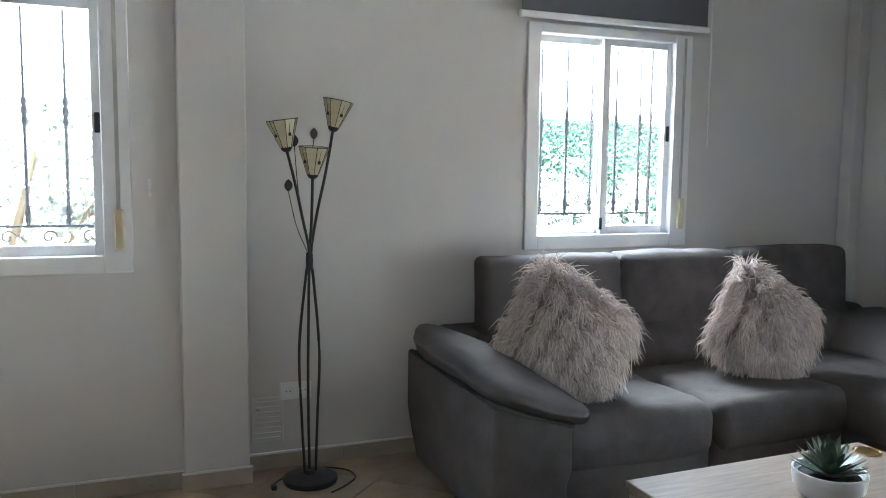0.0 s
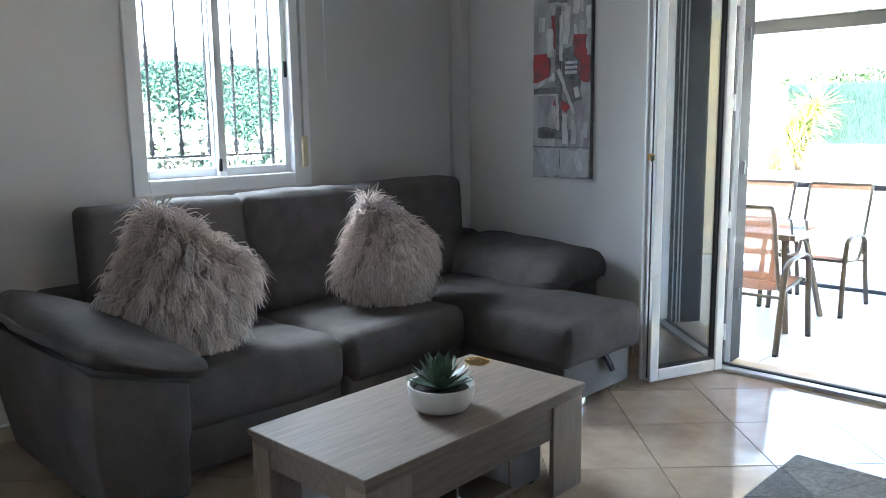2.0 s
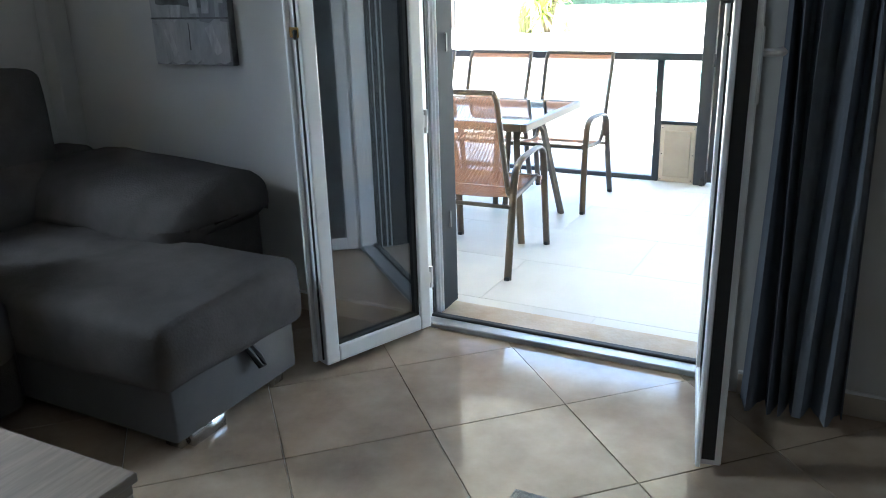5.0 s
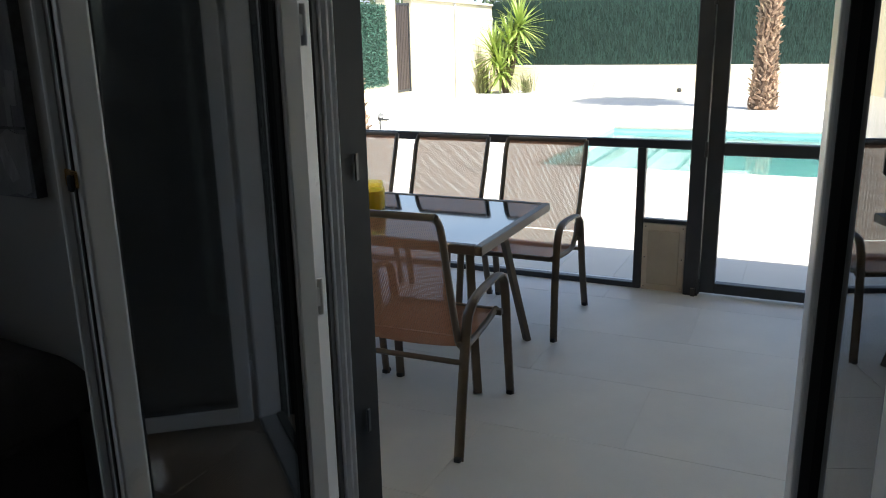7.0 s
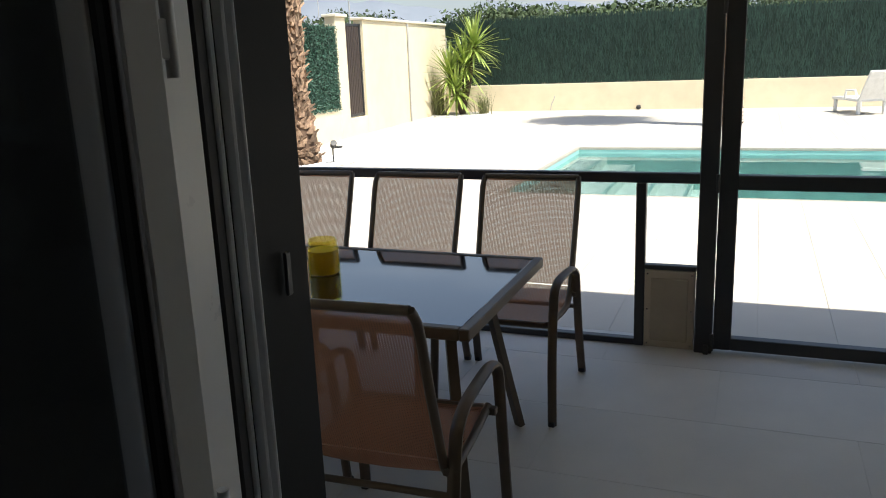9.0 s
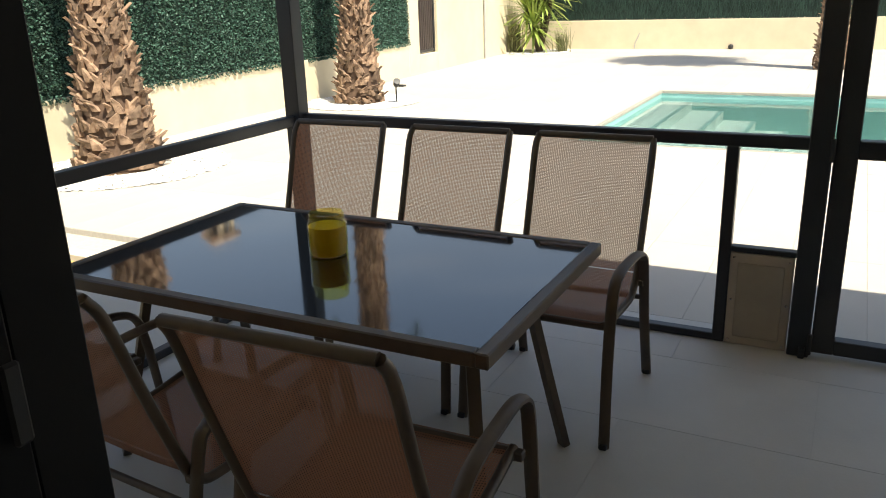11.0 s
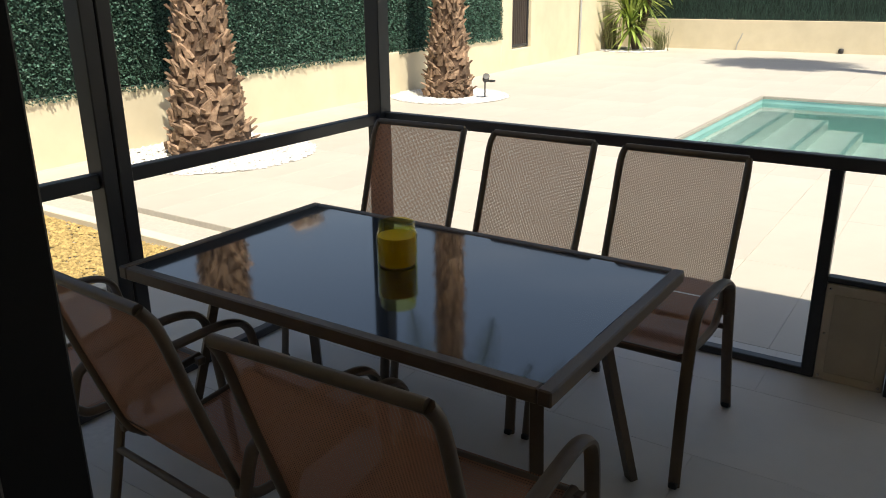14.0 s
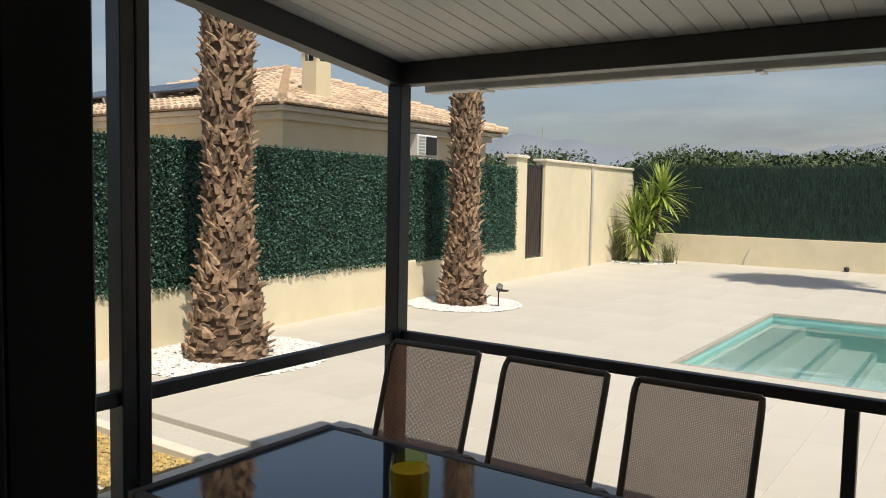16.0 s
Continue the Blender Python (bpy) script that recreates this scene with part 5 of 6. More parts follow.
fp = thing("pet_flap", EX, 1.805, TERR, "pale plastic pet flap in the enclosure panel", "pet flap")
part("surround", box((-0.022, -0.128, 0.0), (0.025, 0.128, 0.425), 0.006, 2), M["flap"], fp)
part("flap", box((-0.034, -0.095, 0.04), (-0.022, 0.095, 0.385), 0.006, 2), surf("flap_panel", (0.40, 0.35, 0.28), None, 6, 0.45), fp, "tan hinged flap")
for a in (-0.112, 0.112):
    for z in (0.02, 0.21, 0.405):
        part("screw", lathe([(0.006, 0), (0.005, 0.004), (0.0, 0.005)], 8), M["chrome"], fp).matrix_basis = pose(-0.022, a, z, 0, -90, 0)

# ---- dining set ----
dt = thing("garden_table", 6.572, 3.01, TERR, "bronze framed garden dining table with a dark mirror-like glass top", "table")
TH = 0.720
hx, hy = 0.4685, 0.777
for a, b in (((-hx, -hy), (hx, -hy + 0.036)), ((-hx, hy - 0.036), (hx, hy)), ((-hx, -hy + 0.037), (-hx + 0.036, hy - 0.037)), ((hx - 0.036, -hy + 0.037), (hx, hy - 0.037))):
    part("top_frame", box((*a, TH - 0.042), (*b, TH), 0.004), M["chair_frame"], dt)
part("glass_top", box((-hx + 0.036, -hy + 0.036, TH - 0.012), (hx - 0.036, hy - 0.036, TH - 0.003), 0.002), M["table_glass"], dt, "dark reflective glass")
for sx in (-1, 1):
    for sy in (-1, 1):
        part("leg", tube([(sx * 0.19, sy * 0.60, TH - 0.042), (sx * 0.225, sy * 0.62, 0.55), (sx * 0.28, sy * 0.655, 0.3), (sx * 0.345, sy * 0.70, 0.0)], 0.026, 4, flat=0.75), M["chair_frame"], dt)
for sx in (-1, 1):
    part("under_rail", box((sx * 0.19 - 0.015, -0.60, TH - 0.075), (sx * 0.19 + 0.015, 0.60, TH - 0.043), 0.003), M["chair_frame"], dt)
for sy in (-1, 1):
    part("brace", tube([(-0.22, sy * 0.618, 0.57), (-0.08, sy * 0.60, TH - 0.06), (0.08, sy * 0.60, TH - 0.06), (0.22, sy * 0.618, 0.57)], 0.012, 6), M["chair_frame"], dt, smooth=40)

JS = 1.22
ja = thing("candle_jar", 6.61, 3.035, TERR + TH - 0.003, "yellow candle in a glass jar on the garden table", "candle")
ja.scale = (JS, JS, JS)
part("wax", lathe([(0.0, 0.004), (0.047, 0.004), (0.050, 0.012), (0.050, 0.082), (0.0, 0.082)], 28), M["jar_wax"], ja, "yellow wax", 40)
part("glass", lathe([(0.048, 0.0), (0.053, 0.004), (0.054, 0.085), (0.047, 0.098), (0.049, 0.102), (0.047, 0.106), (0.049, 0.112), (0.047, 0.118), (0.044, 0.118), (0.044, 0.098), (0.051, 0.083), (0.0505, 0.006)], 28), M["jar_glass"], ja, "yellow tinted glass", 50)


def garden_chair(x, y, rz, label):
    """Stacking sling chair: tube side frames with arm loops, a sling back and seat, and rails."""
    o = thing("garden_chair", x, y, TERR, label, "chair", rz, "sling chairs round the garden table")
    W = 0.268
    for s in (-1, 1):
        y_ = s * W
        p = [(0.315, y_ * 1.02, 0.0), (0.285, y_, 0.30), (0.258, y_, 0.50), (0.228, y_, 0.572), (0.16, y_, 0.600), (0.05, y_, 0.600), (-0.09, y_, 0.588), (-0.165, y_, 0.556), (-0.20, y_, 0.50), (-0.255, y_, 0.25), (-0.315, y_ * 1.02, 0.0)]
        part("side_frame", tube(smooth_path(p, 4), 0.0205, 8, flat=0.62), M["chair_frame"], o, smooth=50)
        q = [(0.235, s * 0.235, 0.425), (0.05, s * 0.235, 0.398), (-0.13, s * 0.235, 0.390), (-0.185, s * 0.235, 0.415), (-0.222, s * 0.237, 0.47), (-0.308, s * 0.240, 0.72), (-0.368, s * 0.242, 0.905), (-0.402, s * 0.236, 0.962)]
        part("sling_rail", tube(smooth_path(q, 4), 0.014, 8), M["chair_frame"], o, smooth=50)
        part("spacer", box((0.205, min(s * 0.235, s * 0.268), 0.405), (0.235, max(s * 0.235, s * 0.268), 0.430), 0.003), M["chair_frame"], o)
        part("spacer", box((-0.225, min(s * 0.235, s * 0.268), 0.42), (-0.200, max(s * 0.235, s * 0.268), 0.445), 0.003), M["chair_frame"], o)
        for fx in (0.315, -0.315):
            part("foot_cap", box((fx - 0.022, y_ * 1.02 - 0.014, 0.0), (fx + 0.022, y_ * 1.02 + 0.014, 0.02), 0.004), M["gasket"], o, "dark plastic foot cap")
    for (a, z) in ((-0.402, 0.962), (0.225, 0.418)):
        part("cross_rail", tube([(a, -0.235, z), (a, 0.235, z)], 0.014, 8), M["chair_frame"], o, smooth=50)
    part("cross_rail", tube([(-0.232, -0.268, 0.365), (-0.232, 0.268, 0.365)], 0.011, 8), M["chair_frame"], o, smooth=50)

    def cloth(name, line, sag):
        bm = bmesh.new()
        rows = []
        P = smooth_path(line, 4)
        for i, p in enumerate(P):
            f = math.sin(math.pi * i / (len(P) - 1))
            rows.append([bm.verts.new((p[0] + (sag[0] * f) * (1 - u * u), u * 0.236, p[2] + sag[1] * f * (1 - u * u))) for u in (-1, -0.6, -0.2, 0.2, 0.6, 1)])
        for a, b in zip(rows, rows[1:]):
            for i in range(5):
                bm.faces.new((a[i], a[i + 1], b[i + 1], b[i]))
        part(name, bm, M["sling"], o, "terracotta brown woven sling", 60)

    cloth("back_sling", [(-0.222, 0, 0.47), (-0.308, 0, 0.72), (-0.368, 0, 0.905), (-0.400, 0, 0.960)], (-0.012, 0))
    cloth("seat_sling", [(0.238, 0, 0.430), (0.05, 0, 0.405), (-0.13, 0, 0.395), (-0.185, 0, 0.418), (-0.222, 0, 0.465)], (0, -0.015))
    return o


near = "brown sling garden chair with bronze frame, backing onto the house"
far = "brown sling garden chair with bronze frame against the rail"
c0 = garden_chair(5.955, 2.435, 2, near)
copy_thing(c0, pose(5.976, 3.096, TERR, 0, 0, -4))
copy_thing(c0, pose(5.98, 3.80, TERR, 0, 0, -4))
for y_, rz in ((2.45, 180), (3.06, 179), (3.67, 182)):
    tagged(copy_thing(c0, pose(7.265, y_, TERR, 0, 0, rz)), far)


# ---- garden setting ----
def ring_slab(name, outer, holes, z0, z1, mat, label, category):
    """A flat slab with rectangular holes, as cells of one mesh."""
    xs = sorted({outer[0], outer[1], *[v for h in holes for v in h[:2]]})
    ys = sorted({outer[2], outer[3], *[v for h in holes for v in h[2:]]})
    bm = bmesh.new()
    for a, b in zip(xs, xs[1:]):
        for c, d in zip(ys, ys[1:]):
            if not any(h[0] <= a + 1e-6 and h[1] >= b - 1e-6 and h[2] <= c + 1e-6 and h[3] >= d - 1e-6 for h in holes):
                bm_box(bm, (a, c, z0), (b, d, z1))
    return whole(name, bm, mat, label, category, "structure")


POOL = (12.55, 16.95, -4.6, 4.14)
GRAV = (5.0, 7.76, 5.50, 8.55)
# the ground is one sheet to the horizon, with the pool's pit cut into it
bm = bmesh.new()
xs, ys = [-2500, POOL[0] - 0.3, POOL[1] + 0.3, 3000], [-2500, POOL[2] - 0.3, POOL[3] + 0.3, 2500]
gv = [[bm.verts.new((x, y, -0.32)) for y in ys] for x in xs]
for i in range(3):
    for j in range(3):
        if (i, j) != (1, 1):
            bm.faces.new((gv[i][j], gv[i + 1][j], gv[i + 1][j + 1], gv[i][j + 1]))
whole("ground", bm, M["earth"], "dry earth reaching to the horizon", "ground", "structure")

ring_slab("pavement_base", (8.20, 26.05, -9.0, 9.9), [(POOL[0] - 0.07, POOL[1] + 0.07, POOL[2] - 0.07, POOL[3] + 0.07)], -0.33, TERR - 0.004, M["joint"], "bed under the pool terrace paving", "pavement")
whole("pavement_base_side", box((4.9, 4.30, -0.33), (8.20, 9.6, TERR - 0.045)), M["joint"], "bed under the gravel strip", "pavement", "structure")
whole("pavement_side", box((WXO, 4.30, TERR - 0.045), (8.20, GRAV[2] - 0.10, TERR - 0.008)), M["deck"], "grey paving strip beside the terrace", "pavement", "structure")
for a, b in (((GRAV[0], GRAV[2] - 0.10), (GRAV[1] + 0.10, GRAV[2])), ((GRAV[1], GRAV[2]), (GRAV[1] + 0.10, 8.55))):
    whole("kerb", box((*a, TERR - 0.05), (*b, TERR + 0.006), 0.006), M["coping"], "grey concrete kerb round the gravel bed", "kerb", "structure")


def pebbles(name, n, sampler, size, mat, label, z, parent=None):
    """Loose stones: small squashed octahedra, joined."""
    base = np.array([(1, 0, 0), (0, 1, 0), (-1, 0, 0), (0, -1, 0), (0, 0, 0.75), (0, 0, -0.4)], float)
    fc = np.array([(0, 1, 4), (1, 2, 4), (2, 3, 4), (3, 0, 4), (1, 0, 5), (2, 1, 5), (3, 2, 5), (0, 3, 5)])
    P = sampler(n)
    a = rng.random(n) * 6.283
    s = size * (0.6 + 0.8 * rng.random(n))
    k = 0.65 + 0.5 * rng.random(n)
    vx = base[None, :, 0] * (s * k)[:, None]
    vy = base[None, :, 1] * s[:, None]
    X = vx * np.cos(a)[:, None] - vy * np.sin(a)[:, None] + P[:, :1]
    Y = vx * np.sin(a)[:, None] + vy * np.cos(a)[:, None] + P[:, 1:2]
    Z = base[None, :, 2] * (s * 0.7)[:, None] + z + rng.random((n, 1)) * size * 0.5
    v = np.stack([X, Y, Z], -1).reshape(-1, 3)
    f = (fc[None] + 6 * np.arange(n)[:, None, None]).reshape(-1, 3)
    me = bpy.data.meshes.new(name)
    me.from_pydata(v.tolist(), [], f.tolist())
    me.materials.append(mat)
    return tagged(new(name, me), label, "gravel", kind="stuff")


def box_sampler(x0, x1, y0, y1):
    return lambda n: np.stack([x0 + (x1 - x0) * rng.random(n), y0 + (y1 - y0) * rng.random(n)], -1)


def ring_sampler(cx, cy, r0, r1):
    def f(n):
        r = np.sqrt(r0**2 + (r1**2 - r0**2) * rng.random(n))
        a = rng.random(n) * 6.2832
        return np.stack([cx + r * np.cos(a), cy + r * np.sin(a)], -1)
    return f


pebbles("gravel", 16000, box_sampler(6.3, GRAV[1] - 0.01, GRAV[2] + 0.01, 8.48), 0.018, M["gravel_ochre"], "loose ochre gravel in the side bed", TERR - 0.042)

# boundary walls: the side wall swings out slightly towards the gate
A_, B_ = Vector((4.0, 8.27, 0)), Vector((22.75, 9.51, 0))
U_ = (B_ - A_).normalized()
V_ = Vector((-U_.y, U_.x, 0))
ANG = math.degrees(math.atan2(U_.y, U_.x))


def along(x):
    """Distance along the side wall of the point at that x."""
    return (x - A_.x) / U_.x


S_FENCE, S_G0, S_G1, S_END = along(18.12), along(18.60), along(19.50), along(25.3)
sw_ = thing("side_wall", A_.x, A_.y, TERR, "cream rendered garden wall with a gate opening", "wall", ANG, kind="structure")
part("low_wall", box((0, 0, -0.16), (S_FENCE, 0.18, 0.63), 0.01), M["cream"], sw_)
part("pilaster", box((S_FENCE, -0.004, -0.16), (S_G0, 0.22, 2.39), 0.01), M["cream"], sw_)
part("gate_step", box((S_G0, 0.0, -0.16), (S_G1, 0.20, 0.37), 0.008), M["cream"], sw_)
part("tall_wall", box((S_G1, -0.004, -0.16), (S_END + 0.1, 0.22, 2.37), 0.01), M["cream"], sw_)
part("coping", box((S_G1 - 0.05, -0.05, 2.37), (S_END + 0.15, 0.27, 2.43), 0.012), M["coping"], sw_, "projecting pale coping")
part("coping", box((S_FENCE - 0.04, -0.05, 2.39), (S_G0 + 0.03, 0.27, 2.45), 0.012), M["coping"], sw_, "projecting pale coping")
part("post", box((along(14.15), -0.06, -0.02), (along(14.50), 0.0, 0.63), 0.01), M["cream"], sw_, "short rendered buttress")
S_P = along(22.2)
pipe = [(S_P, -0.04, 0.0), (S_P, -0.04, 2.05), (S_P, -0.02, 2.36)]
part("pipe", tube(pipe, 0.026, 8), M["grey_paint"], sw_, "thin vertical pipe", 50)

ga = thing("garden_gate", 0, 0, 0, "dark brown slatted metal garden gate, closed", "gate")
ga.matrix_world = sw_.matrix_world @ Matrix.Translation((S_G0, 0.06, 0.375))
gw = S_G1 - S_G0
for x in (0.0, gw - 0.05):
    part("frame_post", box((x, 0, 0.0), (x + 0.05, 0.05, 1.92), 0.004), M["anthracite"], ga)
for z in (0.02, 1.86):
    part("rail", box((0.05, 0.005, z), (gw - 0.05, 0.045, z + 0.05), 0.003), M["anthracite"], ga)
ns = 9
for k in range(ns):
    x = 0.06 + (gw - 0.12) * k / ns
    part("slat", box((x, 0.012, 0.07), (x + (gw - 0.12) / ns - 0.018, 0.036, 1.86), 0.003), surf("brown_slat", (0.045, 0.032, 0.028), None, 9, 0.55) if k == 0 else bpy.data.materials["brown_slat"], ga)
part("handle", tube([(gw - 0.10, -0.005, 0.95), (gw - 0.10, -0.05, 0.95), (gw - 0.20, -0.05, 0.95)], 0.010, 6), M["chrome"], ga, "metal lever handle", 40)

BX = 25.3
whole("back_wall_low", box((BX, -9.0, -0.33), (BX + 0.18, 9.66, 0.555), 0.01), M["cream"], "low cream rendered back garden wall", "wall", "structure")


def hedge_screen(o, length, z0, z1, n, face):
    """Artificial hedge: dark backing with thousands of small leaves standing off it."""
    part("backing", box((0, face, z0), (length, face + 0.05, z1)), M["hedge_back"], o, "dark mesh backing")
    c = np.stack([rng.random(n) * length, face - 0.005 - 0.045 * rng.random(n) ** 1.4, z0 + (z1 - z0 + 0.02) * rng.random(n)], -1)
    low = rng.random(n) < 0.05
    c[low, 2] = z0 - 0.05 * rng.random(low.sum())
    d = np.stack([rng.normal(0, 0.8, n), -0.6 - rng.random(n), rng.normal(-0.1, 0.8, n)], -1)
    d /= np.linalg.norm(d, axis=1)[:, None]
    w = np.cross(d, rng.normal(0, 1, (n, 3)))
    w /= np.linalg.norm(w, axis=1)[:, None]
    ln = (0.018 + 0.020 * rng.random(n))[:, None]
    q = np.stack([c, c + d * ln * 0.5 + w * ln * 0.36, c + d * ln, c + d * ln * 0.5 - w * ln * 0.36], 1)
    tagged(piece("foliage", quads_mesh("foliage", q, M["hedge"]), o), "small dark green plastic leaves", kind="stuff")


hs = thing("artificial_hedge", A_.x, A_.y, TERR, "dark green artificial leaf hedge screen on the garden wall", "hedge", ANG)
hedge_screen(hs, S_FENCE, 0.64, 2.20, 90000, 0.02)
rs = thing("heather_screen", BX, 9.64, TERR, "dark green heather screen fence on the back wall", "fence", -90)
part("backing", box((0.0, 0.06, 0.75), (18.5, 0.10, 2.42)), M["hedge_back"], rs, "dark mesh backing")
n_ = 30000
c = np.stack([rng.random(n_) * 18.5, 0.055 - 0.03 * rng.random(n_), 0.75 + 1.67 * rng.random(n_)], -1)
edge = rng.random(n_) < 0.14
c[edge, 2] = 0.71 + 0.09 * rng.random(edge.sum())
top = rng.random(n_) < 0.12
c[top, 2] = 2.32 + 0.10 * rng.random(top.sum())
hl = (0.05 + 0.09 * rng.random(n_))
lean = rng.normal(0, 0.02, n_)
wd = 0.004 + 0.006 * rng.random(n_)
zero = np.zeros(n_)
q = np.stack([c + np.stack([-wd - lean, zero, -hl], -1), c + np.stack([wd - lean, zero, -hl], -1), c + np.stack([wd * 0.6 + lean, zero - 0.01, hl], -1), c + np.stack([-wd * 0.6 + lean, zero - 0.01, hl], -1)], 1)
tagged(piece("thatch", quads_mesh("thatch", q, M["reed"]), rs), "upright green twigs", kind="stuff")
for k in range(8):
    part("wire", box((0.0, 0.0, 0.95 + k * 0.2), (18.5, 0.004, 0.953 + k * 0.2)), M["hedge_back"], rs) if k in (2, 5) else None

# ---- pool ----
px0, px1, py0, py1 = POOL
po = thing("swimming_pool", (px0 + px1) / 2, (py0 + py1) / 2, TERR, "turquoise swimming pool with broad steps and a thin stone rim", "pool", kind="structure")
ox, oy = (px0 + px1) / 2, (py0 + py1) / 2
hw, hl_ = (px1 - px0) / 2, (py1 - py0) / 2
part("floor", box((-hw, -hl_, -1.55), (hw, hl_, -1.45)), M["pool_tile"], po)
for a, b in (((-hw - 0.1, -hl_ - 0.1), (-hw, hl_ + 0.1)), ((hw, -hl_ - 0.1), (hw + 0.1, hl_ + 0.1)), ((-hw, -hl_ - 0.1), (hw, -hl_)), ((-hw, hl_), (hw, hl_ + 0.1))):
    part("side", box((*a, -1.55), (*b, -0.03)), M["pool_tile"], po)
for k in range(5):
    part("step", box((-hw + 0.001, hl_ - 0.46 * (k + 1), -1.44), (hw - 0.001, hl_ - 0.46 * k, -0.15 - 0.13 * k), 0.008), M["pool_step"], po, "pale submerged step")
    part("step_edge", box((-hw + 0.002, hl_ - 0.46 * (k + 1), -0.1495 - 0.13 * k), (hw - 0.002, hl_ - 0.46 * (k + 1) + 0.06, -0.146 - 0.13 * k)), M["pool_edge"], po, "darker step edge line")
wa = part("water", box((-hw, -hl_, -0.105), (hw, hl_, -0.10)), M["water"], po, "clear turquoise water")
wa.visible_shadow = False
for a, b in (((-hw - 0.035, -hl_ - 0.035), (-hw + 0.01, hl_ + 0.035)), ((hw - 0.01, -hl_ - 0.035), (hw + 0.035, hl_ + 0.035)), ((-hw + 0.01, -hl_ - 0.035), (hw - 0.01, -hl_ + 0.01)), ((-hw + 0.01, hl_ - 0.01), (hw - 0.01, hl_ + 0.035))):
    part("coping", box((*a, -0.04), (*b, 0.004), 0.006), M["pool_rim"], po, "weathered stone rim")


# ---- palms ----
def palm(x, y, h, r0, r1, label, seed, fronds=26, flen=2.2):
    """Date palm: tapered trunk clad in cut leaf bases in spirals, with an arching crown."""
    r = np.random.default_rng(seed)
    o = thing("palm_tree", x, y, TERR, label, "palm tree")
    lean = (r.normal(0, 0.01), r.normal(0, 0.01))

    def rad(z):
        f = z / h
        return r1 + (r0 - r1) * max(0.0, 1 - f * 5.5) ** 1.4

    prof = [(rad(h * k / 14) * 0.86, h * k / 14) for k in range(15)]
    part("trunk", lathe([(0.02, -0.03)] + prof + [(0.02, h + 0.05)], 18), M["trunk"], o, "brown fibrous trunk", 60)
    verts, faces = [], []
    z, row = 0.03, 0
    step = 0.052
    while z < h:
        n = 12
        for k in range(n):
            a = 2 * math.pi * (k + 0.5 * (row % 2)) / n + 0.16 * row * 0.35 + r.normal(0, 0.13)
            zz = z + r.normal(0, 0.028)
            R = rad(max(zz, 0)) * (0.84 + r.normal(0, 0.03))
            low = zz < 0.35
            wid = (0.62 * math.pi * R / n * 2) * (0.60 + 0.5 * r.random()) * 0.68
            ln = (0.075 + 0.085 * r.random()) * (0.7 if low else 1)
            thick = 0.030 + 0.015 * r.random()
            out = 0.03 + 0.095 * r.random() ** 1.8
            ca, sa = math.cos(a), math.sin(a)

            def P(rr, t, zv):
                return (ca * rr - sa * t, sa * rr + ca * t, zv)

            b = len(verts)
            tipw = wid * (0.04 + 0.16 * r.random())
            sk = r.choice((-1, 1)) * (0.035 + 0.045 * r.random())
            verts += [P(R - 0.02, -wid, zz), P(R - 0.02, wid, zz), P(R + thick, wid * 0.75, zz - 0.012), P(R + thick, -wid * 0.75, zz - 0.012),
                      P(R + 0.008, sk * 0.35 - wid * 0.72, zz + ln * 0.5), P(R + 0.008, sk * 0.35 + wid * 0.72, zz + ln * 0.5), P(R + thick * 0.95 + 0.006, sk * 0.35 + wid * 0.55, zz + ln * 0.46), P(R + thick * 0.95 + 0.006, sk * 0.35 - wid * 0.55, zz + ln * 0.46),
                      P(R + out - 0.02, sk - tipw, zz + ln), P(R + out - 0.02, sk + tipw, zz + ln), P(R + out + 0.006, sk + tipw * 0.9, zz + ln * 0.94), P(R + out + 0.006, sk - tipw * 0.9, zz + ln * 0.94)]
            faces += [[b + i for i in f] for f in ((0, 3, 2, 1), (3, 7, 6, 2), (0, 4, 7, 3), (1, 2, 6, 5), (0, 1, 5, 4), (7, 11, 10, 6), (4, 8, 11, 7), (5, 6, 10, 9), (8, 9, 10, 11), (4, 5, 9, 8))]
        z += step
        row += 1
    me = bpy.data.meshes.new("bark")
    me.from_pydata(verts, [], [tuple(f) for f in faces])
    me.materials.append(M["boot"])
    tagged(piece("bark", me, o), "cut tan leaf bases in diamond rows", kind="stuff")
    fv = []
    for k in range(fronds):
        a = 2.399 * k
        el = 1.25 - 1.65 * (k / fronds)
        L = flen * (0.85 + 0.3 * r.random())
        p = np.array([0, 0, h], float)
        d = np.array([math.cos(a) * math.cos(el), math.sin(a) * math.cos(el), math.sin(el)])
        side = np.array([-math.sin(a), math.cos(a), 0])
        nseg = 20
        for s in range(nseg):
            f = s / nseg
            q = p + d * L / nseg
            fv.append([p - side * 0.014, p + side * 0.014, q + side * 0.012, q - side * 0.012])
            if f > 0.12:
                ll = 0.42 * math.sin(math.pi * min(1, 0.12 + 0.88 * f)) + 0.06
                for sg in (-1, 1):
                    for e in (0.0, 0.5):
                        base = p + (q - p) * e
                        tip = base + side * sg * ll * 0.75 + d * ll * 0.6 + np.array([0, 0, -0.10 * ll + r.normal(0, 0.03)])
                        wv = d * 0.014
                        fv.append([base - wv, base + wv, tip + wv * 0.2, tip - wv * 0.2])
            p = q
            d = d + np.array([0, 0, -0.075])
            d /= np.linalg.norm(d)
    tagged(piece("crown", quads_mesh("crown", np.array(fv), M["frond"]), o), "arching green fronds", kind="stuff")
    return o


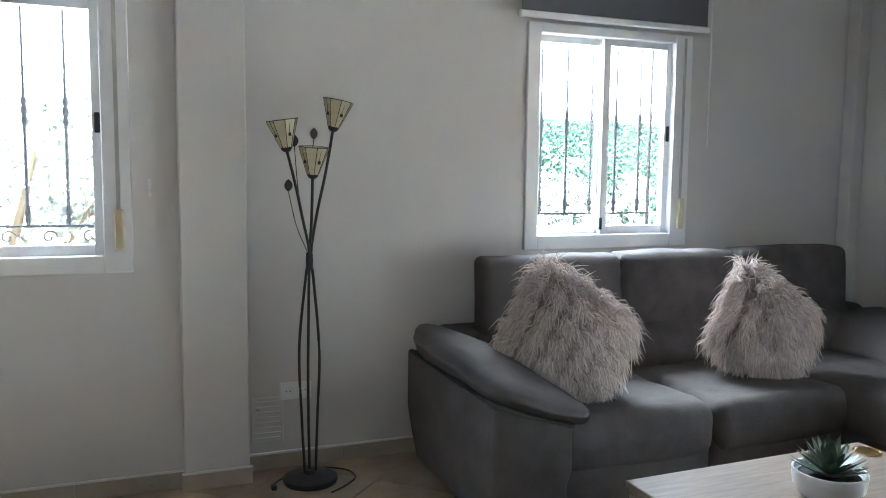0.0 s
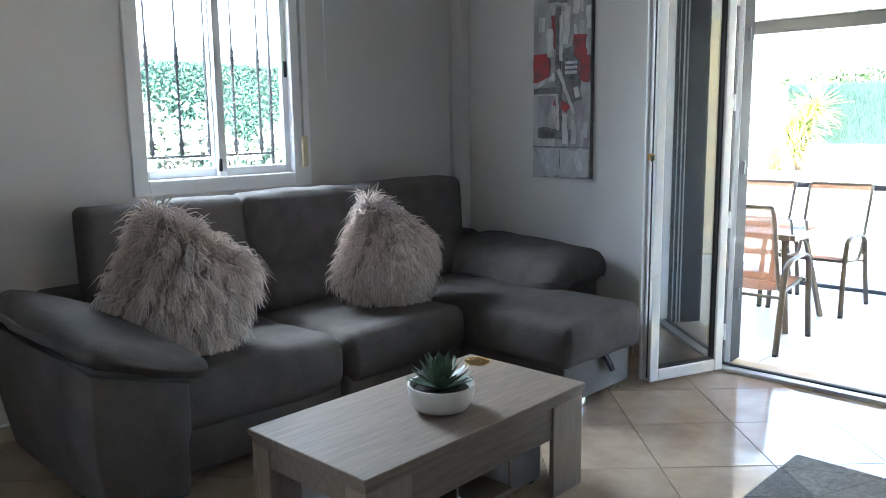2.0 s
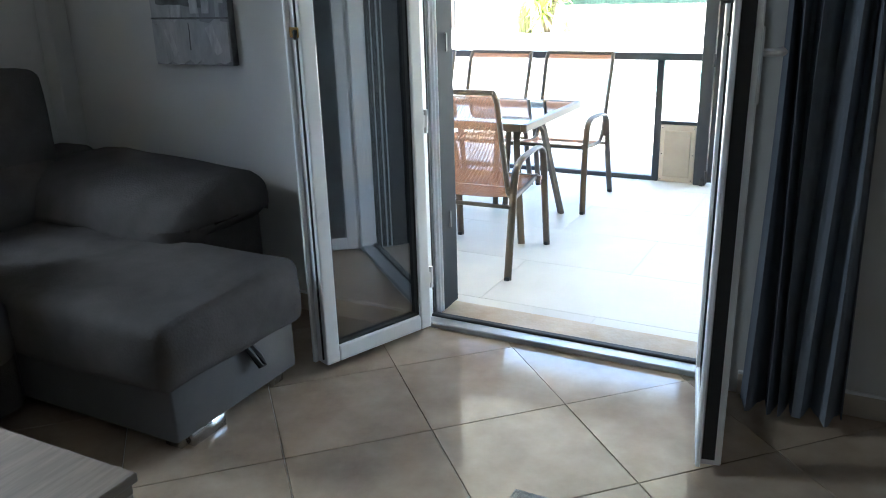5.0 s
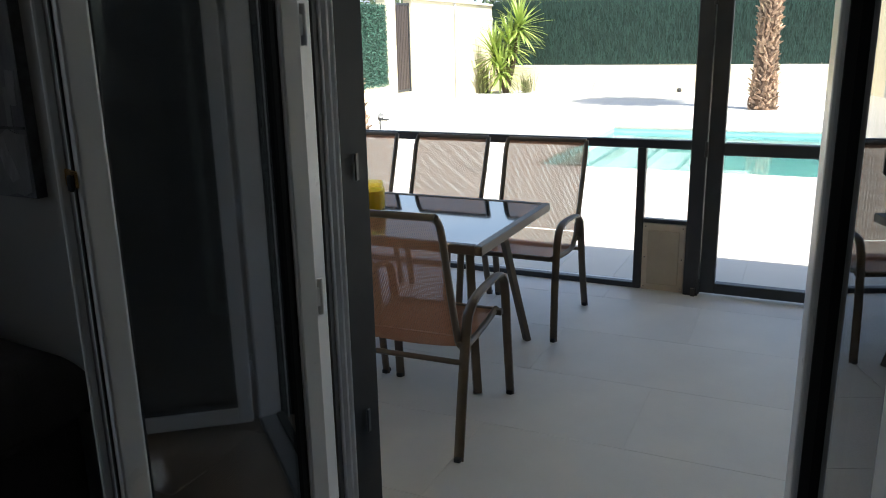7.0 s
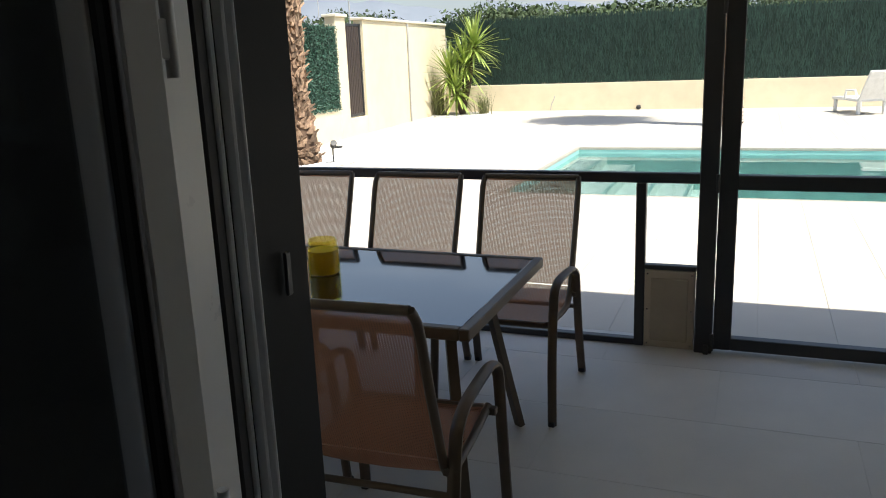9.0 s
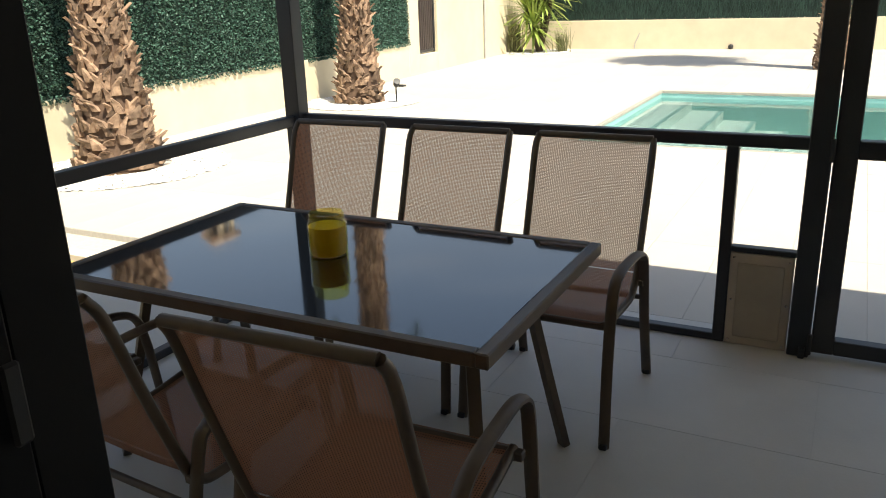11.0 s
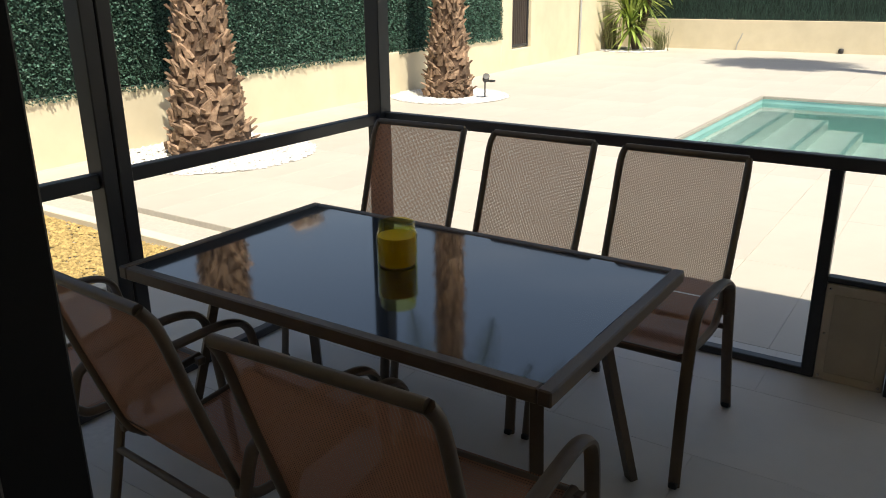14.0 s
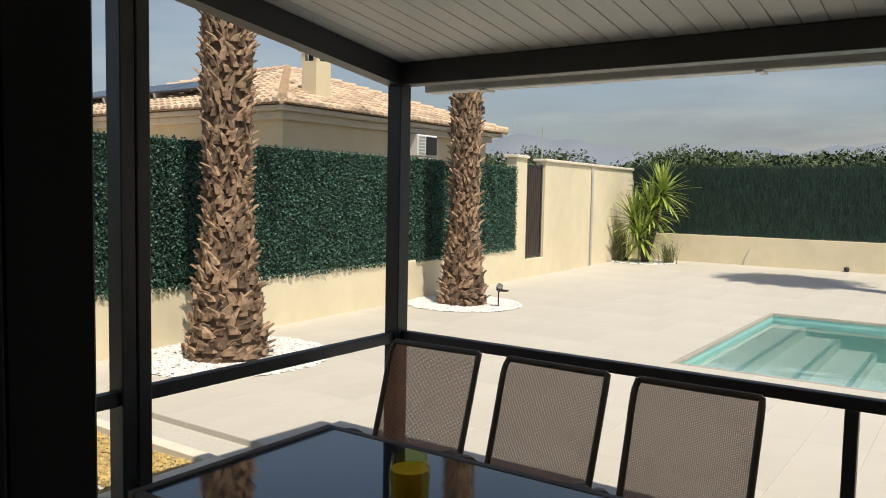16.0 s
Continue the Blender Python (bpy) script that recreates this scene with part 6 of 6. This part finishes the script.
palm(9.93, 7.87, 7.4, 0.46, 0.235, "stout date palm with trimmed trunk beside the garden wall", 11)
palm(14.66, 8.13, 7.2, 0.39, 0.21, "trimmed date palm by the garden wall further down", 12)
palm(20.7, 1.97, 6.0, 0.30, 0.20, "slender date palm behind the swimming pool", 13, 60, 1.5)
pebbles("pebble_ring", 5200, ring_sampler(9.93, 7.85, 0.46, 1.02), 0.022, M["gravel_white"], "ring of white pebbles round the first palm", TERR + 0.002)
pebbles("pebble_ring", 4200, ring_sampler(14.66, 8.11, 0.36, 0.88), 0.022, M["gravel_white"], "ring of white pebbles round the second palm", TERR + 0.002)

sl = thing("spot_light", 14.72, 7.53, TERR, "small black garden spike light at the palm", "garden light")
part("spike", tube([(0, 0, -0.02), (0, 0, 0.26)], 0.012, 6), M["black"], sl)
part("head", lathe([(0.02, 0.0), (0.045, 0.05), (0.05, 0.14), (0.0, 0.142)], 14), M["black"], sl, smooth=40).matrix_basis = pose(0, 0, 0.24, 0, -50, 40)
part("visor", box((-0.02, -0.14, 0.24), (0.06, -0.02, 0.265), 0.004), M["black"], sl)


# ---- yucca and grasses in the corner ----
yu = thing("yucca_plant", 24.15, 8.80, TERR, "green spiky yucca with three leaf heads by the corner wall", "plant")
yu.scale = (1.22, 1.22, 1.22)
for bx, by, h in ((-0.1, 0.22, 0.85), (0.05, -0.30, 1.45), (-0.16, 0.05, 0.50), (0.0, -0.1, 1.05)):
    part("stem", tube(smooth_path([(0.02, 0.0, -0.02), (bx * 0.5, by * 0.6, h * 0.5), (bx, by, h)], 4), [0.06, 0.057, 0.054, 0.052, 0.05, 0.048, 0.045, 0.042, 0.04], 8), M["trunk_bark"], yu, smooth=50)
    for k in range(85):
        a = 2.399 * k
        el = 1.45 - 2.3 * (k / 85) + random.uniform(-0.1, 0.1)
        L = random.uniform(0.55, 0.80)
        bm = bmesh.new()
        rows = []
        p = Vector((0, 0, 0.06 - 0.12 * k / 85))
        d = Vector((math.cos(el), 0, math.sin(el)))
        for j in range(6):
            f = j / 5
            w = 0.036 * (1 - f) ** 0.6 * (0.5 + 0.5 * min(1, f * 5)) + 0.001
            rows.append([bm.verts.new(p + Vector((0, -w, 0.006))), bm.verts.new(p), bm.verts.new(p + Vector((0, w, 0.006)))])
            p = p + d * L / 5
            d = (d + Vector((0, 0, -0.06))).normalized()
        for u, v2 in zip(rows, rows[1:]):
            for i in range(2):
                bm.faces.new((u[i], u[i + 1], v2[i + 1], v2[i]))
        lf = part("leaf", bm, M["yucca"], yu, smooth=60)
        lf.matrix_basis = Matrix.Translation((bx, by, h)) @ Matrix.Rotation(a, 4, "Z")


def grass_tuft(x, y, n, hmax, spread, label):
    o = thing("grass_tuft", x, y, TERR, label, "grass")
    q = []
    for k in range(n):
        a, L = rng.random() * 6.283, hmax * (0.5 + 0.5 * rng.random())
        b = np.array([rng.normal(0, spread * 0.3), rng.normal(0, spread * 0.3), 0])
        t = b + np.array([math.cos(a) * spread * rng.random(), math.sin(a) * spread * rng.random(), L])
        m_ = (b + t) / 2 + np.array([0, 0, 0.08 * L])
        s = np.array([-math.sin(a), math.cos(a), 0]) * 0.006
        q += [[b - s, b + s, m_ + s, m_ - s], [m_ - s, m_ + s, t + s * 0.2, t - s * 0.2]]
    tagged(piece("foliage", quads_mesh("foliage", np.array(q), M["dry_grass"]), o), "thin dry blades", kind="stuff")


grass_tuft(23.95, 9.36, 160, 0.95, 0.28, "tuft of dry greenish grass beside the yucca")
grass_tuft(24.3, 8.25, 120, 0.60, 0.30, "low tuft of dry grass beside the yucca")
pebbles("pebble_bed", 2500, ring_sampler(24.1, 8.85, 0.05, 0.8), 0.022, M["gravel_white"], "pebbles round the yucca", TERR + 0.002)
bd = thing("drain_ball", BX - 0.06, 4.3, TERR, "small dark drain outlet at the foot of the back wall", "drain")
part("cap", lathe([(0.0, 0.0), (0.05, 0.01), (0.062, 0.06), (0.05, 0.11), (0.0, 0.125)], 14), M["black"], bd, smooth=60)
hp = thing("hose_pipe", BX - 0.03, 6.65, TERR, "thin grey pipe stub on the back wall", "pipe")
part("pipe", tube([(0, 0, 0), (0, -0.02, 0.16), (0, -0.09, 0.30), (0, -0.12, 0.40)], 0.012, 6), M["grey_paint"], hp, smooth=50)

sn = thing("sun_lounger", 23.2, -0.75, TERR, "white resin sun lounger with raised back by the wall", "sun lounger", 200)
part("bed", box((-0.9, -0.32, 0.28), (0.35, 0.32, 0.34), 0.02, 2), M["lounger"], sn)
bm = box((0.0, -0.32, 0.0), (0.75, 0.32, 0.05), 0.02, 2)
bmesh.ops.transform(bm, matrix=pose(0.33, 0, 0.30, 0, -55, 0), verts=bm.verts[:])
part("backrest", bm, M["lounger"], sn)
for a in (-0.8, 0.25):
    for b in (-0.27, 0.27):
        part("leg", box((a - 0.04, b - 0.03, 0), (a + 0.04, b + 0.03, 0.28), 0.01), M["lounger"], sn)
for b in (-0.34, 0.34):
    part("arm", tube([(-0.25, b, 0.32), (-0.2, b, 0.50), (0.2, b, 0.52), (0.32, b, 0.36)], 0.022, 6), M["lounger"], sn, smooth=50)


# ---- neighbouring house ----
hx0, hx1, hy0, hy1, EV = 15.0, 22.1, 12.4, 21.5, 3.07
nh = thing("neighbour_house", hx0, hy0, -0.32, "sand coloured bungalow with a terracotta hip roof and chimney", "house")
Z0 = 0.32


def np_(name, bm, mat, label="", parent=None, smooth=False):
    bmesh.ops.translate(bm, verts=bm.verts[:], vec=(-hx0, -hy0, Z0))
    return part(name, bm, M[mat], parent or nh, label, smooth)


np_("wall", box((hx0, hy0, -Z0), (hx1, hy1, EV - 0.25)), "house_wall")
np_("cornice", box((hx0 - 0.12, hy0 - 0.12, EV - 0.25), (hx1 + 0.12, hy1 + 0.12, EV - 0.10), 0.02), "cornice", "pale moulded cornice")
np_("eave", box((hx0 - 0.32, hy0 - 0.32, EV - 0.10), (hx1 + 0.32, hy1 + 0.32, EV - 0.02), 0.01), "cornice")
ex0, ex1, ey0, ey1 = hx0 - 0.40, hx1 + 0.40, hy0 - 0.40, hy1 + 0.40
RX, PITCH = (ex0 + ex1) / 2, 0.34
half = (ex1 - ex0) / 2
ry0, ry1, RZ = ey0 + half, ey1 - half, EV + half * PITCH
bm = bmesh.new()
c = [bm.verts.new(p) for p in ((ex0, ey0, EV), (ex1, ey0, EV), (ex1, ey1, EV), (ex0, ey1, EV), (RX, ry0, RZ), (RX, ry1, RZ))]
for f in ((0, 1, 4), (1, 2, 5, 4), (2, 3, 5), (3, 0, 4, 5), (3, 2, 1, 0)):
    bm.faces.new([c[i] for i in f])
roof = np_("roof", bm, "roof_tile", "terracotta barrel tile roof")


def tile_slope(origin, uvec, inset, width, depth, pitch):
    """Barrel tiles in rows over a hip slope: u along the eave, inward up the slope, narrowing at the hips."""
    V, F = [], []
    u, w = np.array(uvec, float), np.array(inset, float)
    pu, pv = 0.215, 0.30
    for j in range(int(depth / pv) + 1):
        for i in range(int(width / pu)):
            cu, cv = (i + 0.5) * pu, j * pv
            if cv > depth or cu < cv - 0.05 or cu > width - cv + 0.05:
                continue
            b = len(V)
            for e, rr in ((-0.06, 0.098), (pv, 0.082)):
                for k in range(5):
                    a = math.pi * k / 4
                    p = np.array(origin, float) + u * (cu - math.cos(a) * rr) + w * (cv + e)
                    V.append((*p[:2], EV + (cv + e) * pitch + math.sin(a) * rr * 0.75 + (0.035 if e < 0 else 0.012)))
            for k in range(4):
                F.append((b + k, b + k + 1, b + 6 + k, b + 5 + k))
            F.append((b, b + 1, b + 2, b + 3, b + 4))
    V = [(x - hx0, y - hy0, z + Z0) for x, y, z in V]
    me = bpy.data.meshes.new("tile_cladding")
    me.from_pydata(V, [], F)
    me.materials.append(M["roof_tile"])
    tagged(piece("tile_cladding", me, roof), "rows of barrel tiles", kind="stuff")


tile_slope((ex0, ey0, 0), (1, 0, 0), (0, 1, 0), ex1 - ex0, half, PITCH)
tile_slope((ex0, ey1, 0), (0, -1, 0), (1, 0, 0), ey1 - ey0, half, PITCH)
for a, b in (((ex0, ey0, EV), (RX, ry0, RZ)), ((ex1, ey0, EV), (RX, ry0, RZ)), ((RX, ry0, RZ), (RX, ry1, RZ)), ((ex0, ey1, EV), (RX, ry1, RZ))):
    a, b = Vector(a), Vector(b)
    n_ = int((b - a).length / 0.33)
    for k in range(n_):
        p, q = a.lerp(b, k / n_), a.lerp(b, (k + 1.12) / n_)
        np_("ridge_tile", tube([p + Vector((0, 0, 0.07)), q + Vector((0, 0, 0.04))], [0.105, 0.088], 8), "roof_tile", "", roof, 40)
CX, CY, CS = 16.24, 12.75, 0.42
ch = np_("chimney", box((CX, CY, EV + 0.1), (CX + CS, CY + CS, 4.10), 0.01), "house_wall", "rendered chimney with a tiled cap", roof)
for a in (0, 1):
    for b in (0, 1):
        np_("chimney_post", box((CX + a * 0.33, CY + b * 0.33, 4.10), (CX + 0.09 + a * 0.33, CY + 0.09 + b * 0.33, 4.36)), "house_wall", "", roof)
np_("chimney_core", box((CX + 0.10, CY + 0.10, 4.10), (CX + 0.32, CY + 0.32, 4.36)), "gasket", "", roof)
for sgn in (-1, 1):
    bm = bmesh.new()
    for k in range(4):
        tube([(CX + k * 0.14, CY + 0.21 + sgn * 0.30, 4.37), (CX + k * 0.14, CY + 0.21, 4.52)], 0.075, 8, bm)
    np_("chimney_cap", bm, "roof_tile", "", roof, 40)
for i in range(3):
    q = box((0, 0, 0), (1.02, 1.9, 0.04))
    bmesh.ops.transform(q, matrix=Matrix.Translation((ex0 + 0.9, 14.8 + i * 1.95, EV + 0.9 * PITCH + 0.22)) @ pose(0, 0, 0, 0, -math.degrees(math.atan(PITCH)), 0), verts=q.verts[:])
    np_("solar_panel", q, "solar", "dark solar panel", roof)
for i in range(3):
    q = box((0.0, 0.0, 0.0), (0.9, 0.04, 0.12))
    bmesh.ops.transform(q, matrix=Matrix.Translation((ex0 + 0.9, 15.0 + i * 1.95, EV + 0.9 * PITCH + 0.10)) @ pose(0, 0, 0, 0, -math.degrees(math.atan(PITCH)), 0), verts=q.verts[:])
    np_("panel_rail", q, "grey_paint", "", roof)
np_("vent_cowl", lathe([(0.16, 0.0), (0.16, 0.35), (0.24, 0.40), (0.24, 0.55), (0.1, 0.68), (0.0, 0.70)], 14, None, (21.9, 12.6, EV + 0.1)), "black", "dark vent cowl", roof, 40)
np_("aircon_unit", box((18.70, hy0 - 0.36, 2.32), (19.45, hy0 - 0.04, 2.80), 0.02), "panel_white", "white outdoor air conditioner")
np_("fan_grille", box((19.00, hy0 - 0.375, 2.36), (19.40, hy0 - 0.362, 2.76)), "gasket", "dark fan grille")
for k in range(6):
    np_("louvre", box((18.73, hy0 - 0.372, 2.38 + k * 0.07), (18.97, hy0 - 0.362, 2.41 + k * 0.07)), "grey_paint")
np_("bracket", box((18.75, hy0 - 0.34, 2.27), (19.40, hy0, 2.32)), "grey_paint")
np_("window", box((hx0 - 0.012, 15.6, 1.2), (hx0 + 0.1, 16.0, 2.2)), "gasket", "dark window opening")
np_("porch_canopy", box((hx0 - 2.6, 15.0, 2.13), (hx0 - 0.01, 18.0, 2.20), 0.01), "roof_tile", "low tiled porch canopy")
for y_ in (15.1, 17.7):
    np_("porch_post", box((hx0 - 2.5, y_, -Z0), (hx0 - 2.3, y_ + 0.2, 2.13)), "house_wall")

gw_ = thing("far_cabin", 60, 26.0, -0.32, "low white flat roofed building far beyond the garden", "house")
part("wall", box((-2.0, -3.2, 0), (2.0, 3.2, 2.6)), M["panel_white"], gw_)
part("roof", box((-2.3, -3.6, 2.6), (2.3, 3.6, 2.95), 0.03), M["panel_white"], gw_, "white flat roof")
for y_ in (-1.8, 1.4):
    part("window", box((-2.03, y_, 1.0), (-1.95, y_ + 0.9, 2.0)), M["gasket"], gw_)
for x_, y_, h_ in ((70.0, 36.0, 8.0), (110.0, 62.0, 13.0)):
    ma = thing("mast", x_, y_, -0.32, "thin grey mast far away", "mast")
    part("pole", tube([(0, 0, 0), (0, 0, h_)], [0.10, 0.05], 6), M["grey_paint"], ma)


def leaf_cloud(n, centres, radii, size):
    """Leaf quads scattered over the outside of a set of clumps."""
    k = rng.integers(0, len(centres), n)
    d = rng.normal(0, 1, (n, 3))
    d /= np.linalg.norm(d, axis=1)[:, None]
    rr = (0.55 + 0.5 * rng.random(n))[:, None]
    c = np.asarray(centres)[k] + d * np.asarray(radii)[k] * rr
    a = rng.normal(0, 1, (n, 3))
    a /= np.linalg.norm(a, axis=1)[:, None]
    b = np.cross(a, d)
    b /= np.linalg.norm(b, axis=1)[:, None] + 1e-9
    s = (size * (0.6 + 0.8 * rng.random(n)))[:, None]
    return np.stack([c - a * s, c + b * s * 0.45, c + a * s, c - b * s * 0.45], 1)


def bush(x, y, h, w, n, label, name="tree", size=0.05):
    o = thing(name, x, y, -0.32, label, name)
    for k in range(4):
        a = 1.7 * k
        part("limb", tube(smooth_path([(0, 0, -0.03), (0.1 * w * math.cos(a), 0.1 * w * math.sin(a), h * 0.35), (0.35 * w * math.cos(a), 0.3 * w * math.sin(a), h * 0.75)], 4), [0.07, 0.065, 0.06, 0.055, 0.05, 0.045, 0.04, 0.03, 0.02], 6), M["trunk_bark"], o, smooth=50)
    cs, rs_ = [], []
    for k in range(26):
        cs.append((rng.normal(0, w * 0.33), rng.normal(0, w * 0.22), h * (0.25 + 0.62 * rng.random())))
        rs_.append(np.array([0.30, 0.30, 0.26]) * w * (0.35 + 0.4 * rng.random()))
    tagged(piece("crown", quads_mesh("crown", leaf_cloud(n, cs, rs_, size), M["bush"]), o), "dense small green leaves", kind="stuff")


bush(2.0, 7.4, 2.3, 2.6, 9000, "leafy green bush outside the sofa window", "bush")
bush(4.9, 8.2, 2.0, 2.0, 6000, "leafy green bush further along outside the window", "bush")
bush(-0.6, 7.2, 2.5, 3.2, 9000, "leafy green bush outside the second window", "bush")

# far greenery and hills
n_ = 9000
V = []
for k in range(130):
    a = radians(rng.uniform(-20, 55))
    dist = rng.uniform(62, 150)
    x_, y_ = 5 + dist * math.cos(a), 2 + dist * math.sin(a)
    hh = rng.uniform(3.4, 5.5) * (1.0 if dist < 110 else 1.5)
    ww = rng.uniform(3, 8)
    m_ = 3400
    d = rng.normal(0, 1, (m_, 3))
    d /= np.linalg.norm(d, axis=1)[:, None]
    d[: m_ * 4 // 5, 2] = np.abs(d[: m_ * 4 // 5, 2])
    bumps = 1 + 0.25 * np.sin(d[:, 0] * 5 + k) * np.cos(d[:, 1] * 4 + 2 * k)
    c = np.array([x_, y_, hh * 0.45]) + d * np.array([ww, ww, hh * 0.55]) * (bumps * (0.75 + 0.3 * rng.random(m_)))[:, None]
    e = rng.normal(0, 1, (m_, 3))
    f = rng.normal(0, 1, (m_, 3))
    s = 0.10
    V.append(np.stack([c - e * s, c + f * s, c + e * s, c - f * s], 1))
fg = new("far_trees", quads_mesh("far_trees", np.concatenate(V), M["far_leaf"]))
tagged(fg, "far line of dusty green trees", "trees", kind="stuff")


def hills(name, r, base, amp, seed, mat, label, a0, a1, n=90):
    bm = bmesh.new()
    prev = None
    for i in range(n + 1):
        a = radians(a0 + (a1 - a0) * i / n)
        h = base + amp * (0.5 + 0.5 * noise.noise(Vector((i * 0.11 + seed, seed, 0)))) + amp * 0.25 * noise.noise(Vector((i * 0.5, seed, 3)))
        taper = min(1, i / 8, (n - i) / 8)
        row = [bm.verts.new((r * s * math.cos(a), r * s * math.sin(a), max(-0.3, z * taper))) for s, z in ((0.86, -1), (0.93, h * 0.55), (1.0, h), (1.1, h * 0.5), (1.2, -1))]
        if prev:
            for k in range(4):
                bm.faces.new((prev[k], prev[k + 1], row[k + 1], row[k]))
        prev = row
    whole(name, bm, mat, label, "hills", "structure", 60)


hills("backdrop_hills", 700, 12, 28, 2.0, M["hill"], "low green grey hills in the distance", -40, 28)
hills("backdrop_mountains", 1900, 62, 100, 9.0, M["far_hill"], "far mountains, distance haze put into their blue colour", -30, 75)

# ---- floor pieces ----
# living room: 45 cm tiles laid diagonally
T_ = 0.45
bm = box((-T_ / 2 + 0.0015, -T_ / 2 + 0.0015, -0.008), (T_ / 2 - 0.0015, T_ / 2 - 0.0015, 0.0), 0.0015)
TILE = to_mesh("floor_tile", bm, M["floor_tile"])
fo = thing("floor", 3.995, 1.062, 0, "polished beige marbled floor tiles laid diagonally", "floor", kind="structure")
D_ = T_ / math.sqrt(2)
for i in range(-20, 21):
    for j in range(-20, 21):
        x_, y_ = D_ * (i - j), D_ * (i + j) + D_
        X_, Y_ = x_ + 3.995, y_ + 1.062
        lim = WY if X_ > 0.8 else WYL
        if X_ < -3.5 or Y_ < -3.5 or X_ > WX + 0.33 or Y_ > WY + 0.33:
            continue
        r_ = D_
        if X_ + r_ <= WX and Y_ + r_ <= WYL and X_ - r_ >= -3.2 and Y_ - r_ >= -3.2:
            piece("floor_tile", TILE, fo, pose(x_, y_, 0, 0, 0, 45))
        else:
            # cut at the walls
            bm = box((-T_ / 2 + 0.0015, -T_ / 2 + 0.0015, -0.008), (T_ / 2 - 0.0015, T_ / 2 - 0.0015, 0.0))
            bmesh.ops.transform(bm, matrix=pose(X_, Y_, 0, 0, 0, 45), verts=bm.verts[:])
            for co_, no_ in (((WX + 0.043, 0, 0), (1, 0, 0)), ((0, WY if X_ > 0.7 else WYL, 0), (0, 1, 0)), ((-3.2, 0, 0), (-1, 0, 0)), ((0, -3.2, 0), (0, -1, 0))):
                bmesh.ops.bisect_plane(bm, geom=bm.verts[:] + bm.edges[:] + bm.faces[:], plane_co=co_, plane_no=no_, clear_outer=True)
            if len(bm.faces) < 3:
                bm.free()
                continue
            bmesh.ops.translate(bm, verts=bm.verts[:], vec=(-3.995, -1.062, 0))
            part("floor_tile", bm, M["floor_tile"], fo)

# terrace: 60 x 120 cm porcelain
tf = thing("terrace_floor", 0, 0, TERR, "large pale grey porcelain terrace tiles", "floor", kind="structure")
TT = to_mesh("terrace_tile", box((0.001, 0.001, -0.006), (0.594, 1.192, 0.0), 0.0004), M["terrace_tile"])
for i in range(6):
    x_ = 4.785 + 0.595 * i
    for j in range(-1, 5):
        y_ = -1.98 + 1.193 * j + (0.58 if i % 2 else 0.0) - (0.07 if i > 3 else 0)
        if y_ + 1.19 < -2.5 or y_ > 4.29:
            continue
        x0_, x1_ = max(x_, WXO + 0.022), min(x_ + 0.594, 8.20)
        y0_, y1_ = max(y_, -2.49), min(y_ + 1.192, 4.30)
        if x0_ > x_ or x1_ < x_ + 0.59 or y0_ > y_ or y1_ < y_ + 1.19:
            part("terrace_tile", box((x0_ + 0.001, y0_ + 0.001, -0.006), (x1_, y1_, 0.0), 0.0004), M["terrace_tile"], tf)
        else:
            piece("terrace_tile", TT, tf, Matrix.Translation((x_, y_, 0)))

# garden paving: large slabs, cut round the pool and the beds
pv = thing("pavement", 0, 0, TERR, "large pale stone slabs round the swimming pool", "pavement", kind="structure")
hole = (POOL[0] - 0.037, POOL[1] + 0.037, POOL[2] - 0.037, POOL[3] + 0.037)
SX_, SY_ = 1.2, 0.6
slab_cache = {}
for i in range(15):
    for j in range(-4, 31):
        x_, y_ = 8.203 + SX_ * i, -2.6 + SY_ * j * 0.66 + 0.0
        x0_, x1_, y0_, y1_ = x_ + 0.001, min(x_ + SX_ - 0.001, BX), y_ + 0.001, y_ + SY_ * 0.66 - 0.001
        if y1_ > A_.y + (x_ - A_.x) * U_.y / U_.x + 0.3 or x1_ - x0_ < 0.05:
            continue
        cuts = [(x0_, x1_, y0_, y1_)]
        if x1_ > hole[0] and x0_ < hole[1] and y1_ > hole[2] and y0_ < hole[3]:
            cuts = []
            if x0_ < hole[0]:
                cuts.append((x0_, hole[0] - 0.002, y0_, y1_))
            if x1_ > hole[1]:
                cuts.append((hole[1] + 0.002, x1_, y0_, y1_))
            a_, b_ = max(x0_, hole[0]), min(x1_, hole[1])
            if y1_ > hole[3] and b_ > a_:
                cuts.append((a_, b_, hole[3] + 0.002, y1_))
        for q_ in cuts:
            w_, d_ = round(q_[1] - q_[0], 3), round(q_[3] - q_[2], 3)
            if w_ < 0.02 or d_ < 0.02:
                continue
            if (w_, d_) not in slab_cache:
                slab_cache[w_, d_] = to_mesh("slab", box((0, 0, -0.018), (w_, d_, 0.0), 0.001), M["deck"])
            piece("slab", slab_cache[w_, d_], pv, Matrix.Translation((q_[0], q_[2], 0)))
